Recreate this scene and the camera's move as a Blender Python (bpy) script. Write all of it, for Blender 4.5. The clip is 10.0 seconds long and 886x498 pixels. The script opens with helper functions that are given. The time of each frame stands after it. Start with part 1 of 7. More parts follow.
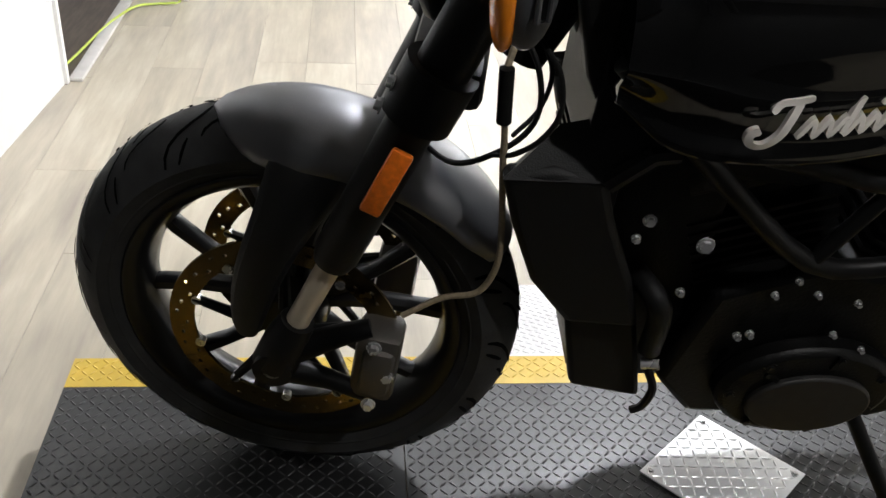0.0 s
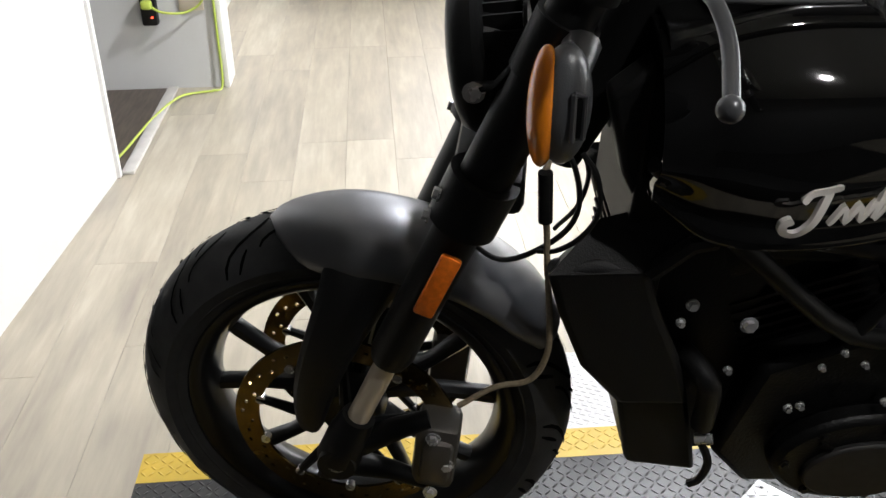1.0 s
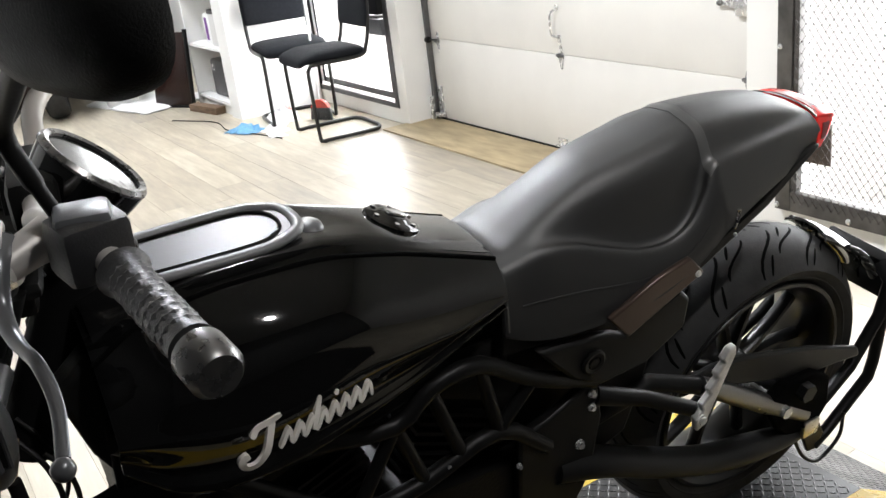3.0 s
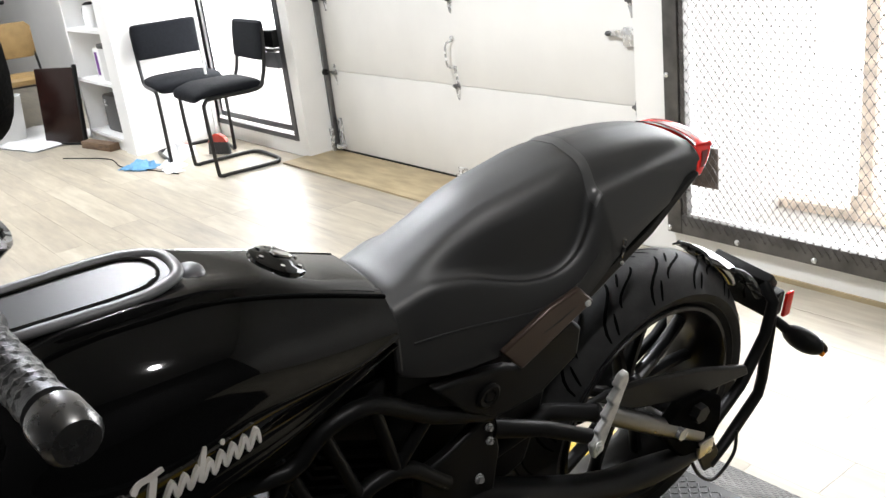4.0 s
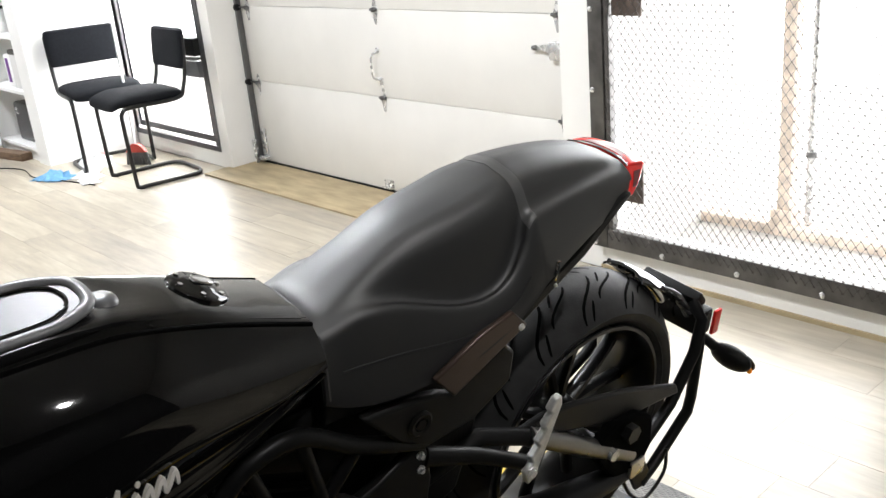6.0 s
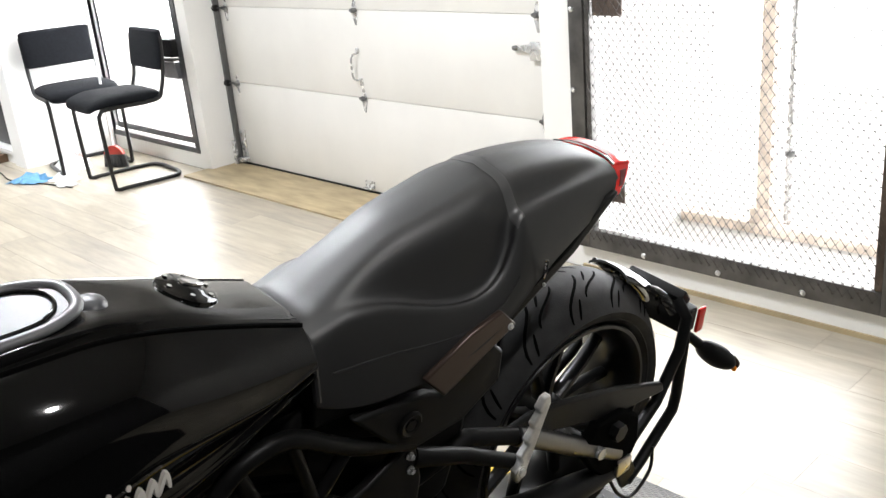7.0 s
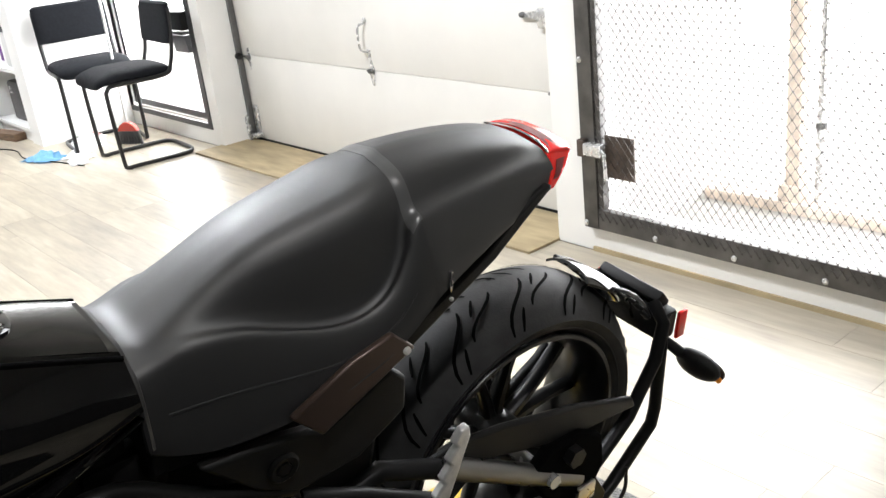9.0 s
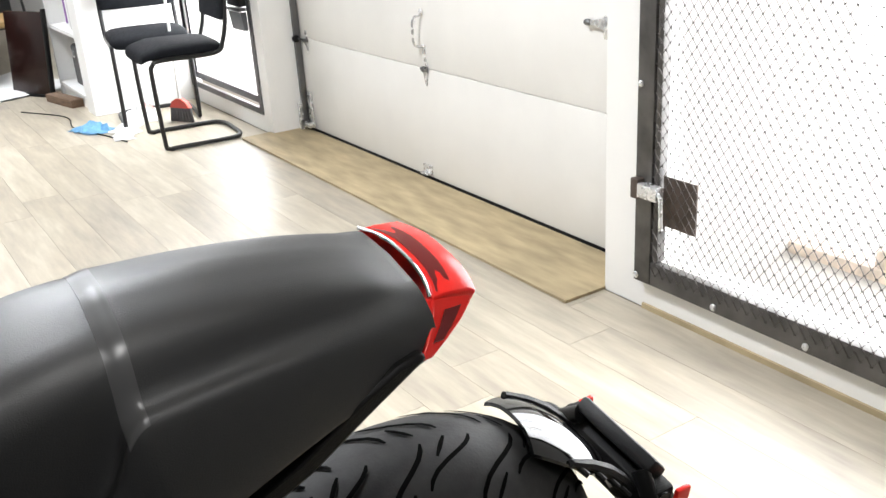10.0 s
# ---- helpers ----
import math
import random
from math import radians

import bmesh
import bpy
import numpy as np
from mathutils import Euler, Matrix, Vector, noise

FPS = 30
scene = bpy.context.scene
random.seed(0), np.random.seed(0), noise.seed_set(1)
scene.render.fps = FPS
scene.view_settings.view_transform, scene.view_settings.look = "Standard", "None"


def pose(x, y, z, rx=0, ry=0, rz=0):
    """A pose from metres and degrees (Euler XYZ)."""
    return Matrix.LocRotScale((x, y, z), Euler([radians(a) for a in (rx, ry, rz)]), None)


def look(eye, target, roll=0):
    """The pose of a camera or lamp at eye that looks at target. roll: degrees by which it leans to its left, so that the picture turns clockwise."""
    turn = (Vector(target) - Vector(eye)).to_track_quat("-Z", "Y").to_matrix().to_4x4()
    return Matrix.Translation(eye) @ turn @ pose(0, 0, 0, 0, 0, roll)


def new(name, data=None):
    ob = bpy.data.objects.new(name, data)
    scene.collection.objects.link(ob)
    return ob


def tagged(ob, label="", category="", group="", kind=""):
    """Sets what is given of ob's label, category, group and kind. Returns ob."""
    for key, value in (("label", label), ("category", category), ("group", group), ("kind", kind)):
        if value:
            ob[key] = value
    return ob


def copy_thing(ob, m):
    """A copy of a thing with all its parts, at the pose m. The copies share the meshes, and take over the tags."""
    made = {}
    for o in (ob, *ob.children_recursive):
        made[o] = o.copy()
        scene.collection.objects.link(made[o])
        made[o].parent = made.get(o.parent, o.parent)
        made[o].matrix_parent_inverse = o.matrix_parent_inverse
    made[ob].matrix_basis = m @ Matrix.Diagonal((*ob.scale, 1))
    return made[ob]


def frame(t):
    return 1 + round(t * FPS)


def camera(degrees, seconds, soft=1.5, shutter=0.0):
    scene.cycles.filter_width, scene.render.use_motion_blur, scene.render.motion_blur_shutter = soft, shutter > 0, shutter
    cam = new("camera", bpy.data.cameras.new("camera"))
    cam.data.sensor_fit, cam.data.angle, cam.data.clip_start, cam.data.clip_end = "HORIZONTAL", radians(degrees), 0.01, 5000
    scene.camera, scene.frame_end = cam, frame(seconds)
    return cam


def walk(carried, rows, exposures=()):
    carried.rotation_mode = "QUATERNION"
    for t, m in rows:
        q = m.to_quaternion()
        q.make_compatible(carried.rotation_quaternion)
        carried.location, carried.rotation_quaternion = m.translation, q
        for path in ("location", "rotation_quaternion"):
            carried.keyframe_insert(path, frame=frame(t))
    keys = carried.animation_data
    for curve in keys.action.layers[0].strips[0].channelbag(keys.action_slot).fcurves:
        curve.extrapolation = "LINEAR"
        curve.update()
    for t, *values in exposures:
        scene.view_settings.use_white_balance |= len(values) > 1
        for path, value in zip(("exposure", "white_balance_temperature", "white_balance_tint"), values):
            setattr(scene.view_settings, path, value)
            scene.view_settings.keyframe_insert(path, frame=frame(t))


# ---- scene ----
cam = camera(50.78, 10.0)
PATH = [
    (0, (3.802, -3.293, 1.246), (2.116, -3.077, 0.192), 4.27),
    (0.5, (3.802, -3.316, 1.246), (2.110, -3.229, 0.184), 3.11),
    (1, (3.818, -3.304, 1.317), (2.068, -3.178, 0.358), -0.73),
    (1.5, (3.853, -3.264, 1.429), (2.052, -2.966, 0.609), -4.34),
    (2, (3.878, -3.214, 1.469), (2.110, -2.628, 0.739), -4.89),
    (2.5, (3.900, -3.172, 1.470), (2.208, -2.392, 0.743), -5.78),
    (3, (3.914, -3.133, 1.459), (2.302, -2.200, 0.731), -7.08),
    (4.5, (3.919, -3.096, 1.468), (2.441, -1.937, 0.780), -5.98),
    (5, (3.897, -3.084, 1.471), (2.456, -1.885, 0.773), -5.34),
    (5.5, (3.884, -3.076, 1.468), (2.460, -1.855, 0.776), -5.31),
    (7, (3.865, -3.086, 1.466), (2.483, -1.817, 0.774), -5.18),
    (7.5, (3.863, -3.109, 1.468), (2.513, -1.807, 0.773), -5.76),
    (8, (3.854, -3.142, 1.459), (2.573, -1.811, 0.692), -8.22),
    (8.5, (3.863, -3.058, 1.452), (2.632, -1.687, 0.674), -9.27),
    (9, (3.840, -2.771, 1.411), (2.393, -1.607, 0.671), -6.70),
    (9.5, (3.728, -2.507, 1.381), (2.217, -1.447, 0.610), -5.08),
    (10, (3.585, -2.237, 1.379), (2.021, -1.248, 0.621), -3.55),
]
walk(cam, [(t, look(e, a, r)) for t, e, a, r in PATH], exposures=((0, 0.14), (1, 0.16), (1.5, 0.10), (2, -0.06), (3, -0.06), (5.5, -0.08), (7, 0.0), (9, 0.05), (10, -0.02)))


# ---- world ----
world = bpy.data.worlds.new("world")
scene.world = world
world.use_nodes = True
_wn = world.node_tree.nodes
_sky = _wn.new("ShaderNodeTexSky")
_sky.sky_type = "NISHITA"
_sky.sun_disc = False
_sky.sun_elevation, _sky.sun_rotation = radians(40), radians(20)
_wn["Background"].inputs["Strength"].default_value = 0.15
world.node_tree.links.new(_sky.outputs["Color"], _wn["Background"].inputs["Color"])


def area_lamp(name, m, sx, sy, watts, colour=(1, 1, 1)):
    d = bpy.data.lights.new(name, "AREA")
    d.shape, d.size, d.size_y, d.energy, d.color = "RECTANGLE", sx, sy, watts, colour
    ob = new(name, d)
    ob.matrix_world = m
    return ob


# daylight standing in the openings
area_lamp("daylight_gate", look((2.22, -0.10, 1.15), (2.22, -2.0, 0.95)), 1.05, 1.9, 46, (0.95, 0.98, 1.03))
area_lamp("daylight_window", look((-2.08, -0.10, 1.15), (-2.0, -2.0, 0.8)), 1.0, 1.9, 52, (0.96, 0.98, 1.0))
# the showroom's ceiling lamps; the west one is an unseen panel added as fill
area_lamp("ceiling_lamp_west", look((-4.2, -2.2, 2.95), (-4.2, -2.2, 0)), 3.2, 1.2, 160, (0.955, 0.985, 1.045))
area_lamp("ceiling_lamp_middle", look((0.92, -2.02, 2.95), (0.92, -2.02, 0)), 0.20, 0.20, 125, (0.96, 0.985, 1.04))
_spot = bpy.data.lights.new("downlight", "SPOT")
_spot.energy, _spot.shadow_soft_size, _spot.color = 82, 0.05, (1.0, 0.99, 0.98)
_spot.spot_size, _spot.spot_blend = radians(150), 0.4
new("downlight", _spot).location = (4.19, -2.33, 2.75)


# ---- mesh tools ----
class MB:
    """Collects vertices and faces for one mesh."""

    def __init__(self):
        self.v, self.f = [], []

    def add(self, vs, fs, m=None):
        o = len(self.v)
        self.v += [tuple(m @ Vector(p)) for p in vs] if m is not None else [tuple(p) for p in vs]
        self.f += [tuple(i + o for i in q) for q in fs]
        return self

    def box(self, x0, x1, y0, y1, z0, z1, bev=0.0, m=None):
        if bev <= 0:
            vs = [(x, y, z) for z in (z0, z1) for y in (y0, y1) for x in (x0, x1)]
            fs = [(0, 2, 3, 1), (4, 5, 7, 6), (0, 1, 5, 4), (2, 6, 7, 3), (0, 4, 6, 2), (1, 3, 7, 5)]
            return self.add(vs, fs, m)
        bm = bmesh.new()
        bmesh.ops.create_cube(bm, size=1)
        for v in bm.verts:
            v.co = Vector(((x0 + x1) / 2 + v.co.x * (x1 - x0), (y0 + y1) / 2 + v.co.y * (y1 - y0), (z0 + z1) / 2 + v.co.z * (z1 - z0)))
        bmesh.ops.bevel(bm, geom=bm.edges[:], offset=min(bev, 0.45 * min(x1 - x0, y1 - y0, z1 - z0)), segments=2, profile=0.5, affect="EDGES")
        bm.verts.index_update()
        self.add([v.co[:] for v in bm.verts], [[v.index for v in f.verts] for f in bm.faces], m)
        bm.free()
        return self

    def lathe(self, prof, n=48, axis="y", m=None, closed=False, a0=0.0, a1=2 * math.pi):
        """prof: (radius, along the axis) pairs."""
        full = abs(a1 - a0 - 2 * math.pi) < 1e-6
        k = n if full else n + 1
        vs, fs, P = [], [], len(prof)
        for i in range(k):
            a = a0 + (a1 - a0) * i / n
            c, s = math.cos(a), math.sin(a)
            for r, t in prof:
                vs.append((r * c, t, r * s) if axis == "y" else (r * c, r * s, t) if axis == "z" else (t, r * c, r * s))
        for i in range(n):
            j = (i + 1) % k
            for q in range(P if closed else P - 1):
                w = (q + 1) % P
                fs.append((i * P + q, j * P + q, j * P + w, i * P + w))
        return self.add(vs, fs, m)

    def rod(self, a, b, r, r2=None, n=12, caps=True):
        return self.tube([a, b], [r, r if r2 is None else r2], n, caps)

    def tube(self, pts, r, n=10, caps=True, flat=1.0):
        """A tube along points; r: one radius or one for each point."""
        pts = [Vector(p) for p in pts]
        rs = r if isinstance(r, (list, tuple)) else [r] * len(pts)
        vs, fs = [], []
        up = None
        for i, p in enumerate(pts):
            d = (pts[min(i + 1, len(pts) - 1)] - pts[max(i - 1, 0)]).normalized()
            if up is None:
                up = Vector((0, 0, 1)) if abs(d.z) < 0.9 else Vector((0, 1, 0))
            s = d.cross(up).normalized()
            up = s.cross(d).normalized()
            for k in range(n):
                a = 2 * math.pi * k / n
                vs.append(tuple(p + (s * math.cos(a) + up * math.sin(a) * flat) * rs[i]))
        for i in range(len(pts) - 1):
            for k in range(n):
                w = (k + 1) % n
                fs.append((i * n + k, i * n + w, (i + 1) * n + w, (i + 1) * n + k))
        if caps:
            fs.append(tuple(range(n))[::-1])
            fs.append(tuple(range((len(pts) - 1) * n, len(pts) * n)))
        return self.add(vs, fs)

    def loft(self, rings, caps=True, loop=True):
        n = len(rings[0])
        vs = [p for r in rings for p in r]
        fs = []
        for i in range(len(rings) - 1):
            for k in range(n if loop else n - 1):
                w = (k + 1) % n
                fs.append((i * n + k, i * n + w, (i + 1) * n + w, (i + 1) * n + k))
        if caps and loop:
            fs.append(tuple(range(n))[::-1])
            fs.append(tuple(range((len(rings) - 1) * n, len(rings) * n)))
        return self.add(vs, fs)

    def prism(self, poly, axis, a, b, m=None):
        """A polygon in the two other axes, pushed from a to b along the axis."""
        def at(u, v, w):
            return (w, u, v) if axis == "x" else (u, w, v) if axis == "y" else (u, v, w)
        n = len(poly)
        vs = [at(u, v, a) for u, v in poly] + [at(u, v, b) for u, v in poly]
        fs = [tuple(range(n))[::-1], tuple(range(n, 2 * n))] + [(i, (i + 1) % n, n + (i + 1) % n, n + i) for i in range(n)]
        return self.add(vs, fs, m)

    def ball(self, c, rx, ry, rz, n=16, k=10, m=None):
        vs, fs = [], []
        for i in range(k + 1):
            t = math.pi * i / k
            for j in range(n):
                a = 2 * math.pi * j / n
                vs.append((c[0] + rx * math.sin(t) * math.cos(a), c[1] + ry * math.sin(t) * math.sin(a), c[2] + rz * math.cos(t)))
        for i in range(k):
            for j in range(n):
                w = (j + 1) % n
                fs.append((i * n + j, (i + 1) * n + j, (i + 1) * n + w, i * n + w))
        return self.add(vs, fs, m)


def part(name, mb, mat, parent=None, label="", smooth=40, bevel=0.0, sub=0):
    """One mesh object; smooth: the angle past which an edge stays sharp."""
    me = bpy.data.meshes.new(name)
    me.from_pydata(mb.v, [], mb.f)
    bm = bmesh.new()
    bm.from_mesh(me)
    bmesh.ops.remove_doubles(bm, verts=bm.verts[:], dist=1e-5)
    bmesh.ops.dissolve_degenerate(bm, edges=bm.edges[:], dist=1e-6)
    bmesh.ops.recalc_face_normals(bm, faces=bm.faces[:])
    if smooth:
        for f in bm.faces:
            f.smooth = True
        lim = radians(smooth)
        for e in bm.edges:
            e.smooth = not (len(e.link_faces) == 2 and e.calc_face_angle(0) > lim)
    bm.to_mesh(me)
    bm.free()
    me.materials.append(mat)
    ob = new(name, me)
    if parent is not None:
        ob.parent = parent
    if bevel:
        b = ob.modifiers.new("bevel", "BEVEL")
        b.width, b.segments, b.limit_method, b.angle_limit = bevel, 2, "ANGLE", radians(35)
    if sub:
        s = ob.modifiers.new("round", "SUBSURF")
        s.levels = s.render_levels = sub
    if label:
        tagged(ob, label)
    return ob


def thing(name, label, category, m=None, group="", kind=""):
    ob = new(name)
    ob.empty_display_size = 0.1
    if m is not None:
        ob.matrix_world = m
    return tagged(ob, label, category, group, kind)


def spline(pts, n=8):
    """Catmull-Rom points through pts."""
    P = [Vector(p) for p in pts]
    P = [2 * P[0] - P[1]] + P + [2 * P[-1] - P[-2]]
    out = []
    for i in range(1, len(P) - 2):
        for k in range(n):
            t = k / n
            a, b, c, d = P[i - 1:i + 3]
            out.append(0.5 * (2 * b + (c - a) * t + (2 * a - 5 * b + 4 * c - d) * t * t + (3 * b - a - 3 * c + d) * t ** 3))
    return out + [P[-2]]


def bolt_at(mb, p, d, r=0.006, h=0.006):
    """A hexagon-headed bolt on a washer, at p, facing d."""
    p, d = Vector(p), Vector(d).normalized()
    mb.rod(p, p + d * h * 0.3, r * 1.45, n=12)
    return mb.rod(p, p + d * h, r, n=6)


# ---- materials ----
def material(name, colour, rough=0.5, metal=0.0, vary=0.0, scale=20.0, bump=0.0, bump_scale=80.0, coat=0.0, dark=None, rough_vary=0.0, stretch=(1, 1, 1), spec=0.5):
    mat = bpy.data.materials.new(name)
    mat.use_nodes = True
    nt, bs = mat.node_tree, mat.node_tree.nodes["Principled BSDF"]
    bs.inputs["Base Color"].default_value = (*colour, 1)
    bs.inputs["Roughness"].default_value = rough
    bs.inputs["Metallic"].default_value = metal
    bs.inputs["Coat Weight"].default_value = coat
    bs.inputs["Coat Roughness"].default_value = 0.03
    bs.inputs["Specular IOR Level"].default_value = spec
    if vary or bump or rough_vary:
        tc = nt.nodes.new("ShaderNodeTexCoord")
        mp = nt.nodes.new("ShaderNodeMapping")
        mp.inputs["Scale"].default_value = stretch
        nt.links.new(tc.outputs["Object"], mp.inputs["Vector"])
    if vary or rough_vary:
        no = nt.nodes.new("ShaderNodeTexNoise")
        no.inputs["Scale"].default_value, no.inputs["Detail"].default_value = scale, 6
        nt.links.new(mp.outputs["Vector"], no.inputs["Vector"])
    if vary:
        mx = nt.nodes.new("ShaderNodeMix")
        mx.data_type = "RGBA"
        d = dark or tuple(c * (1 - vary) for c in colour)
        mx.inputs[6].default_value, mx.inputs[7].default_value = (*d, 1), (*[min(1, c * (1 + vary * 0.5)) for c in colour], 1)
        rp = nt.nodes.new("ShaderNodeMapRange")
        rp.inputs[1].default_value, rp.inputs[2].default_value = 0.3, 0.7
        nt.links.new(no.outputs["Fac"], rp.inputs[0])
        nt.links.new(rp.outputs[0], mx.inputs[0])
        nt.links.new(mx.outputs[2], bs.inputs["Base Color"])
    if rough_vary:
        rr = nt.nodes.new("ShaderNodeMapRange")
        rr.inputs[1].default_value, rr.inputs[2].default_value = 0.3, 0.7
        rr.inputs[3].default_value, rr.inputs[4].default_value = max(0.02, rough - rough_vary), min(1, rough + rough_vary)
        nt.links.new(no.outputs["Fac"], rr.inputs[0])
        nt.links.new(rr.outputs[0], bs.inputs["Roughness"])
    if bump:
        nb = nt.nodes.new("ShaderNodeTexNoise")
        nb.inputs["Scale"].default_value, nb.inputs["Detail"].default_value = bump_scale, 4
        nt.links.new(mp.outputs["Vector"], nb.inputs["Vector"])
        bp = nt.nodes.new("ShaderNodeBump")
        bp.inputs["Strength"].default_value, bp.inputs["Distance"].default_value = bump, 0.002
        nt.links.new(nb.outputs["Fac"], bp.inputs["Height"])
        nt.links.new(bp.outputs["Normal"], bs.inputs["Normal"])
    return mat


M_WALL = material("white_wall_paint", (0.80, 0.79, 0.76), 0.55, vary=0.06, scale=1.5, bump=0.15, bump_scale=60)
M_BLACK_GLOSS = material("gloss_black_paint", (0.003, 0.003, 0.003), 0.045, spec=0.5)
M_BLACK_SATIN = material("satin_black_metal", (0.006, 0.006, 0.006), 0.42, bump=0.1, bump_scale=300, spec=0.2)
M_BLACK_PLASTIC = material("black_plastic", (0.007, 0.007, 0.007), 0.50, bump=0.3, bump_scale=500, spec=0.22)
M_STAY = material("black_moulded_plastic", (0.016, 0.016, 0.016), 0.38, bump=0.3, bump_scale=400)
M_RUBBER = material("tyre_rubber", (0.030, 0.030, 0.030), 0.62, vary=0.3, scale=30, bump=0.2, bump_scale=250, spec=0.25)
M_SEAT = material("black_seat_vinyl", (0.012, 0.012, 0.0125), 0.50, bump=0.15, bump_scale=900, spec=1.0)
M_GREY_PAINT = material("grey_metallic_paint", (0.18, 0.18, 0.188), 0.36, metal=0.7, bump=0.1, bump_scale=900)
M_ALU = material("brushed_aluminium", (0.62, 0.58, 0.52), 0.3, metal=1.0, rough_vary=0.1, scale=60)
M_SLIDER = material("champagne_slider", (0.70, 0.60, 0.46), 0.36, metal=0.45, rough_vary=0.08, scale=60)
M_TRAY_RIM = material("grey_tray_rim", (0.13, 0.13, 0.135), 0.38, bump=0.2, bump_scale=600)
M_BLACK_SHOW = material("polished_black_paint", (0.0025, 0.0025, 0.0025), 0.10, spec=0.18)
M_DARK_SHEET = material("rubber_mat", (0.02, 0.02, 0.02), 0.8, vary=0.2, scale=20, spec=0.2)
M_GOLD = material("gold_disc", (0.22, 0.16, 0.068), 0.22, metal=1.0, rough_vary=0.06, scale=40)
_tan = M_GOLD.node_tree.nodes.new("ShaderNodeTangent")
_tan.direction_type, _tan.axis = "RADIAL", "Y"
M_GOLD.node_tree.links.new(_tan.outputs["Tangent"], M_GOLD.node_tree.nodes["Principled BSDF"].inputs["Tangent"])
M_GOLD.node_tree.nodes["Principled BSDF"].inputs["Anisotropic"].default_value = 0.85
M_CHROME = material("chrome", (0.75, 0.75, 0.76), 0.08, metal=1.0)
M_ORANGE = material("amber_lens", (0.95, 0.28, 0.015), 0.2, coat=0.5)
M_RED = material("red_lens", (0.86, 0.028, 0.022), 0.18, spec=0.35)
M_DOOR = material("garage_door_paint", (0.74, 0.728, 0.692), 0.45, vary=0.05, scale=3)
M_PLATE = material("checker_plate", (0.066, 0.066, 0.066), 0.40, metal=0.8, rough_vary=0.12, scale=9)
M_PLATE_BARE = material("bare_checker_plate", (0.74, 0.74, 0.75), 0.34, metal=0.6, rough_vary=0.1, scale=9)
M_YELLOW = material("yellow_safety_paint", (0.62, 0.42, 0.05), 0.45, vary=0.2, scale=14)
M_PLY = material("plywood", (0.42, 0.335, 0.20), 0.65, vary=0.28, scale=7, stretch=(0.6, 2.6, 1), bump=0.3, bump_scale=40)
M_STEEL = material("dark_steel_frame", (0.11, 0.105, 0.10), 0.5, metal=0.6, vary=0.4, scale=12)
M_ZINC = material("zinc_hardware", (0.68, 0.68, 0.68), 0.26, metal=0.7, rough_vary=0.1, scale=40)
M_GROOVE = material("groove_rubber", (0.002, 0.002, 0.002), 0.95, spec=0.05)
M_RIM = material("black_wheel_enamel", (0.006, 0.006, 0.006), 0.30, vary=0.2, scale=40, spec=0.35)
M_REFLECTOR = material("orange_reflector", (0.95, 0.20, 0.015), 0.3, vary=0.25, scale=120, bump=0.4, bump_scale=900)
M_CALIPER = material("cast_grey_metal", (0.12, 0.11, 0.098), 0.45, metal=0.6, bump=0.3, bump_scale=300)
M_HOSE = material("tan_hose", (0.30, 0.24, 0.16), 0.5, vary=0.3, scale=200)
M_LENS = material("headlight_glass", (0.35, 0.35, 0.36), 0.08, metal=0.6)
M_GREY_PLASTIC = material("grey_plastic", (0.085, 0.087, 0.092), 0.30, bump=0.2, bump_scale=600)
M_DISPLAY = material("dark_instrument_glass", (0.006, 0.007, 0.007), 0.12, spec=0.3)
M_BAR = material("grey_handlebar", (0.42, 0.40, 0.38), 0.36, metal=0.4, rough_vary=0.08, scale=60)
M_GRIP = material("grip_rubber", (0.020, 0.020, 0.021), 0.36, bump=0.3, bump_scale=400)
M_BAREND = material("dark_machined_metal", (0.15, 0.147, 0.144), 0.30, metal=0.9, rough_vary=0.1, scale=80)
M_SWITCH = material("switch_plastic", (0.018, 0.018, 0.019), 0.40, bump=0.2, bump_scale=500)
M_LEVER = material("grey_lever_paint", (0.10, 0.102, 0.108), 0.30, metal=0.4)
M_MIRROR = material("mirror_glass", (0.9, 0.9, 0.9), 0.01, metal=1.0)
M_RESERVOIR = material("smoked_plastic", (0.06, 0.045, 0.04), 0.12, coat=0.5)
M_TANK_COVER = material("satin_tank_cover", (0.005, 0.005, 0.005), 0.20, coat=0.4)
M_TRAY = material("tray_panel", (0.040, 0.040, 0.041), 0.36, spec=0.12)
M_EMBLEM = material("cream_emblem", (0.80, 0.76, 0.70), 0.35)
M_STEP_HIGHLIGHT = material("grey_seat_band", (0.09, 0.09, 0.09), 0.34, spec=0.7)
M_RED_DARK = material("dark_red_core", (0.16, 0.008, 0.008), 0.3)
M_BROWN_PLATE = material("bronze_plate", (0.075, 0.050, 0.040), 0.35, metal=0.5)
M_ENGINE = material("black_engine_enamel", (0.003, 0.003, 0.003), 0.42, spec=0.2, bump=0.4, bump_scale=260)
M_COVER = material("worn_grey_cover", (0.018, 0.017, 0.016), 0.55, metal=0.2, vary=0.3, scale=60)
M_SWING = material("dark_brushed_steel", (0.24, 0.235, 0.23), 0.34, metal=1.0, rough_vary=0.1, scale=30)
M_ALU_BRIGHT = material("bare_cast_aluminium", (0.80, 0.79, 0.77), 0.40, metal=0.45, vary=0.2, scale=60, bump=0.3, bump_scale=200)
M_SMOKE = material("smoked_lens", (0.045, 0.030, 0.020), 0.15, coat=0.6)
M_UNDER = material("floor_base", (0.10, 0.08, 0.06), 0.8)
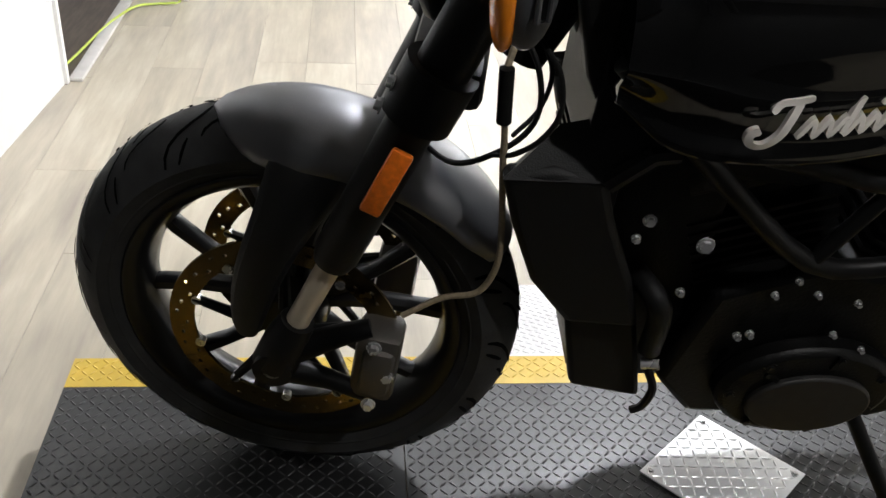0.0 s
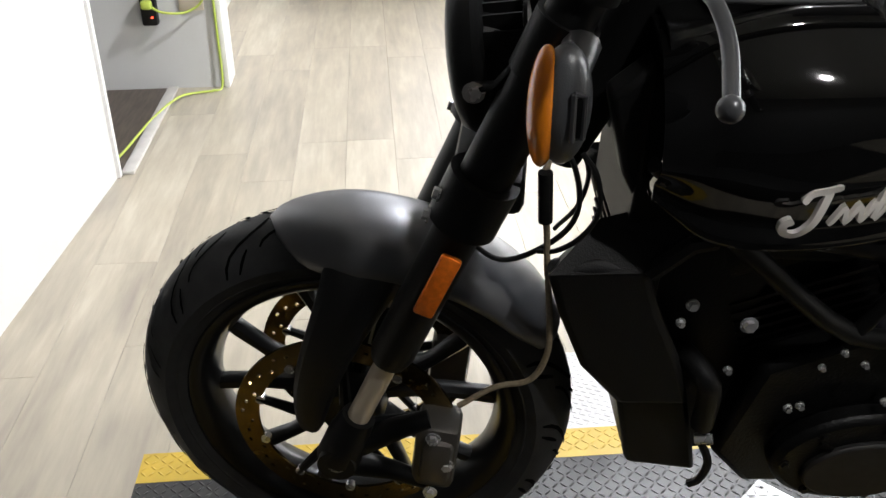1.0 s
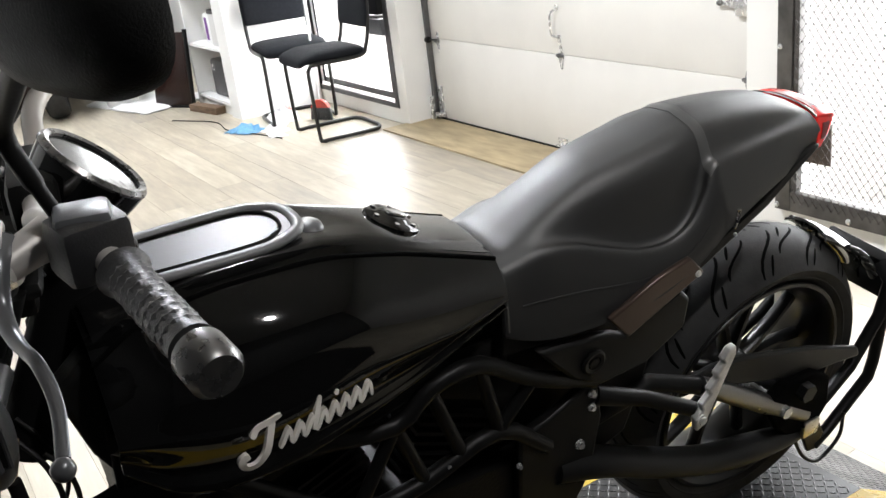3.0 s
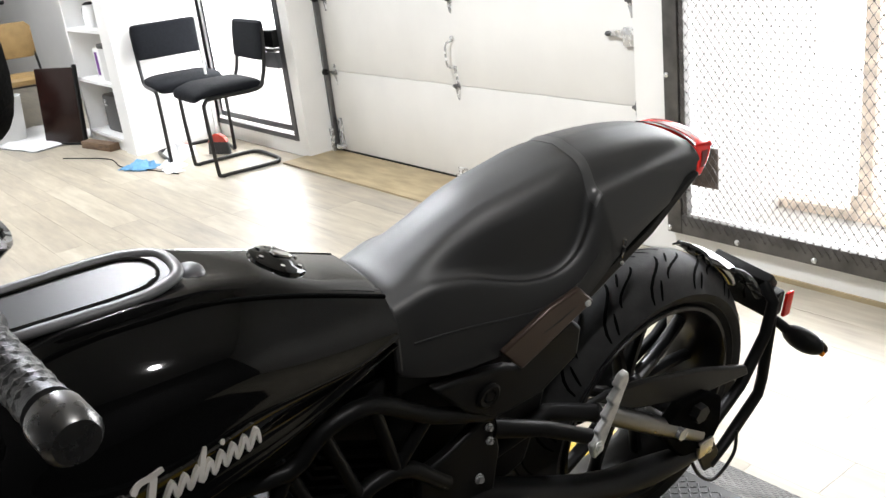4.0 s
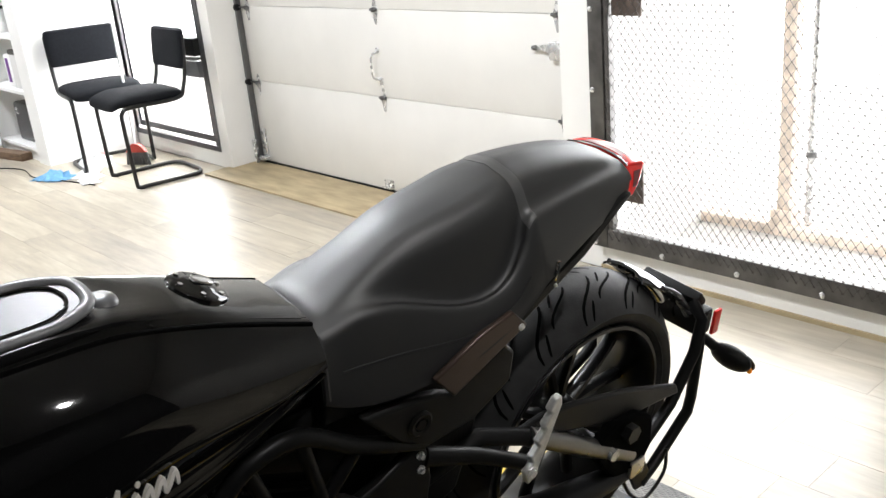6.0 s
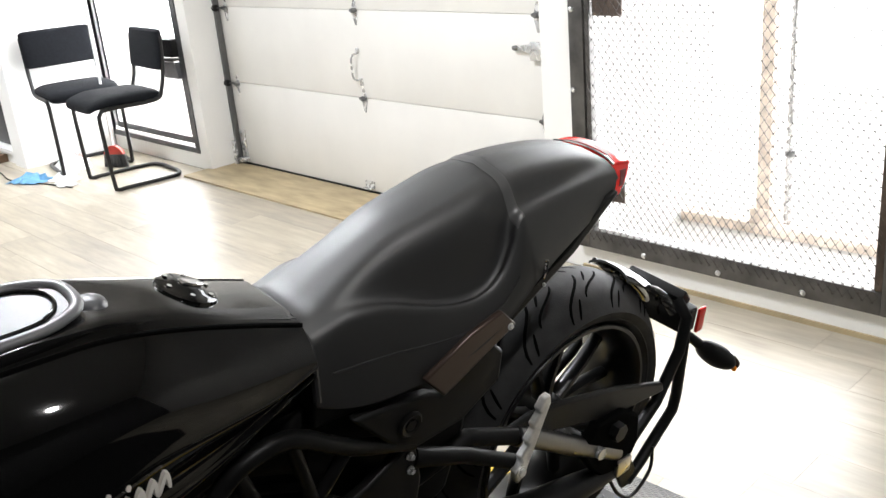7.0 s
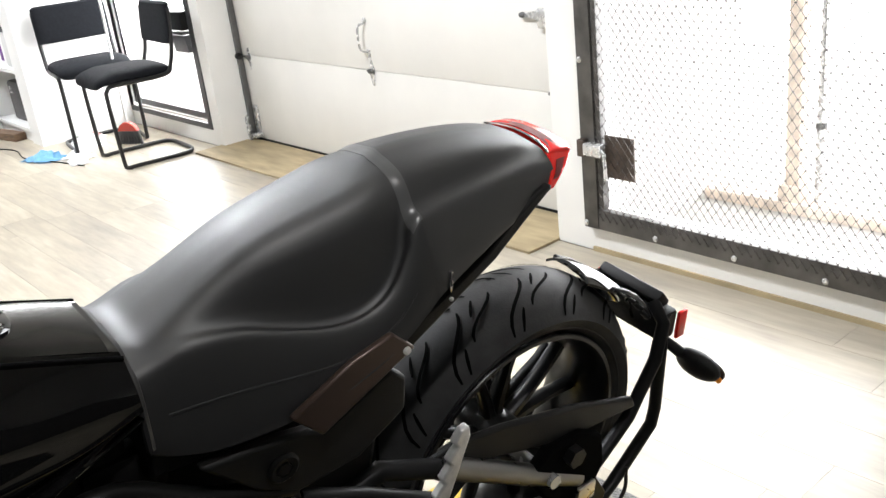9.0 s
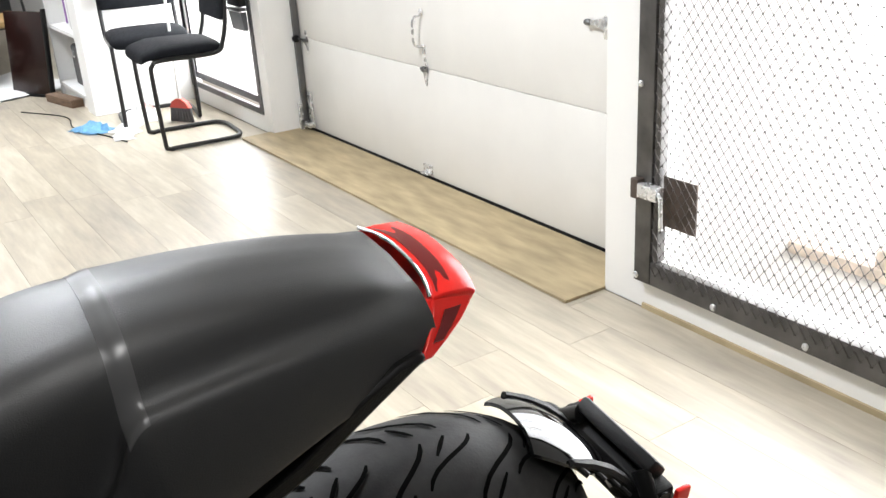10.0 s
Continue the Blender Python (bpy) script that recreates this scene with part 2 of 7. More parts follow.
M_TRIM = material("gloss_white_trim", (0.85, 0.85, 0.84), 0.35)
M_WALL_GREY = material("grey_white_wall", (0.62, 0.62, 0.61), 0.6, vary=0.06, scale=2, bump=0.15, bump_scale=60)
M_WALL_DARK = material("dark_wall", (0.035, 0.035, 0.035), 0.7, vary=0.1, scale=2)
M_CEIL = material("ceiling_paint", (0.42, 0.405, 0.38), 0.8, vary=0.05, scale=2)
M_THRESH = material("pale_threshold", (0.55, 0.53, 0.50), 0.5, vary=0.1, scale=20)
M_DARKFLOOR = material("dark_wood_floor", (0.09, 0.07, 0.055), 0.5, vary=0.4, scale=8, stretch=(1, 8, 1))
M_ZINC_DARK = material("dark_zinc", (0.16, 0.16, 0.16), 0.4, metal=0.9, rough_vary=0.1, scale=40)
M_FRAME = material("dark_window_frame", (0.07, 0.07, 0.072), 0.4, metal=0.3, vary=0.15, scale=10)
M_STEEL_RUST = material("rusty_steel", (0.10, 0.075, 0.06), 0.6, metal=0.4, vary=0.5, scale=18)
M_MESH = material("mesh_steel", (0.05, 0.042, 0.038), 0.5, metal=0.4)
M_CONCRETE = material("pale_concrete", (0.62, 0.60, 0.57), 0.8, vary=0.1, scale=4)
M_BRICK = material("orange_brick", (0.84, 0.72, 0.62), 0.8, vary=0.3, scale=20)
M_PLY_EDGE = material("raw_plywood_edge", (0.20, 0.15, 0.10), 0.75, vary=0.4, scale=9, stretch=(1, 1, 12))


def glass(name):
    """Thin pane: clear with a faint gloss."""
    mat = bpy.data.materials.new(name)
    mat.use_nodes = True
    nt = mat.node_tree
    nt.nodes.remove(nt.nodes["Principled BSDF"])
    mix, tr, gl_ = nt.nodes.new("ShaderNodeMixShader"), nt.nodes.new("ShaderNodeBsdfTransparent"), nt.nodes.new("ShaderNodeBsdfGlossy")
    mix.inputs[0].default_value = 0.06
    gl_.inputs["Roughness"].default_value = 0.01
    nt.links.new(tr.outputs[0], mix.inputs[1])
    nt.links.new(gl_.outputs[0], mix.inputs[2])
    nt.links.new(mix.outputs[0], nt.nodes["Material Output"].inputs["Surface"])
    return mat


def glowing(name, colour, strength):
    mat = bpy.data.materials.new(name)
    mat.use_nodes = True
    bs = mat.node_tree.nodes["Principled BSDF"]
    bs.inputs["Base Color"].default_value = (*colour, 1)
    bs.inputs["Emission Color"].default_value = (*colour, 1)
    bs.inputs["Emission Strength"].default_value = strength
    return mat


M_GLASS = glass("window_glass")
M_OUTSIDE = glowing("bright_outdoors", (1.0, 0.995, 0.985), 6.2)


def plank_material(name):
    """Oak-look vinyl: grain along the plank, each plank with its own tone."""
    mat = bpy.data.materials.new(name)
    mat.use_nodes = True
    nt = mat.node_tree
    bs, N, L = nt.nodes["Principled BSDF"], nt.nodes.new, nt.links.new
    tc, oi = N("ShaderNodeTexCoord"), N("ShaderNodeObjectInfo")
    off = N("ShaderNodeVectorMath")
    off.operation = "ADD"
    sc = N("ShaderNodeVectorMath")
    sc.operation = "SCALE"
    L(oi.outputs["Random"], sc.inputs[0])
    sc.inputs["Scale"].default_value = 37.0
    L(tc.outputs["Object"], off.inputs[0])
    L(sc.outputs[0], off.inputs[1])
    mp = N("ShaderNodeMapping")
    mp.inputs["Scale"].default_value = (1.6, 14.0, 1.0)
    L(off.outputs[0], mp.inputs["Vector"])
    g = N("ShaderNodeTexNoise")
    g.inputs["Scale"].default_value, g.inputs["Detail"].default_value, g.inputs["Roughness"].default_value = 2.4, 8, 0.62
    L(mp.outputs[0], g.inputs["Vector"])
    mp2 = N("ShaderNodeMapping")
    mp2.inputs["Scale"].default_value = (1.2, 5.0, 1.0)
    L(off.outputs[0], mp2.inputs["Vector"])
    g2 = N("ShaderNodeTexNoise")
    g2.inputs["Scale"].default_value, g2.inputs["Detail"].default_value = 2.2, 3
    L(mp2.outputs[0], g2.inputs["Vector"])
    cr = N("ShaderNodeValToRGB")
    cr.color_ramp.elements[0].position, cr.color_ramp.elements[0].color = 0.30, (0.285, 0.250, 0.205, 1)
    cr.color_ramp.elements[1].position, cr.color_ramp.elements[1].color = 0.72, (0.60, 0.555, 0.455, 1)
    e = cr.color_ramp.elements.new(0.52)
    e.color = (0.44, 0.392, 0.305, 1)
    mix = N("ShaderNodeMath")
    mix.operation = "MULTIPLY_ADD"
    L(g.outputs["Fac"], mix.inputs[0])
    mix.inputs[1].default_value = 0.36
    m2 = N("ShaderNodeMath")
    m2.operation = "MULTIPLY_ADD"
    L(g2.outputs["Fac"], m2.inputs[0])
    m2.inputs[1].default_value = 0.44
    m3 = N("ShaderNodeMath")
    m3.operation = "MULTIPLY_ADD"
    L(oi.outputs["Random"], m3.inputs[0])
    m3.inputs[1].default_value, m3.inputs[2].default_value = 0.12, 0.045
    L(m3.outputs[0], m2.inputs[2])
    L(m2.outputs[0], mix.inputs[2])
    L(mix.outputs[0], cr.inputs["Fac"])
    L(cr.outputs["Color"], bs.inputs["Base Color"])
    rr = N("ShaderNodeMapRange")
    rr.inputs[3].default_value, rr.inputs[4].default_value = 0.30, 0.48
    L(g2.outputs["Fac"], rr.inputs[0])
    L(rr.outputs[0], bs.inputs["Roughness"])
    bp = N("ShaderNodeBump")
    bp.inputs["Strength"].default_value, bp.inputs["Distance"].default_value = 0.12, 0.001
    L(g.outputs["Fac"], bp.inputs["Height"])
    L(bp.outputs["Normal"], bs.inputs["Normal"])
    return mat


M_PLANK = plank_material("oak_look_plank")
M_CHAIR_TUBE = material("black_tube", (0.008, 0.008, 0.008), 0.35)
M_CHAIR_FABRIC = material("dark_blue_black_fabric", (0.009, 0.010, 0.013), 0.85, spec=0.15, vary=0.25, scale=60, bump=0.5, bump_scale=600)
M_DARK_CASE = material("dark_grey_case", (0.06, 0.06, 0.06), 0.5, bump=0.3, bump_scale=200)
M_PURPLE = material("purple_label", (0.13, 0.03, 0.22), 0.5)
M_SMOKE_PANEL = material("smoked_panel_gloss", (0.014, 0.005, 0.004), 0.22, spec=0.25)
M_BROWN_WOOD = material("dark_offcut", (0.16, 0.10, 0.06), 0.7, vary=0.4, scale=15, stretch=(1, 8, 8))
M_BROOM_RED = material("red_plastic", (0.60, 0.06, 0.04), 0.4)
M_RAG = material("blue_rag_cloth", (0.18, 0.42, 0.68), 0.9, vary=0.2, scale=40)
M_BAG_PINK = material("pinkish_plastic", (0.55, 0.30, 0.28), 0.5)
M_BEIGE = material("beige_plastic", (0.62, 0.54, 0.44), 0.5, vary=0.08, scale=20)
M_BEIGE_DARK = material("tan_plastic", (0.36, 0.30, 0.23), 0.5)
M_GREEN_CORD = material("yellow_green_cord", (0.48, 0.58, 0.10), 0.45)
M_RED_LED = glowing("red_led", (1.0, 0.05, 0.02), 6.0)
M_BURGUNDY = material("red_tail_lens", (0.5, 0.02, 0.02), 0.2, coat=0.4)
M_TAN = material("tan_leather", (0.30, 0.19, 0.07), 0.5, vary=0.2, scale=12)
M_SADDLE = material("black_saddle_leather", (0.005, 0.0045, 0.0045), 0.42, spec=0.3, bump=0.4, bump_scale=300)
M_BIKE_GREY = material("matt_grey_case", (0.010, 0.010, 0.011), 0.42, spec=0.3)
M_WINDSCREEN = material("smoked_windscreen", (0.25, 0.26, 0.27), 0.1, coat=0.5)


# ---- room ----
def struct(name, mb, mat, label, category, **k):
    return tagged(part(name, mb, mat, **k), label, category, kind="structure")


FLOOR = struct("floor", MB().box(-9.2, 5.75, -8.2, 0.10, -0.06, -0.004), M_UNDER, "pale worn oak-look plank floor", "floor")
WY, WB_ = -0.215, 0.12
mb = MB().box(-9.2, -2.70, WY, -0.145, 0, 3.1).box(-2.70, -1.46, WY, -0.145, 0, 0.10).box(-2.70, -1.46, WY, -0.145, 2.20, 3.1).box(-1.46, -1.35, WY, WB_, 0, 3.1)
struct("wall_window", mb, M_WALL, "white painted wall with a tall glazed door", "wall")
struct("wall_lintel", MB().box(-1.35, 1.415, WY, WB_, 2.25, 3.1), M_WALL, "white lintel over the garage door", "wall")
mb = MB().box(1.415, 1.60, WY, WB_, 0, 3.1).box(1.60, 2.862, WY, 0.0, 0, 0.115).box(1.60, 2.862, WY, 0.0, 2.15, 3.1).box(2.862, 5.75, WY, WB_, 0, 3.1)
struct("wall_gate", mb, M_WALL, "white painted wall round the barred doorway", "wall")
# unseen dark section, added so the bike mirrors less brightness
struct("wall_side_dark", MB().box(2.2, 5.6, -4.46, -4.318, 0, 3.1), M_WALL_DARK, "unseen dark wall section added to dim reflections", "wall")
mb = MB().prism([(0.80, -4.208), (0.80, -4.36), (2.2, -4.46), (2.2, -4.318)], "z", 0, 3.1)
struct("wall_side", mb, M_WALL_GREY, "smooth white wall beside the doorway", "wall")
struct("trim", MB().box(0.775, 0.80, -4.37, -4.195, 0, 3.1, 0.004), M_TRIM, "white door casing", "trim")
struct("wall_stub", MB().box(-0.30, -0.15, -6.0, -3.955, 0, 3.1), M_WALL_GREY, "short grey-white wall with a white end", "wall")
struct("trim", MB().box(-0.32, -0.135, -3.957, -3.935, 0, 3.1, 0.003), M_TRIM, "white corner trim", "trim")
struct("wall_south", MB().box(-9.2, -0.30, -4.30, -4.12, 0, 3.1), M_WALL, "scuffed white showroom wall", "wall")
struct("threshold", MB().box(-0.135, 0.775, -4.20, -4.155, 0.0, 0.014, 0.004), M_THRESH, "pale threshold strip", "trim")
struct("floor_back_room", MB().box(-0.15, 0.80, -6.0, -4.20, -0.003, 0.001), M_DARKFLOOR, "dark back room floor", "floor")
struct("wall_back_room", MB().box(-0.15, 0.95, -6.1, -6.0, 0, 3.1).box(0.80, 0.95, -6.0, -4.36, 0, 3.1), M_WALL_GREY, "grey back room wall", "wall")
struct("wall_west", MB().box(-9.35, -9.2, -8.2, WB_, 0, 3.1), M_WALL_DARK, "dark far wall of the showroom", "wall")
# both walls below are unseen, kept dark to hold down reflections on the bike
struct("wall_east", MB().box(5.6, 5.75, -8.2, WB_, 0, 3.1), M_WALL_DARK, "unseen dark end wall that keeps reflections low", "wall")
struct("wall_south_east", MB().box(-9.2, 5.75, -8.35, -8.2, 0, 3.1), M_WALL_DARK, "dark wall", "wall")
# unseen dark sheet added on the floor so the tank's flank reflects dark
struct("floor_mat", MB().box(3.15, 5.6, -4.30, -1.75, 0.0015, 0.006), M_DARK_SHEET, "unseen dark floor sheet added to darken the tank's reflections", "mat")
struct("ceiling", MB().box(-9.35, 5.75, -8.35, WB_, 3.1, 3.2), M_CEIL, "dull white ceiling", "ceiling")

# sectional garage door with its hardware
gd = thing("garage_door", "cream sectional garage door with steel hinges and pull handle", "garage door", kind="structure")
for z0, z1 in ((0.018, 0.5345), (0.5365, 0.9925), (0.9945, 1.4505), (1.4525, 1.9085), (1.9105, 2.30)):
    part("door_section", MB().box(-1.33, 1.40, 0.0, 0.045, z0, z1, 0.0025), M_DOOR, gd)
part("bottom_seal", MB().box(-1.33, 1.40, -0.002, 0.050, 0.001, 0.018, 0.005), M_BLACK_PLASTIC, gd, "black rubber bottom seal")


def hinge(x, z):
    h = part("hinge", MB().prism([(-0.022, 0.0), (-0.004, 0.055), (0.004, 0.055), (0.022, 0.0), (0.004, -0.075), (-0.004, -0.075)], "y", -0.006, -0.001, Matrix.Translation((x, 0, z))), M_ZINC, gd, "zinc-plated diamond hinge")
    part("hinge_knuckle", MB().rod((x - 0.024, -0.012, z), (x + 0.024, -0.012, z), 0.008, n=10), M_ZINC_DARK, h)
    part("hinge_knuckle", MB().box(x - 0.012, x + 0.012, -0.022, -0.004, z - 0.012, z + 0.012, 0.004), M_ZINC_DARK, h)


for x, z in ((0.0, 0.534), (-1.235, 0.525), (1.245, 0.534), (0.0, 0.992), (-1.235, 0.985), (1.228, 0.992), (0.0, 1.451), (-1.235, 1.451), (1.22, 1.451)):
    hinge(x, z)
hd = part("pull_handle", MB().tube(spline([(-0.012, -0.004, 0.775), (-0.020, -0.040, 0.760), (-0.022, -0.046, 0.700), (-0.020, -0.040, 0.645), (-0.012, -0.004, 0.630)], 5), 0.006, 10), M_ZINC, gd, "bent steel pull handle")
part("handle_foot", MB().prism([(-0.016, 0.60), (0.004, 0.60), (0.004, 0.640), (-0.020, 0.640)], "y", -0.005, -0.001), M_ZINC, hd)
part("handle_foot", MB().ball((-0.012, -0.006, 0.785), 0.014, 0.006, 0.016, 12, 8), M_ZINC, hd)
lk = part("slide_bolt", MB().box(1.190, 1.30, -0.026, -0.001, 0.800, 0.880, 0.006).prism([(1.19, 0.830), (1.145, 0.842), (1.115, 0.842), (1.115, 0.858), (1.145, 0.862), (1.19, 0.870)], "y", -0.022, -0.006), M_ZINC, gd, "sliding latch")
part("latch_bar", MB().ball((1.105, -0.018, 0.850), 0.020, 0.012, 0.012, 14, 10), M_ZINC_DARK, lk)
for x, z in ((-0.03, 0.030),):
    part("foot_bracket", MB().box(x - 0.035, x + 0.035, -0.010, -0.001, z + 0.003, z + 0.045, 0.002).box(x - 0.030, x + 0.030, -0.035, -0.010, z + 0.003, z + 0.010), M_ZINC, gd)
for x in (-1.265, 1.34):
    part("corner_bracket", MB().box(x - 0.022, x + 0.022, -0.012, -0.001, 0.035, 0.230, 0.003).box(x - 0.02, x + 0.05, -0.05, -0.012, 0.035, 0.060, 0.003), M_ZINC, gd)
    d = -1 if x < 0 else 1
    xt = x + d * 0.048
    tk = part("track", MB().prism([(xt - 0.010, -0.040), (xt + 0.010, -0.040), (xt + 0.010, -0.006), (xt + 0.007, -0.006), (xt + 0.007, -0.037), (xt - 0.007, -0.037), (xt - 0.007, -0.006), (xt - 0.010, -0.006)], "z", 0.03, 2.25), M_ZINC_DARK, gd, "steel roller track")
    part("track_foot", MB().box(xt - 0.013, xt + 0.013, -0.062, -0.041, 0.012, 0.165, 0.003), M_ZINC, tk)
    for z in (0.06, 0.13):
        part("track_bolt", bolt_at(MB(), (xt - d * 0.013, -0.052, z), (-d, 0, 0), 0.008, 0.006), M_ZINC_DARK, tk)
    for z in (0.531, 0.988, 1.451):
        rl = part("roller_stem", MB().rod((xt, -0.024, z), (xt - d * 0.060, -0.018, z), 0.006, n=10), M_ZINC_DARK, tk)
        part("roller", MB().lathe([(0.0, -0.012), (0.019, -0.012), (0.022, 0.0), (0.019, 0.012), (0.0, 0.012)], 18, "x", Matrix.Translation((xt - d * 0.008, -0.034, z))), M_BLACK_PLASTIC, rl)
# plywood strip before the door
struct("plywood_strip", MB().box(-1.40, 1.418, -0.395, -0.012, 0.0005, 0.012, 0.002), M_PLY, "worn plywood strip before the garage door", "floor strip")
struct("baseboard", MB().box(1.60, 5.6, -0.2250, -0.2155, 0.0, 0.018), M_PLY, "thin wooden strip at the wall's foot", "baseboard")

# glazed door
wd = thing("window_1", "tall glazed door with a dark metal frame", "window", kind="structure")
part("window_frame", MB().box(-2.672, -2.655, -0.222, -0.204, 0.10, 2.20).box(-1.505, -1.46, -0.222, -0.204, 0.10, 2.20).box(-2.655, -1.505, -0.222, -0.204, 0.10, 0.135).box(-2.655, -1.505, -0.222, -0.204, 2.15, 2.20), M_FRAME, wd)
part("sash", MB().box(-2.617, -2.605, -0.203, -0.192, 0.155, 2.13).box(-1.555, -1.515, -0.203, -0.192, 0.155, 2.13).box(-2.605, -1.555, -0.203, -0.192, 0.155, 0.195).box(-2.605, -1.555, -0.203, -0.192, 2.09, 2.13), M_FRAME, wd)
part("jamb_strip", MB().box(-2.70, -2.673, -0.220, -0.15, 0.10, 2.20), M_TRIM, wd)
part("jamb_strip", MB().box(-2.654, -2.618, -0.203, -0.17, 0.155, 2.13), M_TRIM, wd)
gl = part("pane", MB().box(-2.605, -1.555, -0.190, -0.186, 0.195, 2.09), M_GLASS, wd)
gl.visible_shadow = False
mb_ = part("mail_box", MB().box(-1.69, -1.510, -0.262, -0.205, 0.715, 0.825, 0.006), M_BLACK_PLASTIC, wd, "black letter box on the door")
part("box_lip", MB().box(-1.69, -1.505, -0.270, -0.224, 0.690, 0.708, 0.003), M_ZINC_DARK, mb_)
part("box_tray", MB().prism([(-0.262, 0.685), (-0.224, 0.685), (-0.224, 0.580), (-0.246, 0.580)], "x", -1.685, -1.508), M_GREY_PLASTIC, mb_, "grey lower tray")

# barred doorway
gt = thing("door_gate", "dark steel gate filled with expanded metal mesh", "gate", kind="structure")
part("gate_frame", MB().box(1.588, 1.655, -0.252, -0.218, 0.108, 2.16, 0.003), M_STEEL, gt)
part("gate_frame", MB().box(1.658, 1.682, -0.246, -0.212, 0.19, 2.08, 0.003), M_STEEL, gt)
part("gate_frame", MB().box(2.812, 2.872, -0.252, -0.218, 0.108, 2.16, 0.003), M_STEEL, gt)
part("gate_frame", MB().box(2.784, 2.810, -0.246, -0.212, 0.19, 2.08, 0.003), M_STEEL_RUST, gt)
part("gate_frame", MB().box(1.656, 2.811, -0.250, -0.218, 0.108, 0.188, 0.003), M_STEEL, gt)
part("gate_frame", MB().box(1.656, 2.811, -0.250, -0.218, 2.08, 2.16, 0.003), M_STEEL, gt)
for x, z in [(1.600 + 0.3185 * k, 0.128) for k in range(5)] + [(1.604, 0.444 + 0.305 * k) for k in range(6)] + [(2.858, 0.43 + 0.305 * k) for k in range(6)]:
    part("gate_bolt", MB().ball((x, -0.254, z), 0.0115, 0.006, 0.0115, 14, 8), M_ZINC, gt)
lt = part("latch", MB().box(1.625, 1.705, -0.285, -0.25, 0.405, 0.450, 0.004), M_ZINC, gt, "worn steel slide latch")
part("latch_handle", MB().tube([(1.70, -0.272, 0.430), (1.725, -0.285, 0.425), (1.730, -0.285, 0.325)], 0.007, 10), M_ZINC, lt)
part("latch_keeper", MB().box(1.592, 1.625, -0.280, -0.25, 0.395, 0.460, 0.004), M_STEEL_RUST, lt)
part("lock_plate", MB().box(1.690, 1.822, -0.236, -0.231, 0.318, 0.478), M_STEEL_RUST, gt, "brown steel lock plate")
part("lock_plate", MB().box(1.690, 1.822, -0.236, -0.231, 1.03, 1.17), M_STEEL_RUST, gt)
# expanded metal: rows of zigzag strands
mesh = MB()
PX, PZ = 0.0325, 0.0215
nz = int((2.10 - 0.15) / PZ)
nx = int((2.810 - 1.665) / PX)
for j in range(nz):
    z = 0.150 + j * PZ
    for i in range(nx * 2):
        x0 = 1.665 + i * PX / 2
        up = (i + j) % 2
        za, zb = (z, z + PZ) if up else (z + PZ, z)
        w, d = 0.0009, 0.0011
        ym = -0.2535
        ring = lambda x, z: [(x, ym - d, z - w), (x, ym - d, z + w), (x, ym + d, z + w), (x, ym + d, z - w)]
        mesh.add(ring(x0, za) + ring(x0 + PX / 2, zb), [(0, 1, 5, 4), (1, 2, 6, 5), (2, 3, 7, 6), (3, 0, 4, 7)])
        if up:
            mesh.add([(x0 - 0.0042, ym - 0.0018, za - 0.0014), (x0 + 0.0042, ym - 0.0018, za - 0.0014), (x0 + 0.0042, ym + 0.0018, za + 0.0014), (x0 - 0.0042, ym + 0.0018, za + 0.0014)], [(0, 1, 2, 3)])
tagged(part("expanded_mesh", mesh, M_MESH, gt, "dark expanded metal mesh", smooth=0), kind="stuff")

# what shows outside: bright paving, a glowing sheet for the daylight, a post
struct("ground", MB().box(-14, 14, 0.125, 14, -0.06, -0.01), M_CONCRETE, "sunlit pale concrete outside", "ground")
struct("backdrop", MB().box(-14, 14, 3.6, 3.7, -0.01, 6), M_OUTSIDE, "glowing sheet standing in for bright daylight outside", "backdrop")
struct("sill_outside", MB().box(0.9, 3.6, 0.52, 0.62, -0.01, 0.035, 0.004), M_BRICK, "low pale brick edging outside", "edging")
struct("wall_porch", MB().box(1.44, 1.598, 0.121, 0.80, -0.01, 2.8), M_WALL, "white side wall of the porch outside", "wall")
pc = thing("porch_post", "orange-brown wooden post outside the gate", "post")
part("shaft", MB().box(1.950, 2.010, 0.555, 0.615, 0.0, 2.6, 0.006), M_BRICK, pc)
part("post_foot", MB().box(1.930, 2.030, 0.535, 0.635, -0.01, 0.10, 0.006), M_BRICK, pc)
dp_ = thing("downpipe", "thin grey metal downpipe outside beside the post", "pipe")
part("pipe", MB().rod((2.075, 0.60, -0.01), (2.075, 0.60, 2.6), 0.017, n=12), M_ZINC, dp_)
for z in (0.35, 1.35):
    part("pipe_clip", MB().lathe([(0.018, -0.012), (0.022, -0.012), (0.022, 0.012), (0.018, 0.012)], 16, "z", Matrix.Translation((2.075, 0.60, z)), closed=True), M_ZINC_DARK, dp_)

# ---- display platform ----
H = 0.158
PX0, PX1, PYF, PYR, PYE = 2.440, 2.992, -3.766, -1.604, -1.332
pf = thing("display_platform", "low plywood display platform clad in dark checker plate with yellow edges", "platform")
part("core", MB().prism([(PYF, 0.0), (PYF, H - 0.004), (PYR, H - 0.004), (PYE, 0.002)], "x", PX0 + 0.002, PX1 - 0.002), M_PLY_EDGE, pf, "raw plywood sides")


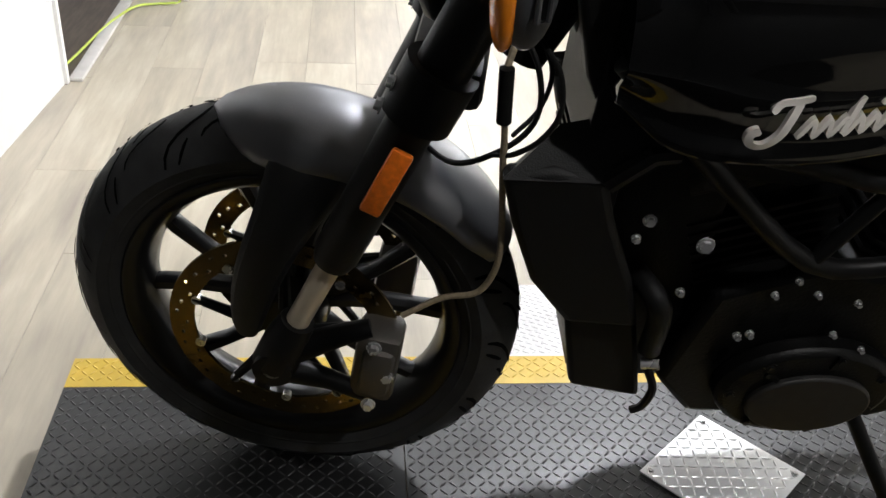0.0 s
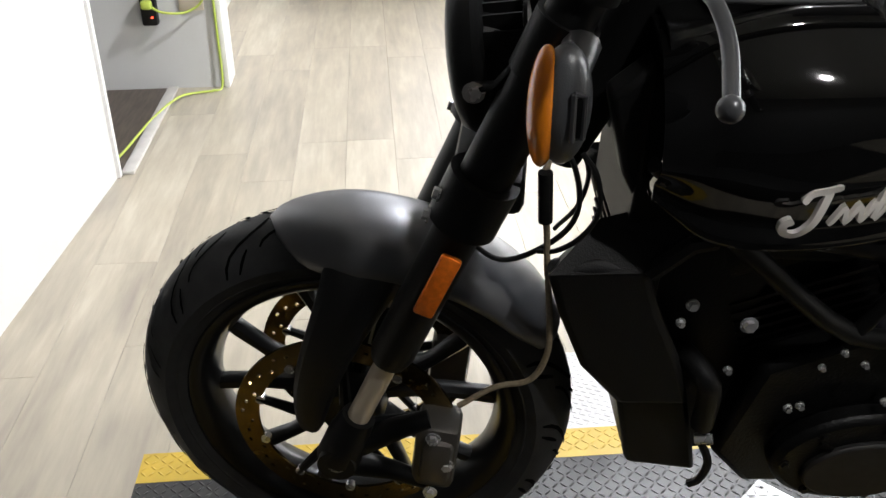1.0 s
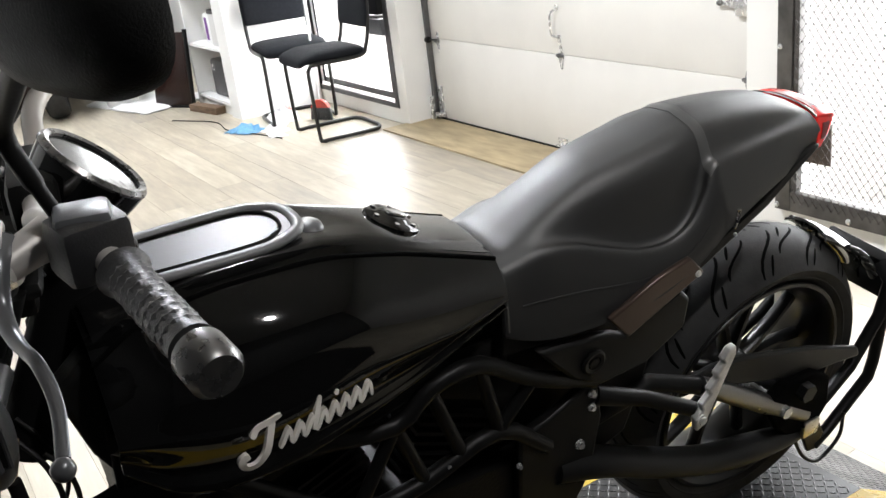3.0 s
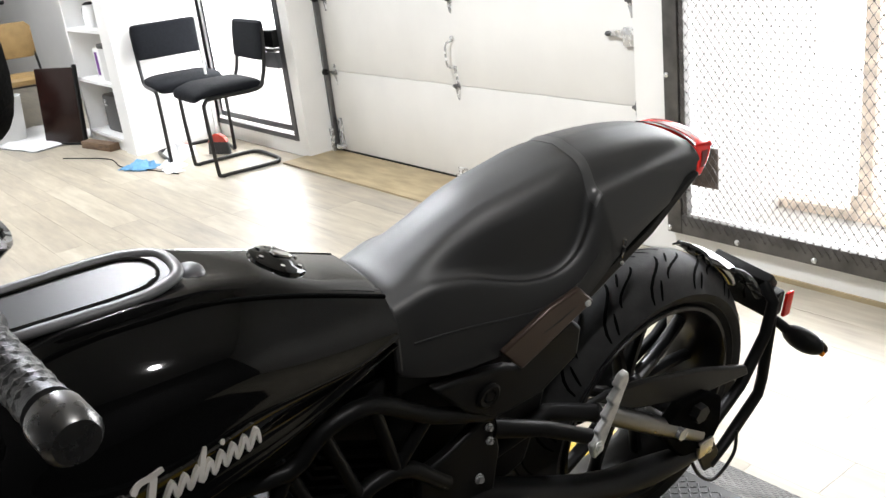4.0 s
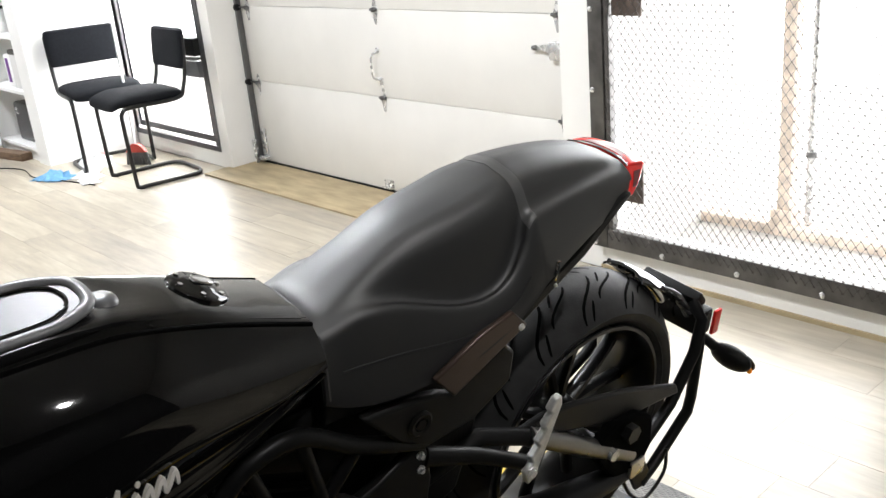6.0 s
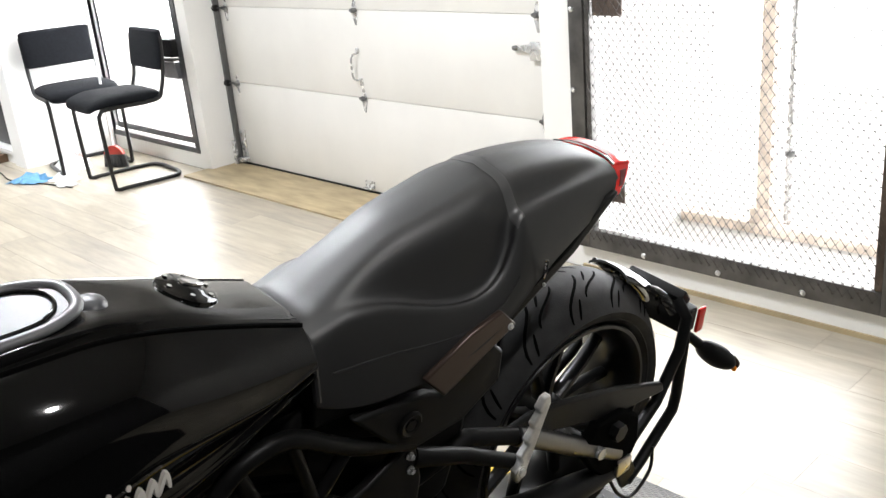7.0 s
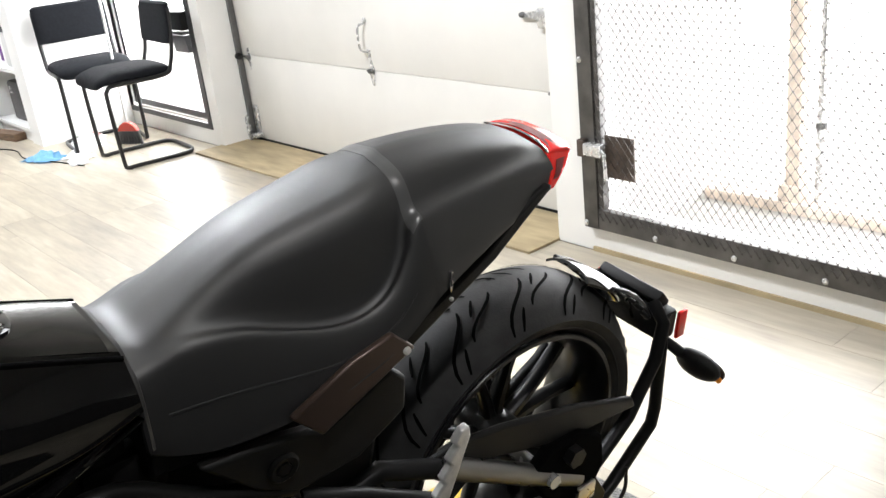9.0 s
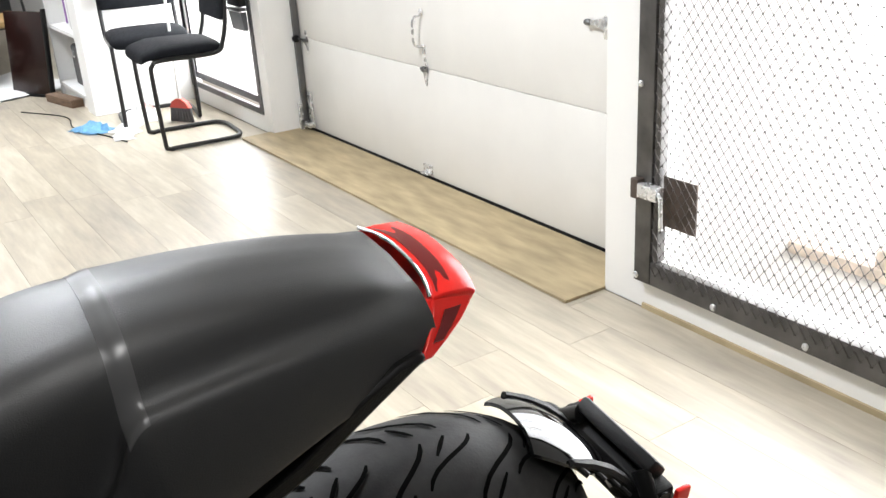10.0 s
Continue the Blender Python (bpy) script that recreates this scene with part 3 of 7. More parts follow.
def lugs(mb, x0, x1, y0, y1, zf, step=0.0155):
    """Raised lens-shaped lugs in alternating directions; zf gives the height along y."""
    for i in range(int((x1 - x0) / step)):
        for j in range(int((y1 - y0) / step)):
            x, y = x0 + (i + 0.5) * step, y0 + (j + 0.5) * step
            a = radians(45 if (i + j) % 2 else -45)
            c, s = math.cos(a), math.sin(a)
            z = zf(x, y)
            vs = []
            for u, v, h in ((-0.0088, 0, 0), (-0.0034, -0.0022, 0), (0.0034, -0.0022, 0), (0.0088, 0, 0), (0.0034, 0.0022, 0), (-0.0034, 0.0022, 0), (-0.0048, 0, 0.0013), (0.0048, 0, 0.0013)):
                px, py = x + u * c - v * s, y + u * s + v * c
                vs.append((px, py, zf(px, py) + h))
            mb.add(vs, [(0, 1, 6), (1, 2, 7, 6), (2, 3, 7), (3, 4, 7), (4, 5, 6, 7), (5, 0, 6)])
    return mb


def top(x, y):
    return H


def ramp(x, y):
    return H + (0.004 - H) * (y - PYR) / (PYE - PYR)


def sheet(name, x0, x1, y0, y1, zf, mat, label, parent):
    e = 0.0006
    pts = [(x0, y0), (x1, y0), (x1, y1), (x0, y1)]
    p = part(name, MB().add([(x, y, zf(x, y) - 0.004) for x, y in pts] + [(x, y, zf(x, y)) for x, y in pts], [(0, 3, 2, 1), (4, 5, 6, 7), (0, 1, 5, 4), (1, 2, 6, 5), (2, 3, 7, 6), (3, 0, 4, 7)]), mat, parent, label)
    tagged(part("tread", lugs(MB(), x0 + 0.002, x1 - 0.002, y0 + 0.002, y1 - 0.002, zf), mat, p), kind="stuff")
    return p


YB = 0.079
for y0, y1, zf in ((PYF, -3.19, top), (-3.188, PYR, top), (PYR + 0.001, PYE, ramp)):
    sheet("checker_plate", PX0 + YB, PX1 - YB, y0, y1, zf, M_PLATE, "dark checker plate", pf)
    sheet("yellow_edge", PX0, PX0 + YB - 0.0006, y0, y1, zf, M_YELLOW, "yellow painted edge plate", pf)
    sheet("yellow_edge", PX1 - YB + 0.0006, PX1, y0, y1, zf, M_YELLOW, "yellow painted edge plate", pf)
# bare square patch bolted on at an angle
DM = Matrix.Translation((2.752, -2.672, H + 0.0025)) @ Matrix.Rotation(radians(-3), 4, "Z") @ Matrix.Rotation(radians(45), 4, "Z")
dp = part("patch_plate", MB().box(-0.098, 0.098, -0.098, 0.098, 0.0, 0.0035, 0.001, DM), M_PLATE_BARE, pf, "bare aluminium checker square")
lg = lugs(MB(), -0.096, 0.096, -0.096, 0.096, lambda x, y: 0.0035)
lg.v = [tuple(DM @ Vector(p)) for p in lg.v]
tagged(part("tread", lg, M_PLATE_BARE, dp), kind="stuff")
for x, y in ((-0.085, -0.085), (0.085, 0.085), (0.085, -0.085), (-0.085, 0.085)):
    part("patch_screw", bolt_at(MB(), DM @ Vector((x, y, 0.0035)), (0, 0, 1), 0.004, 0.003), M_ZINC, dp)
# bare ramp leaning on its far side
rp = thing("side_ramp", "bare aluminium checker plate ramp against the platform", "ramp")


def ramp2(x, y):
    return 0.004 + (H - 0.006) * (x - 1.975) / (PX0 - 0.002 - 1.975)


sheet("ramp_plate", 1.975, PX0 - 0.002, -3.060, -2.10, ramp2, M_PLATE_BARE, "bare aluminium checker plate", rp)


# ---- the motorcycle: x runs to the tail, y to its right, z up, from the front wheel's contact ----
BIKE = Matrix.Translation((2.6347, -3.3523, 0.1584)) @ Matrix.Rotation(radians(88.27), 4, "Z") @ Matrix.Rotation(radians(11.4), 4, "X")
RAKE, STEER, RF, RR, WB = radians(26.3), radians(-10.22), 0.322, 0.320, 1.525
AXLE_F, AXLE_R = Vector((0, 0, RF)), Vector((WB, 0, RR))
STEERING = Matrix.Translation(AXLE_F) @ Matrix.Rotation(RAKE, 4, "Y") @ Matrix.Rotation(STEER, 4, "Z") @ Matrix.Rotation(-RAKE, 4, "Y") @ Matrix.Translation(-AXLE_F)
bike = thing("motorcycle", "black street motorcycle with grey front fender leaning on its stand", "motorcycle", BIKE)


def steer(mb):
    mb.v = [tuple(STEERING @ Vector(p)) for p in mb.v]
    return mb


# --- wheels ---
def tread_point(c, R, w, phi, a, lift=0.0):
    r = R - (R - 0.215) * 0.48 * abs(a) ** 2.3 + lift
    return (c[0] + r * math.cos(phi), c[1] + a * w / 2 * 0.985, c[2] + r * math.sin(phi))


def tyre(name, c, R, w, fix):
    h = w / 2
    pr = [(0.228, -h * 0.60), (0.238, -h * 0.74), (0.250, -h * 0.88), (0.262, -h * 0.95)]
    for i in range(-9, 10):
        a = i / 9
        pr.append((R - (R - 0.215) * 0.48 * abs(a) ** 2.3, a * h * 0.985))
    pr += [(r, -t) for r, t in pr[3::-1]]
    t = part(name, fix(MB().lathe(pr, 96, "y", Matrix.Translation(c))), M_RUBBER, bike)
    # moulded ring lines on both sidewalls
    mb = MB()
    for s in (-1, 1):
        mb.lathe([(0.249, s * h * 0.875), (0.251, s * h * 0.905), (0.253, s * h * 0.905)], 96, "y", Matrix.Translation(c))
    part("sidewall_ring", fix(mb), M_RUBBER, t)
    # tread grooves: flat strips on the surface, their shade painted near-black
    mb = MB()

    def groove(path, wide):
        pts = [Vector(tread_point(c, R, w, p, a, 0.0020)) for p, a in path]
        L, Rr = [], []
        for i, q in enumerate(pts):
            d = (pts[min(i + 1, len(pts) - 1)] - pts[max(i - 1, 0)]).normalized()
            nrm = Vector((math.cos(path[i][0]), path[i][1] * 0.7, math.sin(path[i][0]))).normalized()
            e = d.cross(nrm).normalized() * wide * (0.55 if i in (0, len(pts) - 1) else 1)
            L.append(q + e)
            Rr.append(q - e)
        n = len(pts)
        mb.add(L + Rr, [(i, i + 1, n + i + 1, n + i) for i in range(n - 1)])

    n = 30
    pitch = 2 * math.pi / n
    for k in range(n):
        for s in (-1, 1):
            q = pitch * (k + (0.5 if s > 0 else 0))
            groove([(q + 0.25 * u - 0.025 * math.sin(2 * math.pi * u), s * (0.10 + (0.84 if k % 2 else 0.58) * u)) for u in (0, 0.12, 0.25, 0.4, 0.55, 0.7, 0.85, 1)], 0.0030 if k % 2 else 0.0026)
            groove([(q + 0.5 * pitch + 0.07 * u, s * ((0.66 if k % 2 else 0.06) + 0.28 * u)) for u in (0, 0.33, 0.66, 1)], 0.0028)
    part("tread_groove", fix(mb), M_GROOVE, t)
    return t


def rim(name, c, w, fix, spokes=5):
    h = w / 2
    pr = [(0.236, -h), (0.238, -h * 0.96), (0.230, -h * 0.88), (0.224, -h * 0.80), (0.218, -h * 0.55), (0.212, -h * 0.2), (0.212, h * 0.2), (0.218, h * 0.55),
          (0.224, h * 0.80), (0.230, h * 0.88), (0.238, h * 0.96), (0.236, h), (0.229, h), (0.216, h * 0.80), (0.210, h * 0.5), (0.204, h * 0.2), (0.204, -h * 0.2), (0.210, -h * 0.5), (0.216, -h * 0.80), (0.229, -h)]
    r = part(name, fix(MB().lathe(pr, 96, "y", Matrix.Translation(c), closed=True)), M_RIM, bike)
    hub = MB().lathe([(0.018, -0.055), (0.040, -0.055), (0.048, -0.04), (0.050, 0), (0.048, 0.04), (0.040, 0.055), (0.018, 0.055)], 40, "y", Matrix.Translation(c), closed=True)
    part("hub", fix(hub), M_RIM, r)
    for k in range(spokes):
        for s in (-1, 1):
            a0 = 2 * math.pi * k / spokes + 0.35
            a1 = a0 + s * 0.30
            a0 += s * 0.14
            rings = []
            for u in (0, 0.25, 0.6, 0.9, 1):
                rr = 0.040 + (0.210 - 0.040) * u
                a = a0 + (a1 - a0) * u
                tw = 0.0125 * (1 - 0.45 * u) + (0.005 if u > 0.85 else 0)
                th = 0.016 * (1 - 0.25 * u)
                t = (-math.sin(a), math.cos(a))
                q = (c[0] + rr * math.cos(a), c[2] + rr * math.sin(a))
                rings.append([(q[0] + t[0] * tw * i, c[1] + th * j, q[1] + t[1] * tw * i) for i, j in ((-1, -0.5), (-0.5, -1), (0.5, -1), (1, -0.5), (1, 0.5), (0.5, 1), (-0.5, 1), (-1, 0.5))])
            part("spoke", fix(MB().loft(rings)), M_RIM, r)
    return r


def brake_disc(c, y, r0, r1, fix, lab):
    """A drilled disc: the drill holes are open."""
    mb, n, rows = MB(), 144, 8
    vs, fs, t = [], [], 0.0022
    for side in (-t, t):
        for i in range(n):
            a = 2 * math.pi * i / n
            for j in range(rows + 1):
                r = r0 + (r1 - r0) * j / rows
                vs.append((c[0] + r * math.cos(a), y + side, c[2] + r * math.sin(a)))
    P, half = rows + 1, n * (rows + 1)
    for i in range(n):
        w = (i + 1) % n
        for j in range(rows):
            hole = (i % 9 == 0 and j == 2) or (i % 9 == 3 and j == 4) or (i % 9 == 6 and j == 5)
            q = (i * P + j, w * P + j, w * P + j + 1, i * P + j + 1)
            if not hole:
                fs.append(q)
                fs.append(tuple(half + k for k in q[::-1]))
            else:
                for e in range(4):
                    f = (e + 1) % 4
                    fs.append((q[e], q[f], half + q[f], half + q[e]))
        fs.append((i * P, w * P, half + w * P, half + i * P))
        fs.append((i * P + rows, w * P + rows, half + w * P + rows, half + i * P + rows))
    d = part("brake_disc", fix(mb.add(vs, fs)), M_GOLD, bike, lab)
    for k in range(5):
        a = 2 * math.pi * k / 5 + 0.3
        car = MB().rod((c[0] + 0.045 * math.cos(a), y, c[2] + 0.045 * math.sin(a)), (c[0] + (r0 + 0.006) * math.cos(a), y, c[2] + (r0 + 0.006) * math.sin(a)), 0.009, 0.006, 8)
        part("carrier_arm", fix(car), M_BLACK_SATIN, d)
    for k in range(10):
        a = 2 * math.pi * k / 10 + 0.3
        but = MB().rod((c[0] + r0 * math.cos(a), y - 0.005, c[2] + r0 * math.sin(a)), (c[0] + r0 * math.cos(a), y + 0.005, c[2] + r0 * math.sin(a)), 0.007, n=10)
        part("disc_button", fix(but), M_ZINC, d)
    return d


def same_place(mb):
    return mb


tyre("front_tyre", AXLE_F, 0.315, 0.122, steer)
rim("front_rim", AXLE_F, 0.098, steer)
for s in (-1, 1):
    brake_disc(AXLE_F, s * 0.074, 0.126, 0.160, steer, "gold anodised drilled front brake disc")
tyre("rear_tyre", AXLE_R, RR, 0.182, same_place)
rim("rear_rim", AXLE_R, 0.158, same_place)
brake_disc(AXLE_R, 0.085, 0.085, 0.130, same_place, "gold anodised drilled rear brake disc")
part("front_axle", steer(MB().rod(AXLE_F + Vector((0, -0.150, 0)), AXLE_F + Vector((0, 0.150, 0)), 0.012, n=16)), M_ZINC, bike)
part("rear_axle", MB().rod(AXLE_R + Vector((0, -0.165, 0)), AXLE_R + Vector((0, 0.165, 0)), 0.013, n=16), M_ZINC, bike)


# --- fork, fender, brakes ---
def fork_x(z):
    return 0.02 + 0.416 * (z - 0.371)


def fork_p(z, y):
    return (fork_x(z), y, z)


for s in (-1, 1):
    y = s * 0.122
    leg = part("fork", steer(MB().tube([fork_p(z, y) for z in (0.500, 0.515, 0.70, 0.705, 0.86, 0.865, 1.03)], [0.024, 0.0285, 0.0285, 0.030, 0.030, 0.0275, 0.0275], 20)), M_BLACK_SATIN, bike, "satin black upside-down fork leg")
    part("fork_slider", steer(MB().rod(fork_p(0.34, y), fork_p(0.51, y), 0.0155, n=20)), M_SLIDER, leg, "bare champagne-coloured fork slider")
    foot = MB().tube([fork_p(0.395, y), fork_p(0.36, y), (0.0, y, RF), (0.012, y, RF - 0.03)], [0.023, 0.030, 0.032, 0.020], 16)
    foot.rod((0.0, y - 0.028, RF), (0.0, y + 0.028, RF), 0.026, n=20)
    part("fork_foot", steer(foot), M_BLACK_SATIN, leg)
    # long plastic guard that ties the fender to the axle
    g = []
    for x, z, wd, oy in ((-0.052, 0.315, 0.016, 0.084), (-0.048, 0.36, 0.026, 0.086), (-0.032, 0.43, 0.033, 0.086), (-0.004, 0.50, 0.038, 0.084), (0.026, 0.565, 0.048, 0.074), (0.038, 0.596, 0.056, 0.060), (0.042, 0.615, 0.058, 0.046)):
        g.append([(x + wd * i, s * (oy + 0.012 * j), z + 0.30 * -wd * i) for i, j in ((-1, 0), (-0.8, 0.8), (0, 1.1), (0.8, 0.8), (1, 0), (0.7, -0.4), (-0.7, -0.4))])
    part("fender_stay", steer(MB().loft(g)), M_STAY, bike, "black moulded fender stay beside the fork", sub=1)
    # side reflector
    q0, q1 = Vector(fork_p(0.606, y)) + Vector((0.004, s * 0.036, 0)), Vector(fork_p(0.690, y)) + Vector((0.004, s * 0.036, 0))
    d = (q1 - q0).normalized()
    e = d.cross(Vector((0, 1, 0))).normalized()
    L = (q1 - q0).length
    m = Matrix.Translation(q0) @ Matrix((e, Vector((0, 1, 0)), d)).transposed().to_4x4()
    part("reflector", steer(MB().box(-0.0125, 0.0125, -0.005, 0.005, 0, L, 0.004, m)), M_REFLECTOR, leg, "orange side reflector on the fork")
    part("reflector_mount", steer(MB().box(-0.0105, 0.0105, -0.012, 0.012, 0.005, L - 0.005, 0.003, m @ Matrix.Translation((0, -s * 0.008, 0)))), M_BLACK_PLASTIC, leg)
    # radial caliper
    cal = MB().box(-0.030, 0.030, -0.034, 0.026, -0.055, 0.060, 0.011, Matrix.Translation((0.130, s * 0.090, 0.318)) @ Matrix.Rotation(radians(6), 4, "Y"))
    cal.box(-0.020, 0.024, -0.040, 0.020, -0.040, 0.044, 0.012, Matrix.Translation((0.130, s * 0.094, 0.318)) @ Matrix.Rotation(radians(6), 4, "Y"))
    c = part("brake_caliper", steer(cal), M_CALIPER, bike, "dark grey radial brake caliper")
    lug = MB()
    lug.tube([(0.03, s * 0.122, 0.345), (0.085, s * 0.118, 0.375), (0.122, s * 0.108, 0.385)], [0.020, 0.016, 0.013], 10)
    lug.tube([(0.01, s * 0.122, 0.305), (0.07, s * 0.118, 0.29), (0.115, s * 0.108, 0.262)], [0.020, 0.014, 0.012], 10)
    part("caliper_bracket", steer(lug), M_BLACK_SATIN, c)
    for p in ((0.130, s * 0.130, 0.372), (0.125, s * 0.130, 0.265), (0.148, s * 0.126, 0.318)):
        part("caliper_bolt", steer(bolt_at(MB(), p, (0, s, 0), 0.007, 0.009)), M_ZINC, c)

fen = []
for i in range(33):
    u = i / 32
    a = radians(108 - 78 * u)
    k = math.sqrt(max(0, 1 - (1 - min(1, u / 0.30)) ** 2))
    e = min(1, 0.72 + 2.6 * (1 - u))
    wd = 0.075 * (0.03 + 0.97 * k) * e
    r0 = RF + 0.0100 - 0.016 * (1 - k)
    drop = 0.070 * k * (1 - 0.66 * u ** 1.3)
    row = []
    for q in range(19):
        v = -1 + 2 * q / 18
        t = v * math.pi / 2 * 1.04
        row.append(((r0 - drop * (1 - math.cos(t)) * (0.75 + 0.25 * abs(v))) * math.cos(a), wd * math.sin(t), RF + (r0 - drop * (1 - math.cos(t)) * (0.75 + 0.25 * abs(v))) * math.sin(a)))
    fen.append(row)
inner = [[(x * 0.985, y * 0.955, RF + (z - RF) * 0.985 - 0.001) for x, y, z in r] for r in fen]
shell = [o + i[::-1] for o, i in zip(fen, inner)]
part("front_fender", steer(MB().loft(shell)), M_GREY_PAINT, bike, "satin metallic grey front fender")

# triple clamps
for z0, z1, w in ((0.715, 0.775, 0.041), (0.985, 1.020, 0.035)):
    mb = MB()
    for s in (-1, 1):
        mb.tube([fork_p(z0, s * 0.122), fork_p(z1, s * 0.122)], w, 24)
    mb.box(-0.028, 0.055, -0.12, 0.12, z0 + 0.006, z1 - 0.006, 0.012, Matrix.Translation((fork_x((z0 + z1) / 2), 0, 0)))
    y = part("triple_clamp", steer(mb), M_BLACK_SATIN, bike)
    for s in (-1, 1):
        for dz in (0.012, 0.040) if z0 < 0.9 else ():
            bl = bolt_at(MB(), Vector(fork_p(z0 + dz, s * 0.132)) + Vector((-0.040, 0, 0)), (-1, 0, 0.3), 0.007, 0.008)
            part("clamp_bolt", steer(bl), M_ZINC, y)
for s in (-1, 1):
    part("fork_cap", steer(MB().lathe([(0.0, 0.0), (0.026, 0.0), (0.026, 0.006), (0.016, 0.011), (0.0, 0.012)], 24, "z", Matrix.Translation(Vector(fork_p(1.022, s * 0.122)) + Vector((0.008, 0, 0))))), M_ALU, bike, "bare metal fork cap")

# hose down to the caliper, with its crossover
part("brake_hose", steer(MB().tube(spline([(0.262, -0.06, 0.80), (0.250, -0.09, 0.745), (0.258, -0.09, 0.691), (0.262, -0.09, 0.639), (0.270, -0.09, 0.560), (0.271, -0.09, 0.500), (0.252, -0.09, 0.453), (0.207, -0.09, 0.435), (0.160, -0.10, 0.405)], 6), 0.0042, 8)), M_HOSE, bike, "braided tan brake hose")
part("hose_sleeve", steer(MB().tube([(0.252, -0.09, 0.765), (0.256, -0.09, 0.70)], 0.0085, 10)), M_BLACK_PLASTIC, bike)
part("cable", steer(MB().tube(spline([(0.255, -0.05, 0.80), (0.285, -0.07, 0.76), (0.292, -0.07, 0.70), (0.262, -0.07, 0.655), (0.205, -0.06, 0.620), (0.15, 0.02, 0.60)], 6), 0.0035, 8)), M_BLACK_PLASTIC, bike)
part("cable", steer(MB().tube(spline([(0.262, -0.02, 0.80), (0.300, -0.04, 0.75), (0.296, -0.03, 0.69), (0.27, 0.0, 0.63)], 6), 0.003, 8)), M_BLACK_PLASTIC, bike)

part("cable", MB().tube(spline([(0.275, -0.10, 0.80), (0.292, -0.11, 0.775), (0.296, -0.12, 0.735), (0.280, -0.12, 0.700), (0.255, -0.11, 0.672), (0.236, -0.09, 0.655)], 6), 0.0032, 8), M_BLACK_PLASTIC, bike)

# --- headlight, signals, clocks ---
HL = Matrix.Translation((0.178, 0, 0.868)) @ Matrix.Rotation(radians(-8), 4, "Y")
head = part("headlight", steer(MB().lathe([(0.0, -0.036), (0.070, -0.036), (0.086, -0.030), (0.093, -0.018), (0.094, -0.006), (0.085, 0.0), (0.078, 0.004), (0.0, 0.004)], 48, "x", HL)), M_BLACK_SATIN, bike, "round black headlight with a finned back")
part("lens", steer(MB().lathe([(0.0, -0.043), (0.04, -0.0415), (0.068, -0.0365), (0.066, -0.030), (0.0, -0.030)], 40, "x", HL)), M_LENS, head)
part("headlight_core", steer(MB().lathe([(0.0, 0.052), (0.050, 0.050), (0.056, 0.03), (0.062, 0.004), (0.0, 0.004)], 40, "x", HL)), M_BLACK_SATIN, head)
for k in range(9):
    y = -0.056 + 0.014 * k
    hh = math.sqrt(max(0.0001, 0.070 ** 2 - y * y))
    part("cooling_fin", steer(MB().box(0.004, 0.046, y - 0.0018, y + 0.0018, -hh, hh * 0.98, 0.0, HL)), M_BLACK_SATIN, head)
for s in (-1, 1):
    br = MB().tube([(0.168, s * 0.098, 0.865), (0.195, s * 0.107, 0.875), (0.235, s * 0.112, 0.925), (0.262, s * 0.115, 0.97)], [0.011, 0.010, 0.012, 0.014], 10, flat=0.5)
    b2 = part("headlight_bracket", steer(br), M_BLACK_SATIN, bike)
    part("bracket_bolt", steer(bolt_at(MB(), (0.172, s * 0.108, 0.866), (0, s, 0), 0.0085, 0.008)), M_ZINC, b2)
    # front turn signal with its slim amber lens
    # the far one is knocked up and outwards a little
    oy, oz = (0.0, 0.0) if s < 0 else (0.030, 0.014)
    sg = part("turn_signal", steer(MB().ball((0.262, s * 0.205 + oy, 0.905 + oz), 0.026, 0.030, 0.060, 20, 12)), M_GREY_PLASTIC, bike, "grey front turn signal with a slim amber lens")
    part("signal_lens", steer(MB().ball((0.244, s * 0.206 + oy, 0.902 + oz), 0.0165, 0.0300, 0.061, 20, 12)), M_ORANGE, sg, "amber lens")
    part("signal_insert", steer(MB().tube([(0.270, s * 0.234 + oy, 0.930 + oz), (0.279, s * 0.233 + oy, 0.928 + oz), (0.280, s * 0.233 + oy, 0.886 + oz), (0.271, s * 0.235 + oy, 0.884 + oz), (0.270, s * 0.234 + oy, 0.930 + oz)], 0.0032, 8)), M_LEVER, sg)
    part("signal_recess", steer(MB().box(0.270, 0.279, s * 0.233 - 0.003 + oy, s * 0.233 + 0.003 + oy, 0.887 + oz, 0.927 + oz, 0.002)), M_BLACK_PLASTIC, sg)
    part("signal_stem", steer(MB().tube([(0.275, s * 0.15, 0.94), (0.268, s * 0.19 + oy, 0.925 + oz)], [0.020, 0.015], 12)), M_GREY_PLASTIC, sg)
    part("signal_collar", steer(MB().tube([fork_p(0.895, s * 0.122), fork_p(0.955, s * 0.122)], 0.034, 24)), M_BLACK_SATIN, bike)

CL = Matrix.Translation((0.408, 0.0, 1.080)) @ Matrix.Rotation(radians(41), 4, "Y")
clk = part("instrument", steer(MB().lathe([(0.0, -0.088), (0.040, -0.088), (0.054, -0.070), (0.060, -0.025), (0.064, 0.000), (0.0, 0.0)], 48, "z", CL)), M_BLACK_GLOSS, bike, "round instrument with a chrome bezel and dark glass")
part("bezel", steer(MB().lathe([(0.0535, -0.002), (0.0625, -0.004), (0.064, 0.003), (0.060, 0.008), (0.0535, 0.006)], 48, "z", CL, closed=True)), M_BAREND, clk)
part("instrument_glass", steer(MB().lathe([(0.0, 0.003), (0.054, 0.0025), (0.0, 0.002)], 40, "z", CL)), M_DISPLAY, clk)
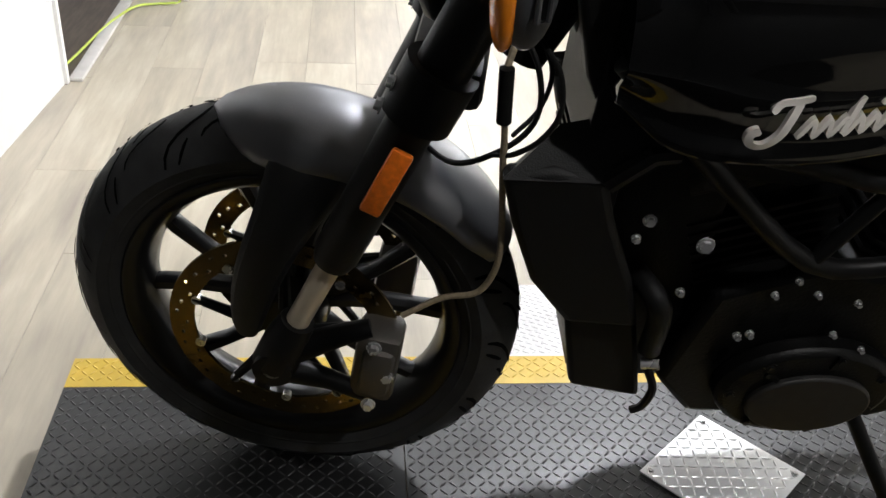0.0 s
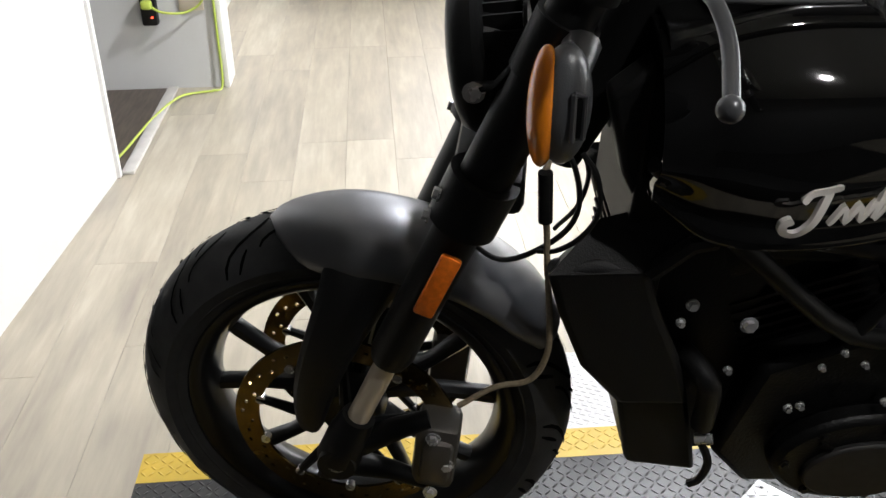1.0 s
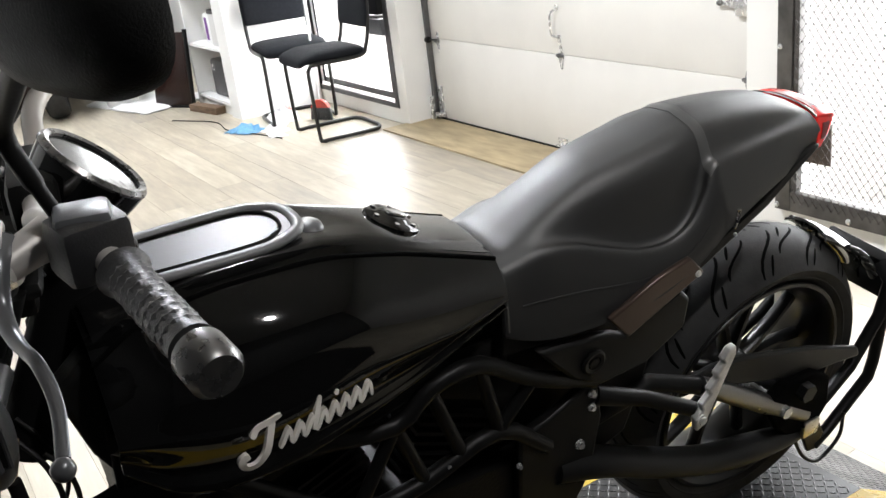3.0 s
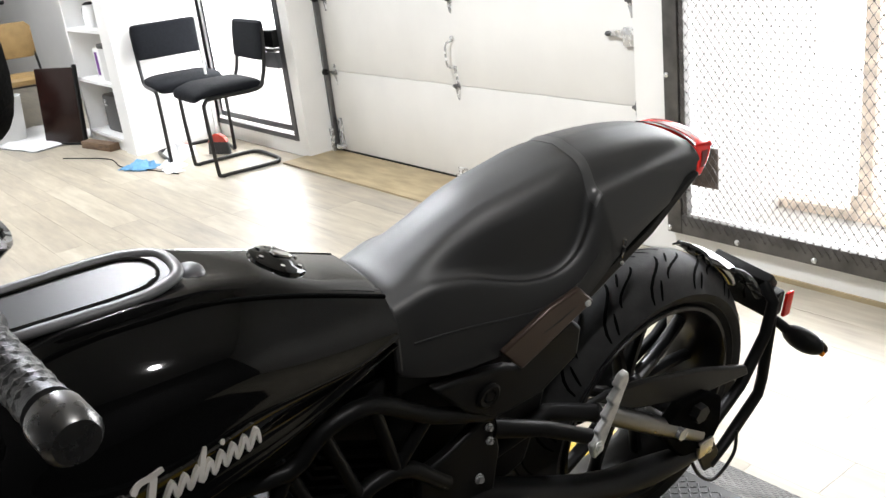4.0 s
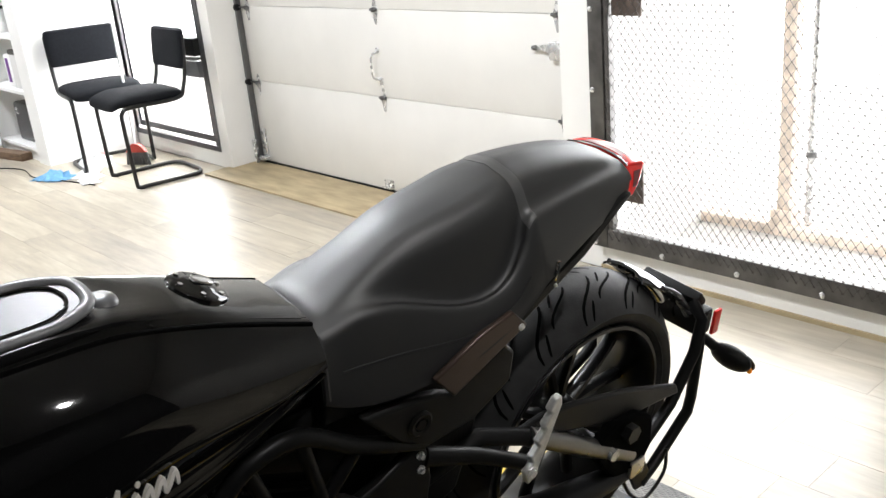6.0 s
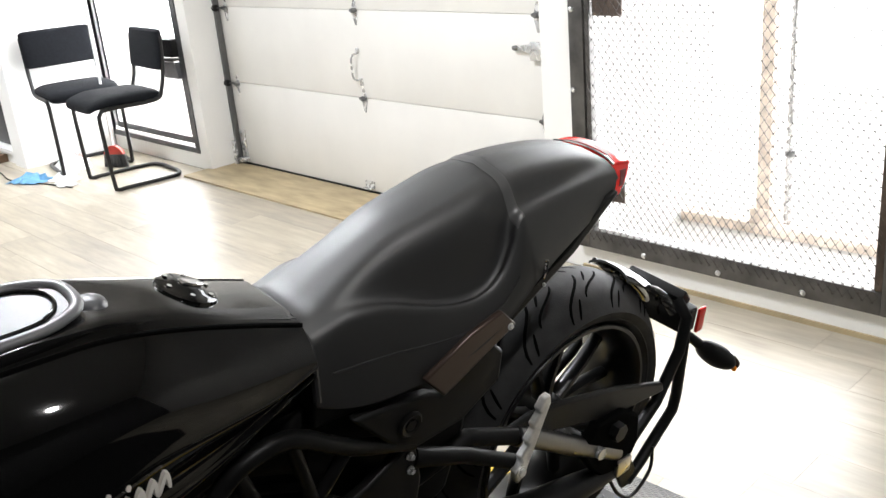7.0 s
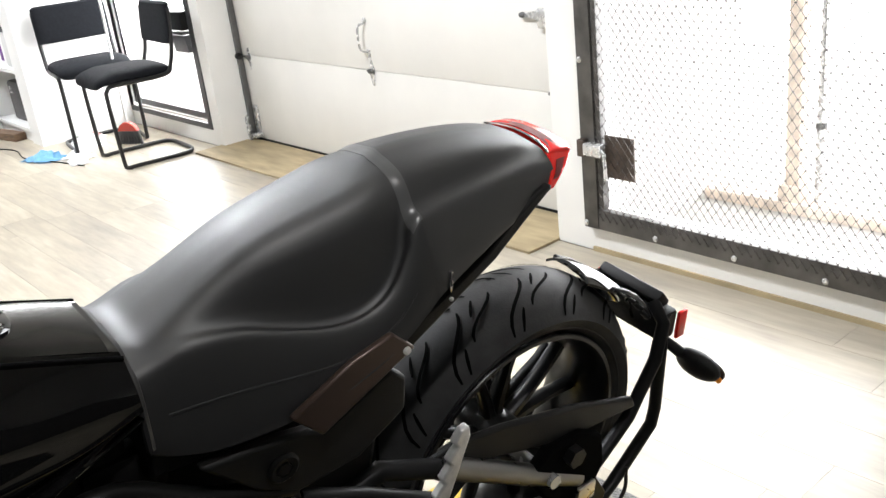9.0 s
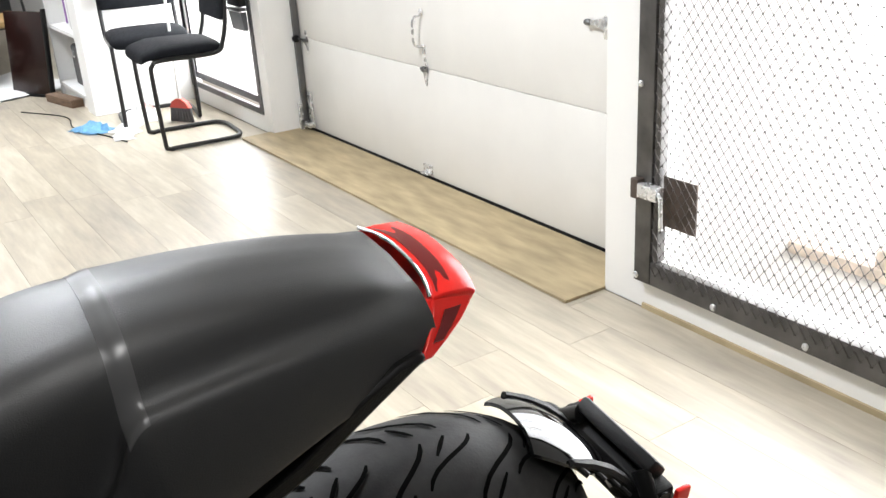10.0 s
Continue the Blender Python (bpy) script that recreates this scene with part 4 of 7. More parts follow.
part("instrument_bracket", steer(MB().tube([(0.40, 0.0, 1.045), (0.375, 0, 1.03), (0.345, 0, 1.03)], 0.020, 12)), M_BLACK_SATIN, bike)
# cables looping in front of the bars
for a, r in ((((0.268, 0.02, 0.965), (0.270, 0.02, 1.000), (0.275, 0.02, 1.053), (0.286, 0.02, 1.091), (0.299, 0.02, 1.098), (0.314, 0.02, 1.087), (0.323, 0.02, 1.057), (0.330, 0.02, 1.016), (0.335, 0.01, 0.98)), 0.0042),
             (((0.288, 0.035, 0.965), (0.284, 0.035, 1.02), (0.286, 0.035, 1.078)), 0.0065),
             (((0.300, -0.03, 0.970), (0.292, -0.04, 1.015), (0.302, -0.05, 1.048), (0.322, -0.06, 1.030), (0.335, -0.06, 0.99)), 0.0042),
             (((0.312, 0.06, 0.970), (0.305, 0.08, 1.03), (0.318, 0.13, 1.085), (0.335, 0.20, 1.095)), 0.0040)):
    part("cable", steer(MB().tube(spline(a, 7), r, 8)), M_BLACK_PLASTIC, bike)
for x, y, z in ((0.300, 0.02, 1.098), (0.316, 0.02, 1.084), (0.272, 0.02, 1.020), (0.336, -0.02, 1.005)):
    part("cable_ferrule", steer(MB().ball((x, y, z), 0.0062, 0.0062, 0.0062, 12, 8)), M_ZINC, bike)
part("wiring_block", steer(MB().box(0.285, 0.325, -0.075, 0.060, 0.950, 0.992, 0.010)), M_BLACK_PLASTIC, bike)
part("number_board", steer(MB().box(0.245, 0.262, -0.070, 0.070, 0.900, 1.010, 0.012, Matrix.Rotation(0, 4, "X"))), M_BLACK_GLOSS, bike, "small gloss black nose panel")

# --- handlebar ---
bar_l = [(0.345, -0.04, 1.072), (0.350, -0.11, 1.076), (0.352, -0.17, 1.098), (0.370, -0.225, 1.112), (0.404, -0.30, 1.110), (0.430, -0.385, 1.106), (0.456, -0.475, 1.101)]
bar = part("handlebar", steer(MB().tube(spline([(x, -y, z) for x, y, z in bar_l[::-1]] + bar_l, 5), 0.0125, 14)), M_BAR, bike, "grey tapered handlebar")
part("bar_clamp", steer(MB().box(0.320, 0.372, -0.065, 0.065, 1.035, 1.098, 0.012)), M_BLACK_SATIN, bike)
for s in (-1, 1):
    A, B = Vector((0.419, s * 0.345, 1.108)), Vector((0.4505, s * 0.460, 1.1015))
    ax = (B - A).normalized()
    g = part("grip", steer(MB().tube([A + ax * t for t in (-0.012, -0.010, 0.0, 0.11, 0.118)], [0.017, 0.0225, 0.0175, 0.0175, 0.019], 20)), M_GRIP, bike, "black rubber handlebar grip with diamond ribs")
    ribs = MB()
    side = ax.cross(Vector((0, 0, 1))).normalized()
    up = side.cross(ax)
    for i in range(10):
        for k in range(12):
            a = 2 * math.pi * (k + 0.5 * (i % 2)) / 12
            q = A + ax * (0.008 + 0.0105 * i)
            o = (side * math.cos(a) + up * math.sin(a))
            t = (-side * math.sin(a) + up * math.cos(a))
            p = q + o * 0.0172
            ribs.add([p - ax * 0.0052, p + t * 0.0044, p + ax * 0.0052, p - t * 0.0044, p + o * 0.0014], [(0, 1, 4), (1, 2, 4), (2, 3, 4), (3, 0, 4)])
    part("grip_rib", steer(ribs), M_GRIP, g, smooth=0)
    part("bar_end", steer(MB().tube([B + ax * t for t in (0.004, 0.007, 0.034, 0.040)], [0.017, 0.0205, 0.0205, 0.016], 24)), M_BAREND, bike, "dark metal bar end")
    sw = MB().box(-0.030, 0.030, -0.026, 0.026, -0.024, 0.030, 0.010, Matrix.Translation((0.396, s * 0.288, 1.114)) @ Matrix.Rotation(s * radians(-20), 4, "Z"))
    swp = part("switchgear", steer(sw), M_SWITCH, bike, "grey plastic switch housing on the handlebar")
    part("switch_button", steer(MB().box(0.405, 0.432, s * 0.288 - 0.006, s * 0.288 + 0.010, 1.095, 1.112, 0.003)), M_BLACK_PLASTIC, swp)
    part("switch_cap", steer(MB().box(0.372, 0.418, s * 0.285 - 0.020, s * 0.285 + 0.020, 1.132, 1.150, 0.007)), M_GREY_PLASTIC, swp)
    pc = MB().tube([(0.366, s * 0.238, 1.110), (0.346, s * 0.250, 1.106), (0.326, s * 0.262, 1.100)], [0.020, 0.017, 0.015], 14)
    pr = part("lever_perch", steer(pc), M_BAR, bike)
    lv = spline([(0.328, s * 0.248, 1.118), (0.322, s * 0.275, 1.108), (0.320, s * 0.300, 1.080), (0.330, s * 0.345, 1.074), (0.345, s * 0.390, 1.077), (0.353, s * 0.425, 1.062), (0.352, s * 0.465, 1.044)], 5)
    n = len(lv)
    part("lever", steer(MB().tube(lv, [0.0135 - 0.0080 * min(1, 1.9 * i / n) for i in range(n)], 10, flat=0.75)), M_LEVER, pr, "grey metal lever")
    part("lever_tip", steer(MB().ball((0.351, s * 0.472, 1.041), 0.0088, 0.0088, 0.0088, 14, 10)), M_LEVER, pr)
    part("adjuster", steer(MB().rod((0.318, s * 0.268, 1.122), (0.322, s * 0.238, 1.128), 0.011, n=16)), M_BAR, pr)
    # mirror, turned towards the rider
    MM = Matrix.Translation((0.411, s * 0.412, 1.326)) @ Matrix.Rotation(-s * radians(35), 4, "Z")
    st = spline([(0.384, s * 0.268, 1.118), (0.374, s * 0.264, 1.142), (0.362, s * 0.260, 1.174), (0.352, s * 0.257, 1.204), (0.354, s * 0.270, 1.224), (0.368, s * 0.324, 1.257), (0.386, s * 0.385, 1.296), (0.404, s * 0.412, 1.316), (0.420, s * 0.414, 1.326)], 5)
    mr = part("mirror", steer(MB().tube(st, [0.0065] * 9 + [0.0085] * 6 + [0.0092] * (len(st) - 21) + [0.0120] * 6, 12)), M_BLACK_SATIN, bike, "black mirror on an angled stem")
    shell = []
    for u, k in ((0, 0.25), (0.10, 0.66), (0.3, 0.90), (0.65, 1.0), (1, 1.0)):
        shell.append([tuple(MM @ Vector((-0.022 + 0.040 * u, 0.084 * k * math.copysign(abs(math.cos(t)) ** 0.75, math.cos(t)), 0.054 * k * math.copysign(abs(math.sin(t)) ** 0.8, math.sin(t))))) for t in [2 * math.pi * i / 32 for i in range(32)]])
    part("mirror_shell", steer(MB().loft(shell)), M_BLACK_PLASTIC, mr)
    part("mirror_glass", steer(MB().loft([[tuple(MM @ Vector((0.0192 + 0.001 * q, 0.080 * math.copysign(abs(math.cos(t)) ** 0.75, math.cos(t)), 0.050 * math.copysign(abs(math.sin(t)) ** 0.8, math.sin(t))))) for t in [2 * math.pi * i / 32 for i in range(32)]] for q in (0, 1)])), M_MIRROR, mr)
# brake fluid reservoir on the right
rs = part("brake_reservoir", steer(MB().lathe([(0.0, -0.036), (0.025, -0.036), (0.027, -0.030), (0.028, 0.016), (0.0, 0.016)], 28, "z", Matrix.Translation((0.343, 0.228, 1.126)))), M_RESERVOIR, bike, "smoked brake fluid reservoir with a metal lid")
part("lid", steer(MB().lathe([(0.0, 0.024), (0.026, 0.024), (0.030, 0.020), (0.030, 0.010), (0.0, 0.010)], 28, "z", Matrix.Translation((0.343, 0.228, 1.126)))), M_ALU, rs, "bare metal lid")
part("reservoir_collar", steer(MB().lathe([(0.0285, 0.004), (0.0295, 0.004), (0.0295, 0.010), (0.0285, 0.010)], 28, "z", Matrix.Translation((0.343, 0.228, 1.126)), closed=True)), M_BLACK_PLASTIC, rs)
part("reservoir_foot", steer(MB().tube([(0.343, 0.228, 1.088), (0.350, 0.236, 1.072), (0.362, 0.245, 1.098)], [0.009, 0.010, 0.012], 10)), M_BLACK_SATIN, rs)


# --- tank and seat ---
def smooth_loft(stations, nx=6, na=5, mirror=True):
    """Stations: (x, half outline from the top middle to the bottom middle); smoothed both ways."""
    rows = []
    for x, half in stations:
        c = spline([(x, y, z) for y, z in half], na)
        rows.append(c + [Vector((p.x, -p.y, p.z)) for p in c[-2:0:-1]])
    n = len(rows[0])
    cols = [spline([r[k] for r in rows], nx) for k in range(n)]
    return [[tuple(cols[k][i]) for k in range(n)] for i in range(len(cols[0]))]


def lean(mb):
    """The upper body hangs a little further to the stand's side than the wheels."""
    mb.v = [(x, y - 0.045 * z, z) for x, y, z in mb.v]
    return mb


TANK = [
    (0.345, [(0, 0.930), (0.045, 0.924), (0.072, 0.902), (0.105, 0.860), (0.122, 0.815), (0.105, 0.765), (0, 0.770)]),
    (0.40, [(0, 0.942), (0.050, 0.947), (0.074, 0.938), (0.128, 0.885), (0.150, 0.822), (0.138, 0.733), (0, 0.74)]),
    (0.47, [(0, 0.954), (0.056, 0.964), (0.073, 0.952), (0.140, 0.895), (0.166, 0.815), (0.155, 0.730), (0, 0.72)]),
    (0.55, [(0, 0.954), (0.056, 0.964), (0.072, 0.952), (0.142, 0.900), (0.165, 0.818), (0.150, 0.728), (0, 0.72)]),
    (0.63, [(0, 0.950), (0.052, 0.955), (0.070, 0.945), (0.136, 0.895), (0.155, 0.826), (0.138, 0.735), (0, 0.73)]),
    (0.72, [(0, 0.932), (0.045, 0.928), (0.066, 0.918), (0.122, 0.868), (0.138, 0.815), (0.118, 0.745), (0, 0.75)]),
    (0.80, [(0, 0.894), (0.040, 0.892), (0.066, 0.888), (0.108, 0.847), (0.122, 0.806), (0.108, 0.772), (0, 0.76)]),
    (0.872, [(0, 0.866), (0.040, 0.865), (0.068, 0.860), (0.096, 0.832), (0.106, 0.812), (0.098, 0.794), (0, 0.78)]),
]
def creased(half):
    """Tightens the outline where cover and flank meet and along the widest line."""
    p = [Vector((*q, 0)) for q in half]
    out = [p[0], p[1], p[2], p[3], p[3].lerp(p[4], 0.86), p[4], p[4].lerp(p[5], 0.16), p[4].lerp(p[5], 0.60) - Vector((0.006, 0, 0)), p[5], p[6]]
    return [(q.x, q.y) for q in out]


tank = part("fuel_tank", lean(MB().loft(smooth_loft([(x, creased(half)) for x, half in TANK]))), M_BLACK_GLOSS, bike, "gloss black fuel tank with creased flanks", smooth=55)


def tank_top(x):
    for (x0, a), (x1, b) in zip(TANK, TANK[1:]):
        if x0 <= x <= x1:
            t = (x - x0) / (x1 - x0)
            return a[0][1] + (b[0][1] - a[0][1]) * t
    return TANK[-1][1][0][1]


cover = []
for i in range(27):
    x = 0.352 + (0.862 - 0.352) * i / 26
    k = [s for s in TANK if s[0] <= x][-1]
    j = TANK[min(TANK.index(k) + 1, len(TANK) - 1)]
    t = 0 if j is k else (x - k[0]) / (j[0] - k[0])
    w = [tuple(a + (b - a) * t for a, b in zip(p, q)) for p, q in zip(k[1], j[1])]
    e = 0.0055
    pts = spline([(w[2][0] - 0.007, w[2][1] + 0.004, 0), (w[1][0], w[1][1] + e, 0), (0, w[0][1] + e + 0.002, 0), (-w[1][0], w[1][1] + e, 0), (-w[2][0] + 0.007, w[2][1] + 0.004, 0)], 4)
    cover.append([(x, p.x, p.y) for p in pts] + [(x, -w[2][0] + 0.012, w[2][1] - 0.012), (x, w[2][0] - 0.012, w[2][1] - 0.012)])
part("tank_cover", lean(MB().loft(cover)), M_TANK_COVER, bike, "satin black top cover of the tank", smooth=50)
for s in (-1, 1):
    part("cover_seam", lean(MB().tube(spline([(x, s * (half[2][0] + 0.001), half[2][1] - 0.001) for x, half in TANK], 5), 0.0034, 8)), M_GROOVE, bike)
# tray with its raised frame
tr_out = [(0.405, 0.050), (0.545, 0.054), (0.590, 0.043), (0.612, 0.022), (0.612, -0.022), (0.590, -0.043), (0.545, -0.054), (0.405, -0.050)]
TZ = 0.972
fr = spline([(x, y, TZ) for x, y in tr_out], 4)
tray = part("tank_tray", lean(MB().tube(fr + [fr[0]], 0.0080, 12, flat=0.75)), M_TRAY_RIM, bike, "grey raised frame round a flat tray")
part("tray_mat", lean(MB().prism([(p.x, p.y * 0.98) for p in fr], "z", TZ - 0.040, TZ + 0.001)), M_TRAY, tray, "smooth dark tray panel")
part("tray_bar", lean(MB().tube(spline([(x, y, TZ + 0.0015) for x, y in ((0.412, -0.038), (0.545, -0.041), (0.580, -0.030), (0.593, -0.012), (0.593, 0.012), (0.580, 0.030), (0.545, 0.041), (0.412, 0.038))], 4), 0.0028, 8)), M_BLACK_GLOSS, tray)
part("tray_knob", lean(MB().ball((0.632, -0.008, tank_top(0.632) + 0.006), 0.018, 0.022, 0.009, 16, 8)), M_GREY_PLASTIC, tray)
CAP = Matrix.Translation((0.752, -0.0405, tank_top(0.752) + 0.006)) @ Matrix.Rotation(radians(24), 4, "Y") @ Matrix.Rotation(radians(2.6), 4, "X")
cap = part("fuel_cap", MB().lathe([(0.0, 0.010), (0.020, 0.010), (0.024, 0.007), (0.034, 0.007), (0.039, 0.004), (0.041, -0.004), (0.0, -0.004)], 40, "z", CAP), M_BLACK_GLOSS, bike, "gloss black filler cap with a ring of screws")
for k in range(6):
    a = 2 * math.pi * k / 6 + 0.2
    bl = bolt_at(MB(), CAP @ Vector((0.030 * math.cos(a), 0.030 * math.sin(a), 0.006)), CAP.to_3x3() @ Vector((0, 0, 1)), 0.0035, 0.003)
    part("cap_screw", bl, M_CHROME, cap)
part("cap_flap", MB().box(-0.012, 0.016, -0.007, 0.007, 0.009, 0.014, 0.003, CAP), M_CHROME, cap)
# plain slanted emblem on both flanks
def tank_side(x, z):
    for (x0, a), (x1, b) in zip(TANK, TANK[1:]):
        if x0 <= x <= x1:
            t = (x - x0) / (x1 - x0)
            (yc, zc), (yb, zb) = [tuple(p + (q - p) * t for p, q in zip(a[k], b[k])) for k in (4, 5)]
            u = min(1, max(0, (zc - z) / (zc - zb)))
            return yc + (yb - yc) * u + 0.016 * math.sin(math.pi * u)
    return 0.15


def emblem_stroke(s, pts, wd):
    """A flat ribbon lying on the flank through (x, z) points."""
    c = spline([(x, 0, z) for x, z in pts], 5)
    L, R = [], []
    for i, p in enumerate(c):
        d = (c[min(i + 1, len(c) - 1)] - c[max(i - 1, 0)]).normalized()
        e = Vector((-d.z, 0, d.x)) * wd * (0.6 if i in (0, len(c) - 1) else 1)
        L.append(p + e)
        R.append(p - e)
    def on(p, h):
        return (p.x, s * (tank_side(p.x, p.z) + h), p.z)
    rows = [[on(a, 0.0022), on(b, 0.0022), on(b, -0.004), on(a, -0.004)] for a, b in zip(L, R)]
    return part("emblem_stroke", lean(MB().loft(rows)), M_EMBLEM, tank, "plain cream slanted emblem stroke")


for s in (-1, 1):
    zb = lambda x: 0.774 + 0.115 * (x - 0.462)
    # bold slanted start with a curl below it and a short flag above
    emblem_stroke(s, [(0.505, zb(0.50) + 0.040), (0.498, zb(0.50) + 0.022), (0.490, zb(0.49) + 0.004), (0.478, zb(0.47) - 0.006), (0.464, zb(0.462) - 0.003), (0.462, zb(0.462) + 0.008), (0.470, zb(0.47) + 0.013)], 0.0040)
    emblem_stroke(s, [(0.478, zb(0.478) + 0.030), (0.486, zb(0.486) + 0.038), (0.500, zb(0.5) + 0.039), (0.516, zb(0.516) + 0.041)], 0.0036)
    # flowing wave
    wave = []
    for k in range(17):
        x = 0.508 + 0.0078 * k
        wave.append((x + (0.006 if k % 2 else 0.0), zb(x) + (0.020 if k % 2 else 0.001)))
    emblem_stroke(s, wave, 0.0024)
    emblem_stroke(s, [(0.551, zb(0.551) + 0.003), (0.558, zb(0.558) + 0.020), (0.566, zb(0.566) + 0.038)], 0.0032)
    emblem_stroke(s, [(0.586, zb(0.586) + 0.028), (0.589, zb(0.589) + 0.033)], 0.0026)


def seat_half(zc, zm, h, zr, hb, zb):
    """Half outline: crowned top, a tight crease at h, a flared flank down to hb."""
    return [(0, zc), (0.55 * h, zm), (h - 0.015, zr + 0.0055), (h, zr - 0.0020), (h + 0.006 + 0.10 * (hb - h), zr - 0.004 - 0.14 * (zr - zb)), (h + 0.58 * (hb - h) + 0.002, zr + 0.52 * (zb - zr)), (hb, zb), (hb - 0.012, zb - 0.010), (0, zb - 0.008)]


SEAT = [
    (0.872, seat_half(0.860, 0.856, 0.080, 0.838, 0.104, 0.752)),
    (0.900, seat_half(0.859, 0.856, 0.080, 0.844, 0.112, 0.742)),
    (0.945, seat_half(0.880, 0.875, 0.085, 0.855, 0.122, 0.734)),
    (1.000, seat_half(0.908, 0.898, 0.093, 0.850, 0.132, 0.736)),
    (1.050, seat_half(0.930, 0.915, 0.105, 0.836, 0.140, 0.742)),
    (1.100, seat_half(0.941, 0.925, 0.116, 0.824, 0.146, 0.752)),
    (1.150, seat_half(0.950, 0.934, 0.121, 0.824, 0.147, 0.768)),
    (1.190, seat_half(0.958, 0.944, 0.118, 0.842, 0.145, 0.786)),
    (1.218, seat_half(0.964, 0.950, 0.109, 0.876, 0.142, 0.804)),
    (1.231, seat_half(0.967, 0.953, 0.101, 0.903, 0.140, 0.812)),
    (1.243, seat_half(0.970, 0.957, 0.098, 0.916, 0.138, 0.820)),
    (1.258, seat_half(0.972, 0.958, 0.096, 0.918, 0.136, 0.828)),
    (1.320, seat_half(0.970, 0.957, 0.090, 0.920, 0.124, 0.846)),
    (1.390, seat_half(0.960, 0.951, 0.083, 0.921, 0.110, 0.862)),
    (1.450, seat_half(0.946, 0.940, 0.076, 0.920, 0.099, 0.874)),
    (1.496, seat_half(0.928, 0.925, 0.069, 0.917, 0.090, 0.884)),
]
seat_rows = smooth_loft(SEAT, 5, 4)
part("seat", lean(MB().loft(seat_rows)), M_SEAT, bike, "sculpted matt black seat with a raised pillion step", smooth=70)
# seam along the flank
for s in (-1, 1):
    seam = []
    for x, half in SEAT[1:9]:
        (y0, z0), (y1, z1) = half[5], half[6]
        seam.append((x, s * (y0 + 0.0015), z0 - 0.004))
    part("seat_seam", lean(MB().tube(spline(seam, 5), 0.0016, 6)), M_SEAT, bike)
    # rounded lip round the front of the seat
    lip = [(0.874, s * y, z + 0.001) for y, z in SEAT[0][1][:7]]
    part("seat_lip", lean(MB().tube(spline(lip, 5), 0.0055, 8)), M_SEAT, bike)
# lighter strip on the seat itself, painting the highlight along the step between seats
top_cols = [k for k in range(-13, 14)]
band = []
for k in top_cols:
    edge = [Vector(seat_rows[i][k]) for i in range(45, 54)]
    back = 0.0003 * (1 - (abs(k) / 13) ** 4)
    band.append([tuple(p + Vector((0, 0, back + 0.0004))) for p in edge] + [tuple(p - Vector((0, 0, 0.004))) for p in edge[::-1]])
part("seat_band", lean(MB().loft(band)), M_STEP_HIGHLIGHT, bike, "lighter strip painting the highlight on the seat step")

# tail lamp: a flat red bar across the tail with a prong down each side
def lamp_row(y, xi, xo, z):
    return [(xi, y, z), (xi + 0.012, y, z + 0.001), (xo - 0.008, y, z - 0.002), (xo, y, z - 0.007), (xo - 0.006, y, z - 0.018), (xo - 0.030, y, z - 0.034), (xi, y, z - 0.030)]


rows = [lamp_row(0.066 * v, 1.512 - 0.010 * abs(v) ** 3, 1.556 - 0.008 * abs(v) ** 4, 0.9245 - 0.0065 * v * v) for v in [-1 + k / 5 for k in range(11)]]
lamp = part("tail_lamp", lean(MB().loft(rows)), M_RED, bike, "red tail lamp lens wrapping the end of the tail", smooth=50, bevel=0.002)
part("lamp_core", lean(MB().loft([[(1.517 - 0.008 * abs(v) ** 3, 0.060 * v, 0.9262 - 0.0065 * v * v), (1.533 - 0.008 * abs(v) ** 3, 0.060 * v, 0.9254 - 0.0065 * v * v), (1.533 - 0.008 * abs(v) ** 3, 0.060 * v, 0.920 - 0.0065 * v * v), (1.517 - 0.008 * abs(v) ** 3, 0.060 * v, 0.920 - 0.0065 * v * v)] for v in [-1 + k / 5 for k in range(11)]])), M_RED_DARK, lamp, "dark red inner panel")
part("lamp_trim", lean(MB().tube([(1.509 - 0.010 * abs(v) ** 3, 0.066 * v, 0.9262 - 0.0065 * v * v) for v in [-1 + k / 5 for k in range(11)]], 0.0018, 8)), M_CHROME, lamp, "thin bright trim")
for s in (-1, 1):
    prong = []
    for u in (0, 0.25, 0.5, 0.75, 1):
        x0, x1 = 1.502 - 0.030 * u ** 1.3, 1.548 - 0.062 * u ** 1.5
        y, z = 0.066 + 0.036 * u, 0.917 - 0.033 * u
        prong.append([(x0, s * y, z), (x0, s * (y - 0.016), z - 0.010), (x1, s * (y - 0.020), z - 0.014), (x1, s * (y - 0.005), z - 0.004)])
    part("lamp_prong", lean(MB().loft(prong)), M_RED, lamp, bevel=0.002)
    part("prong_core", lean(MB().loft([[tuple(Vector(p[0]).lerp(Vector(p[3]), k) + Vector((0, s * 0.0012, 0.0016 if k in (0.3, 0.72) else 0))) for k in (0.3, 0.72)] + [tuple(Vector(p[0]).lerp(Vector(p[3]), k) - Vector((0, s * 0.002, 0.003))) for k in (0.72, 0.3)] for p in prong[1:4]])), M_RED_DARK, lamp)
part("tail_end", lean(MB().prism([(1.48, 0.885), (1.53, 0.906), (1.546, 0.904), (1.50, 0.862), (1.47, 0.858)], "y", -0.055, 0.055)), M_BLACK_PLASTIC, bike)

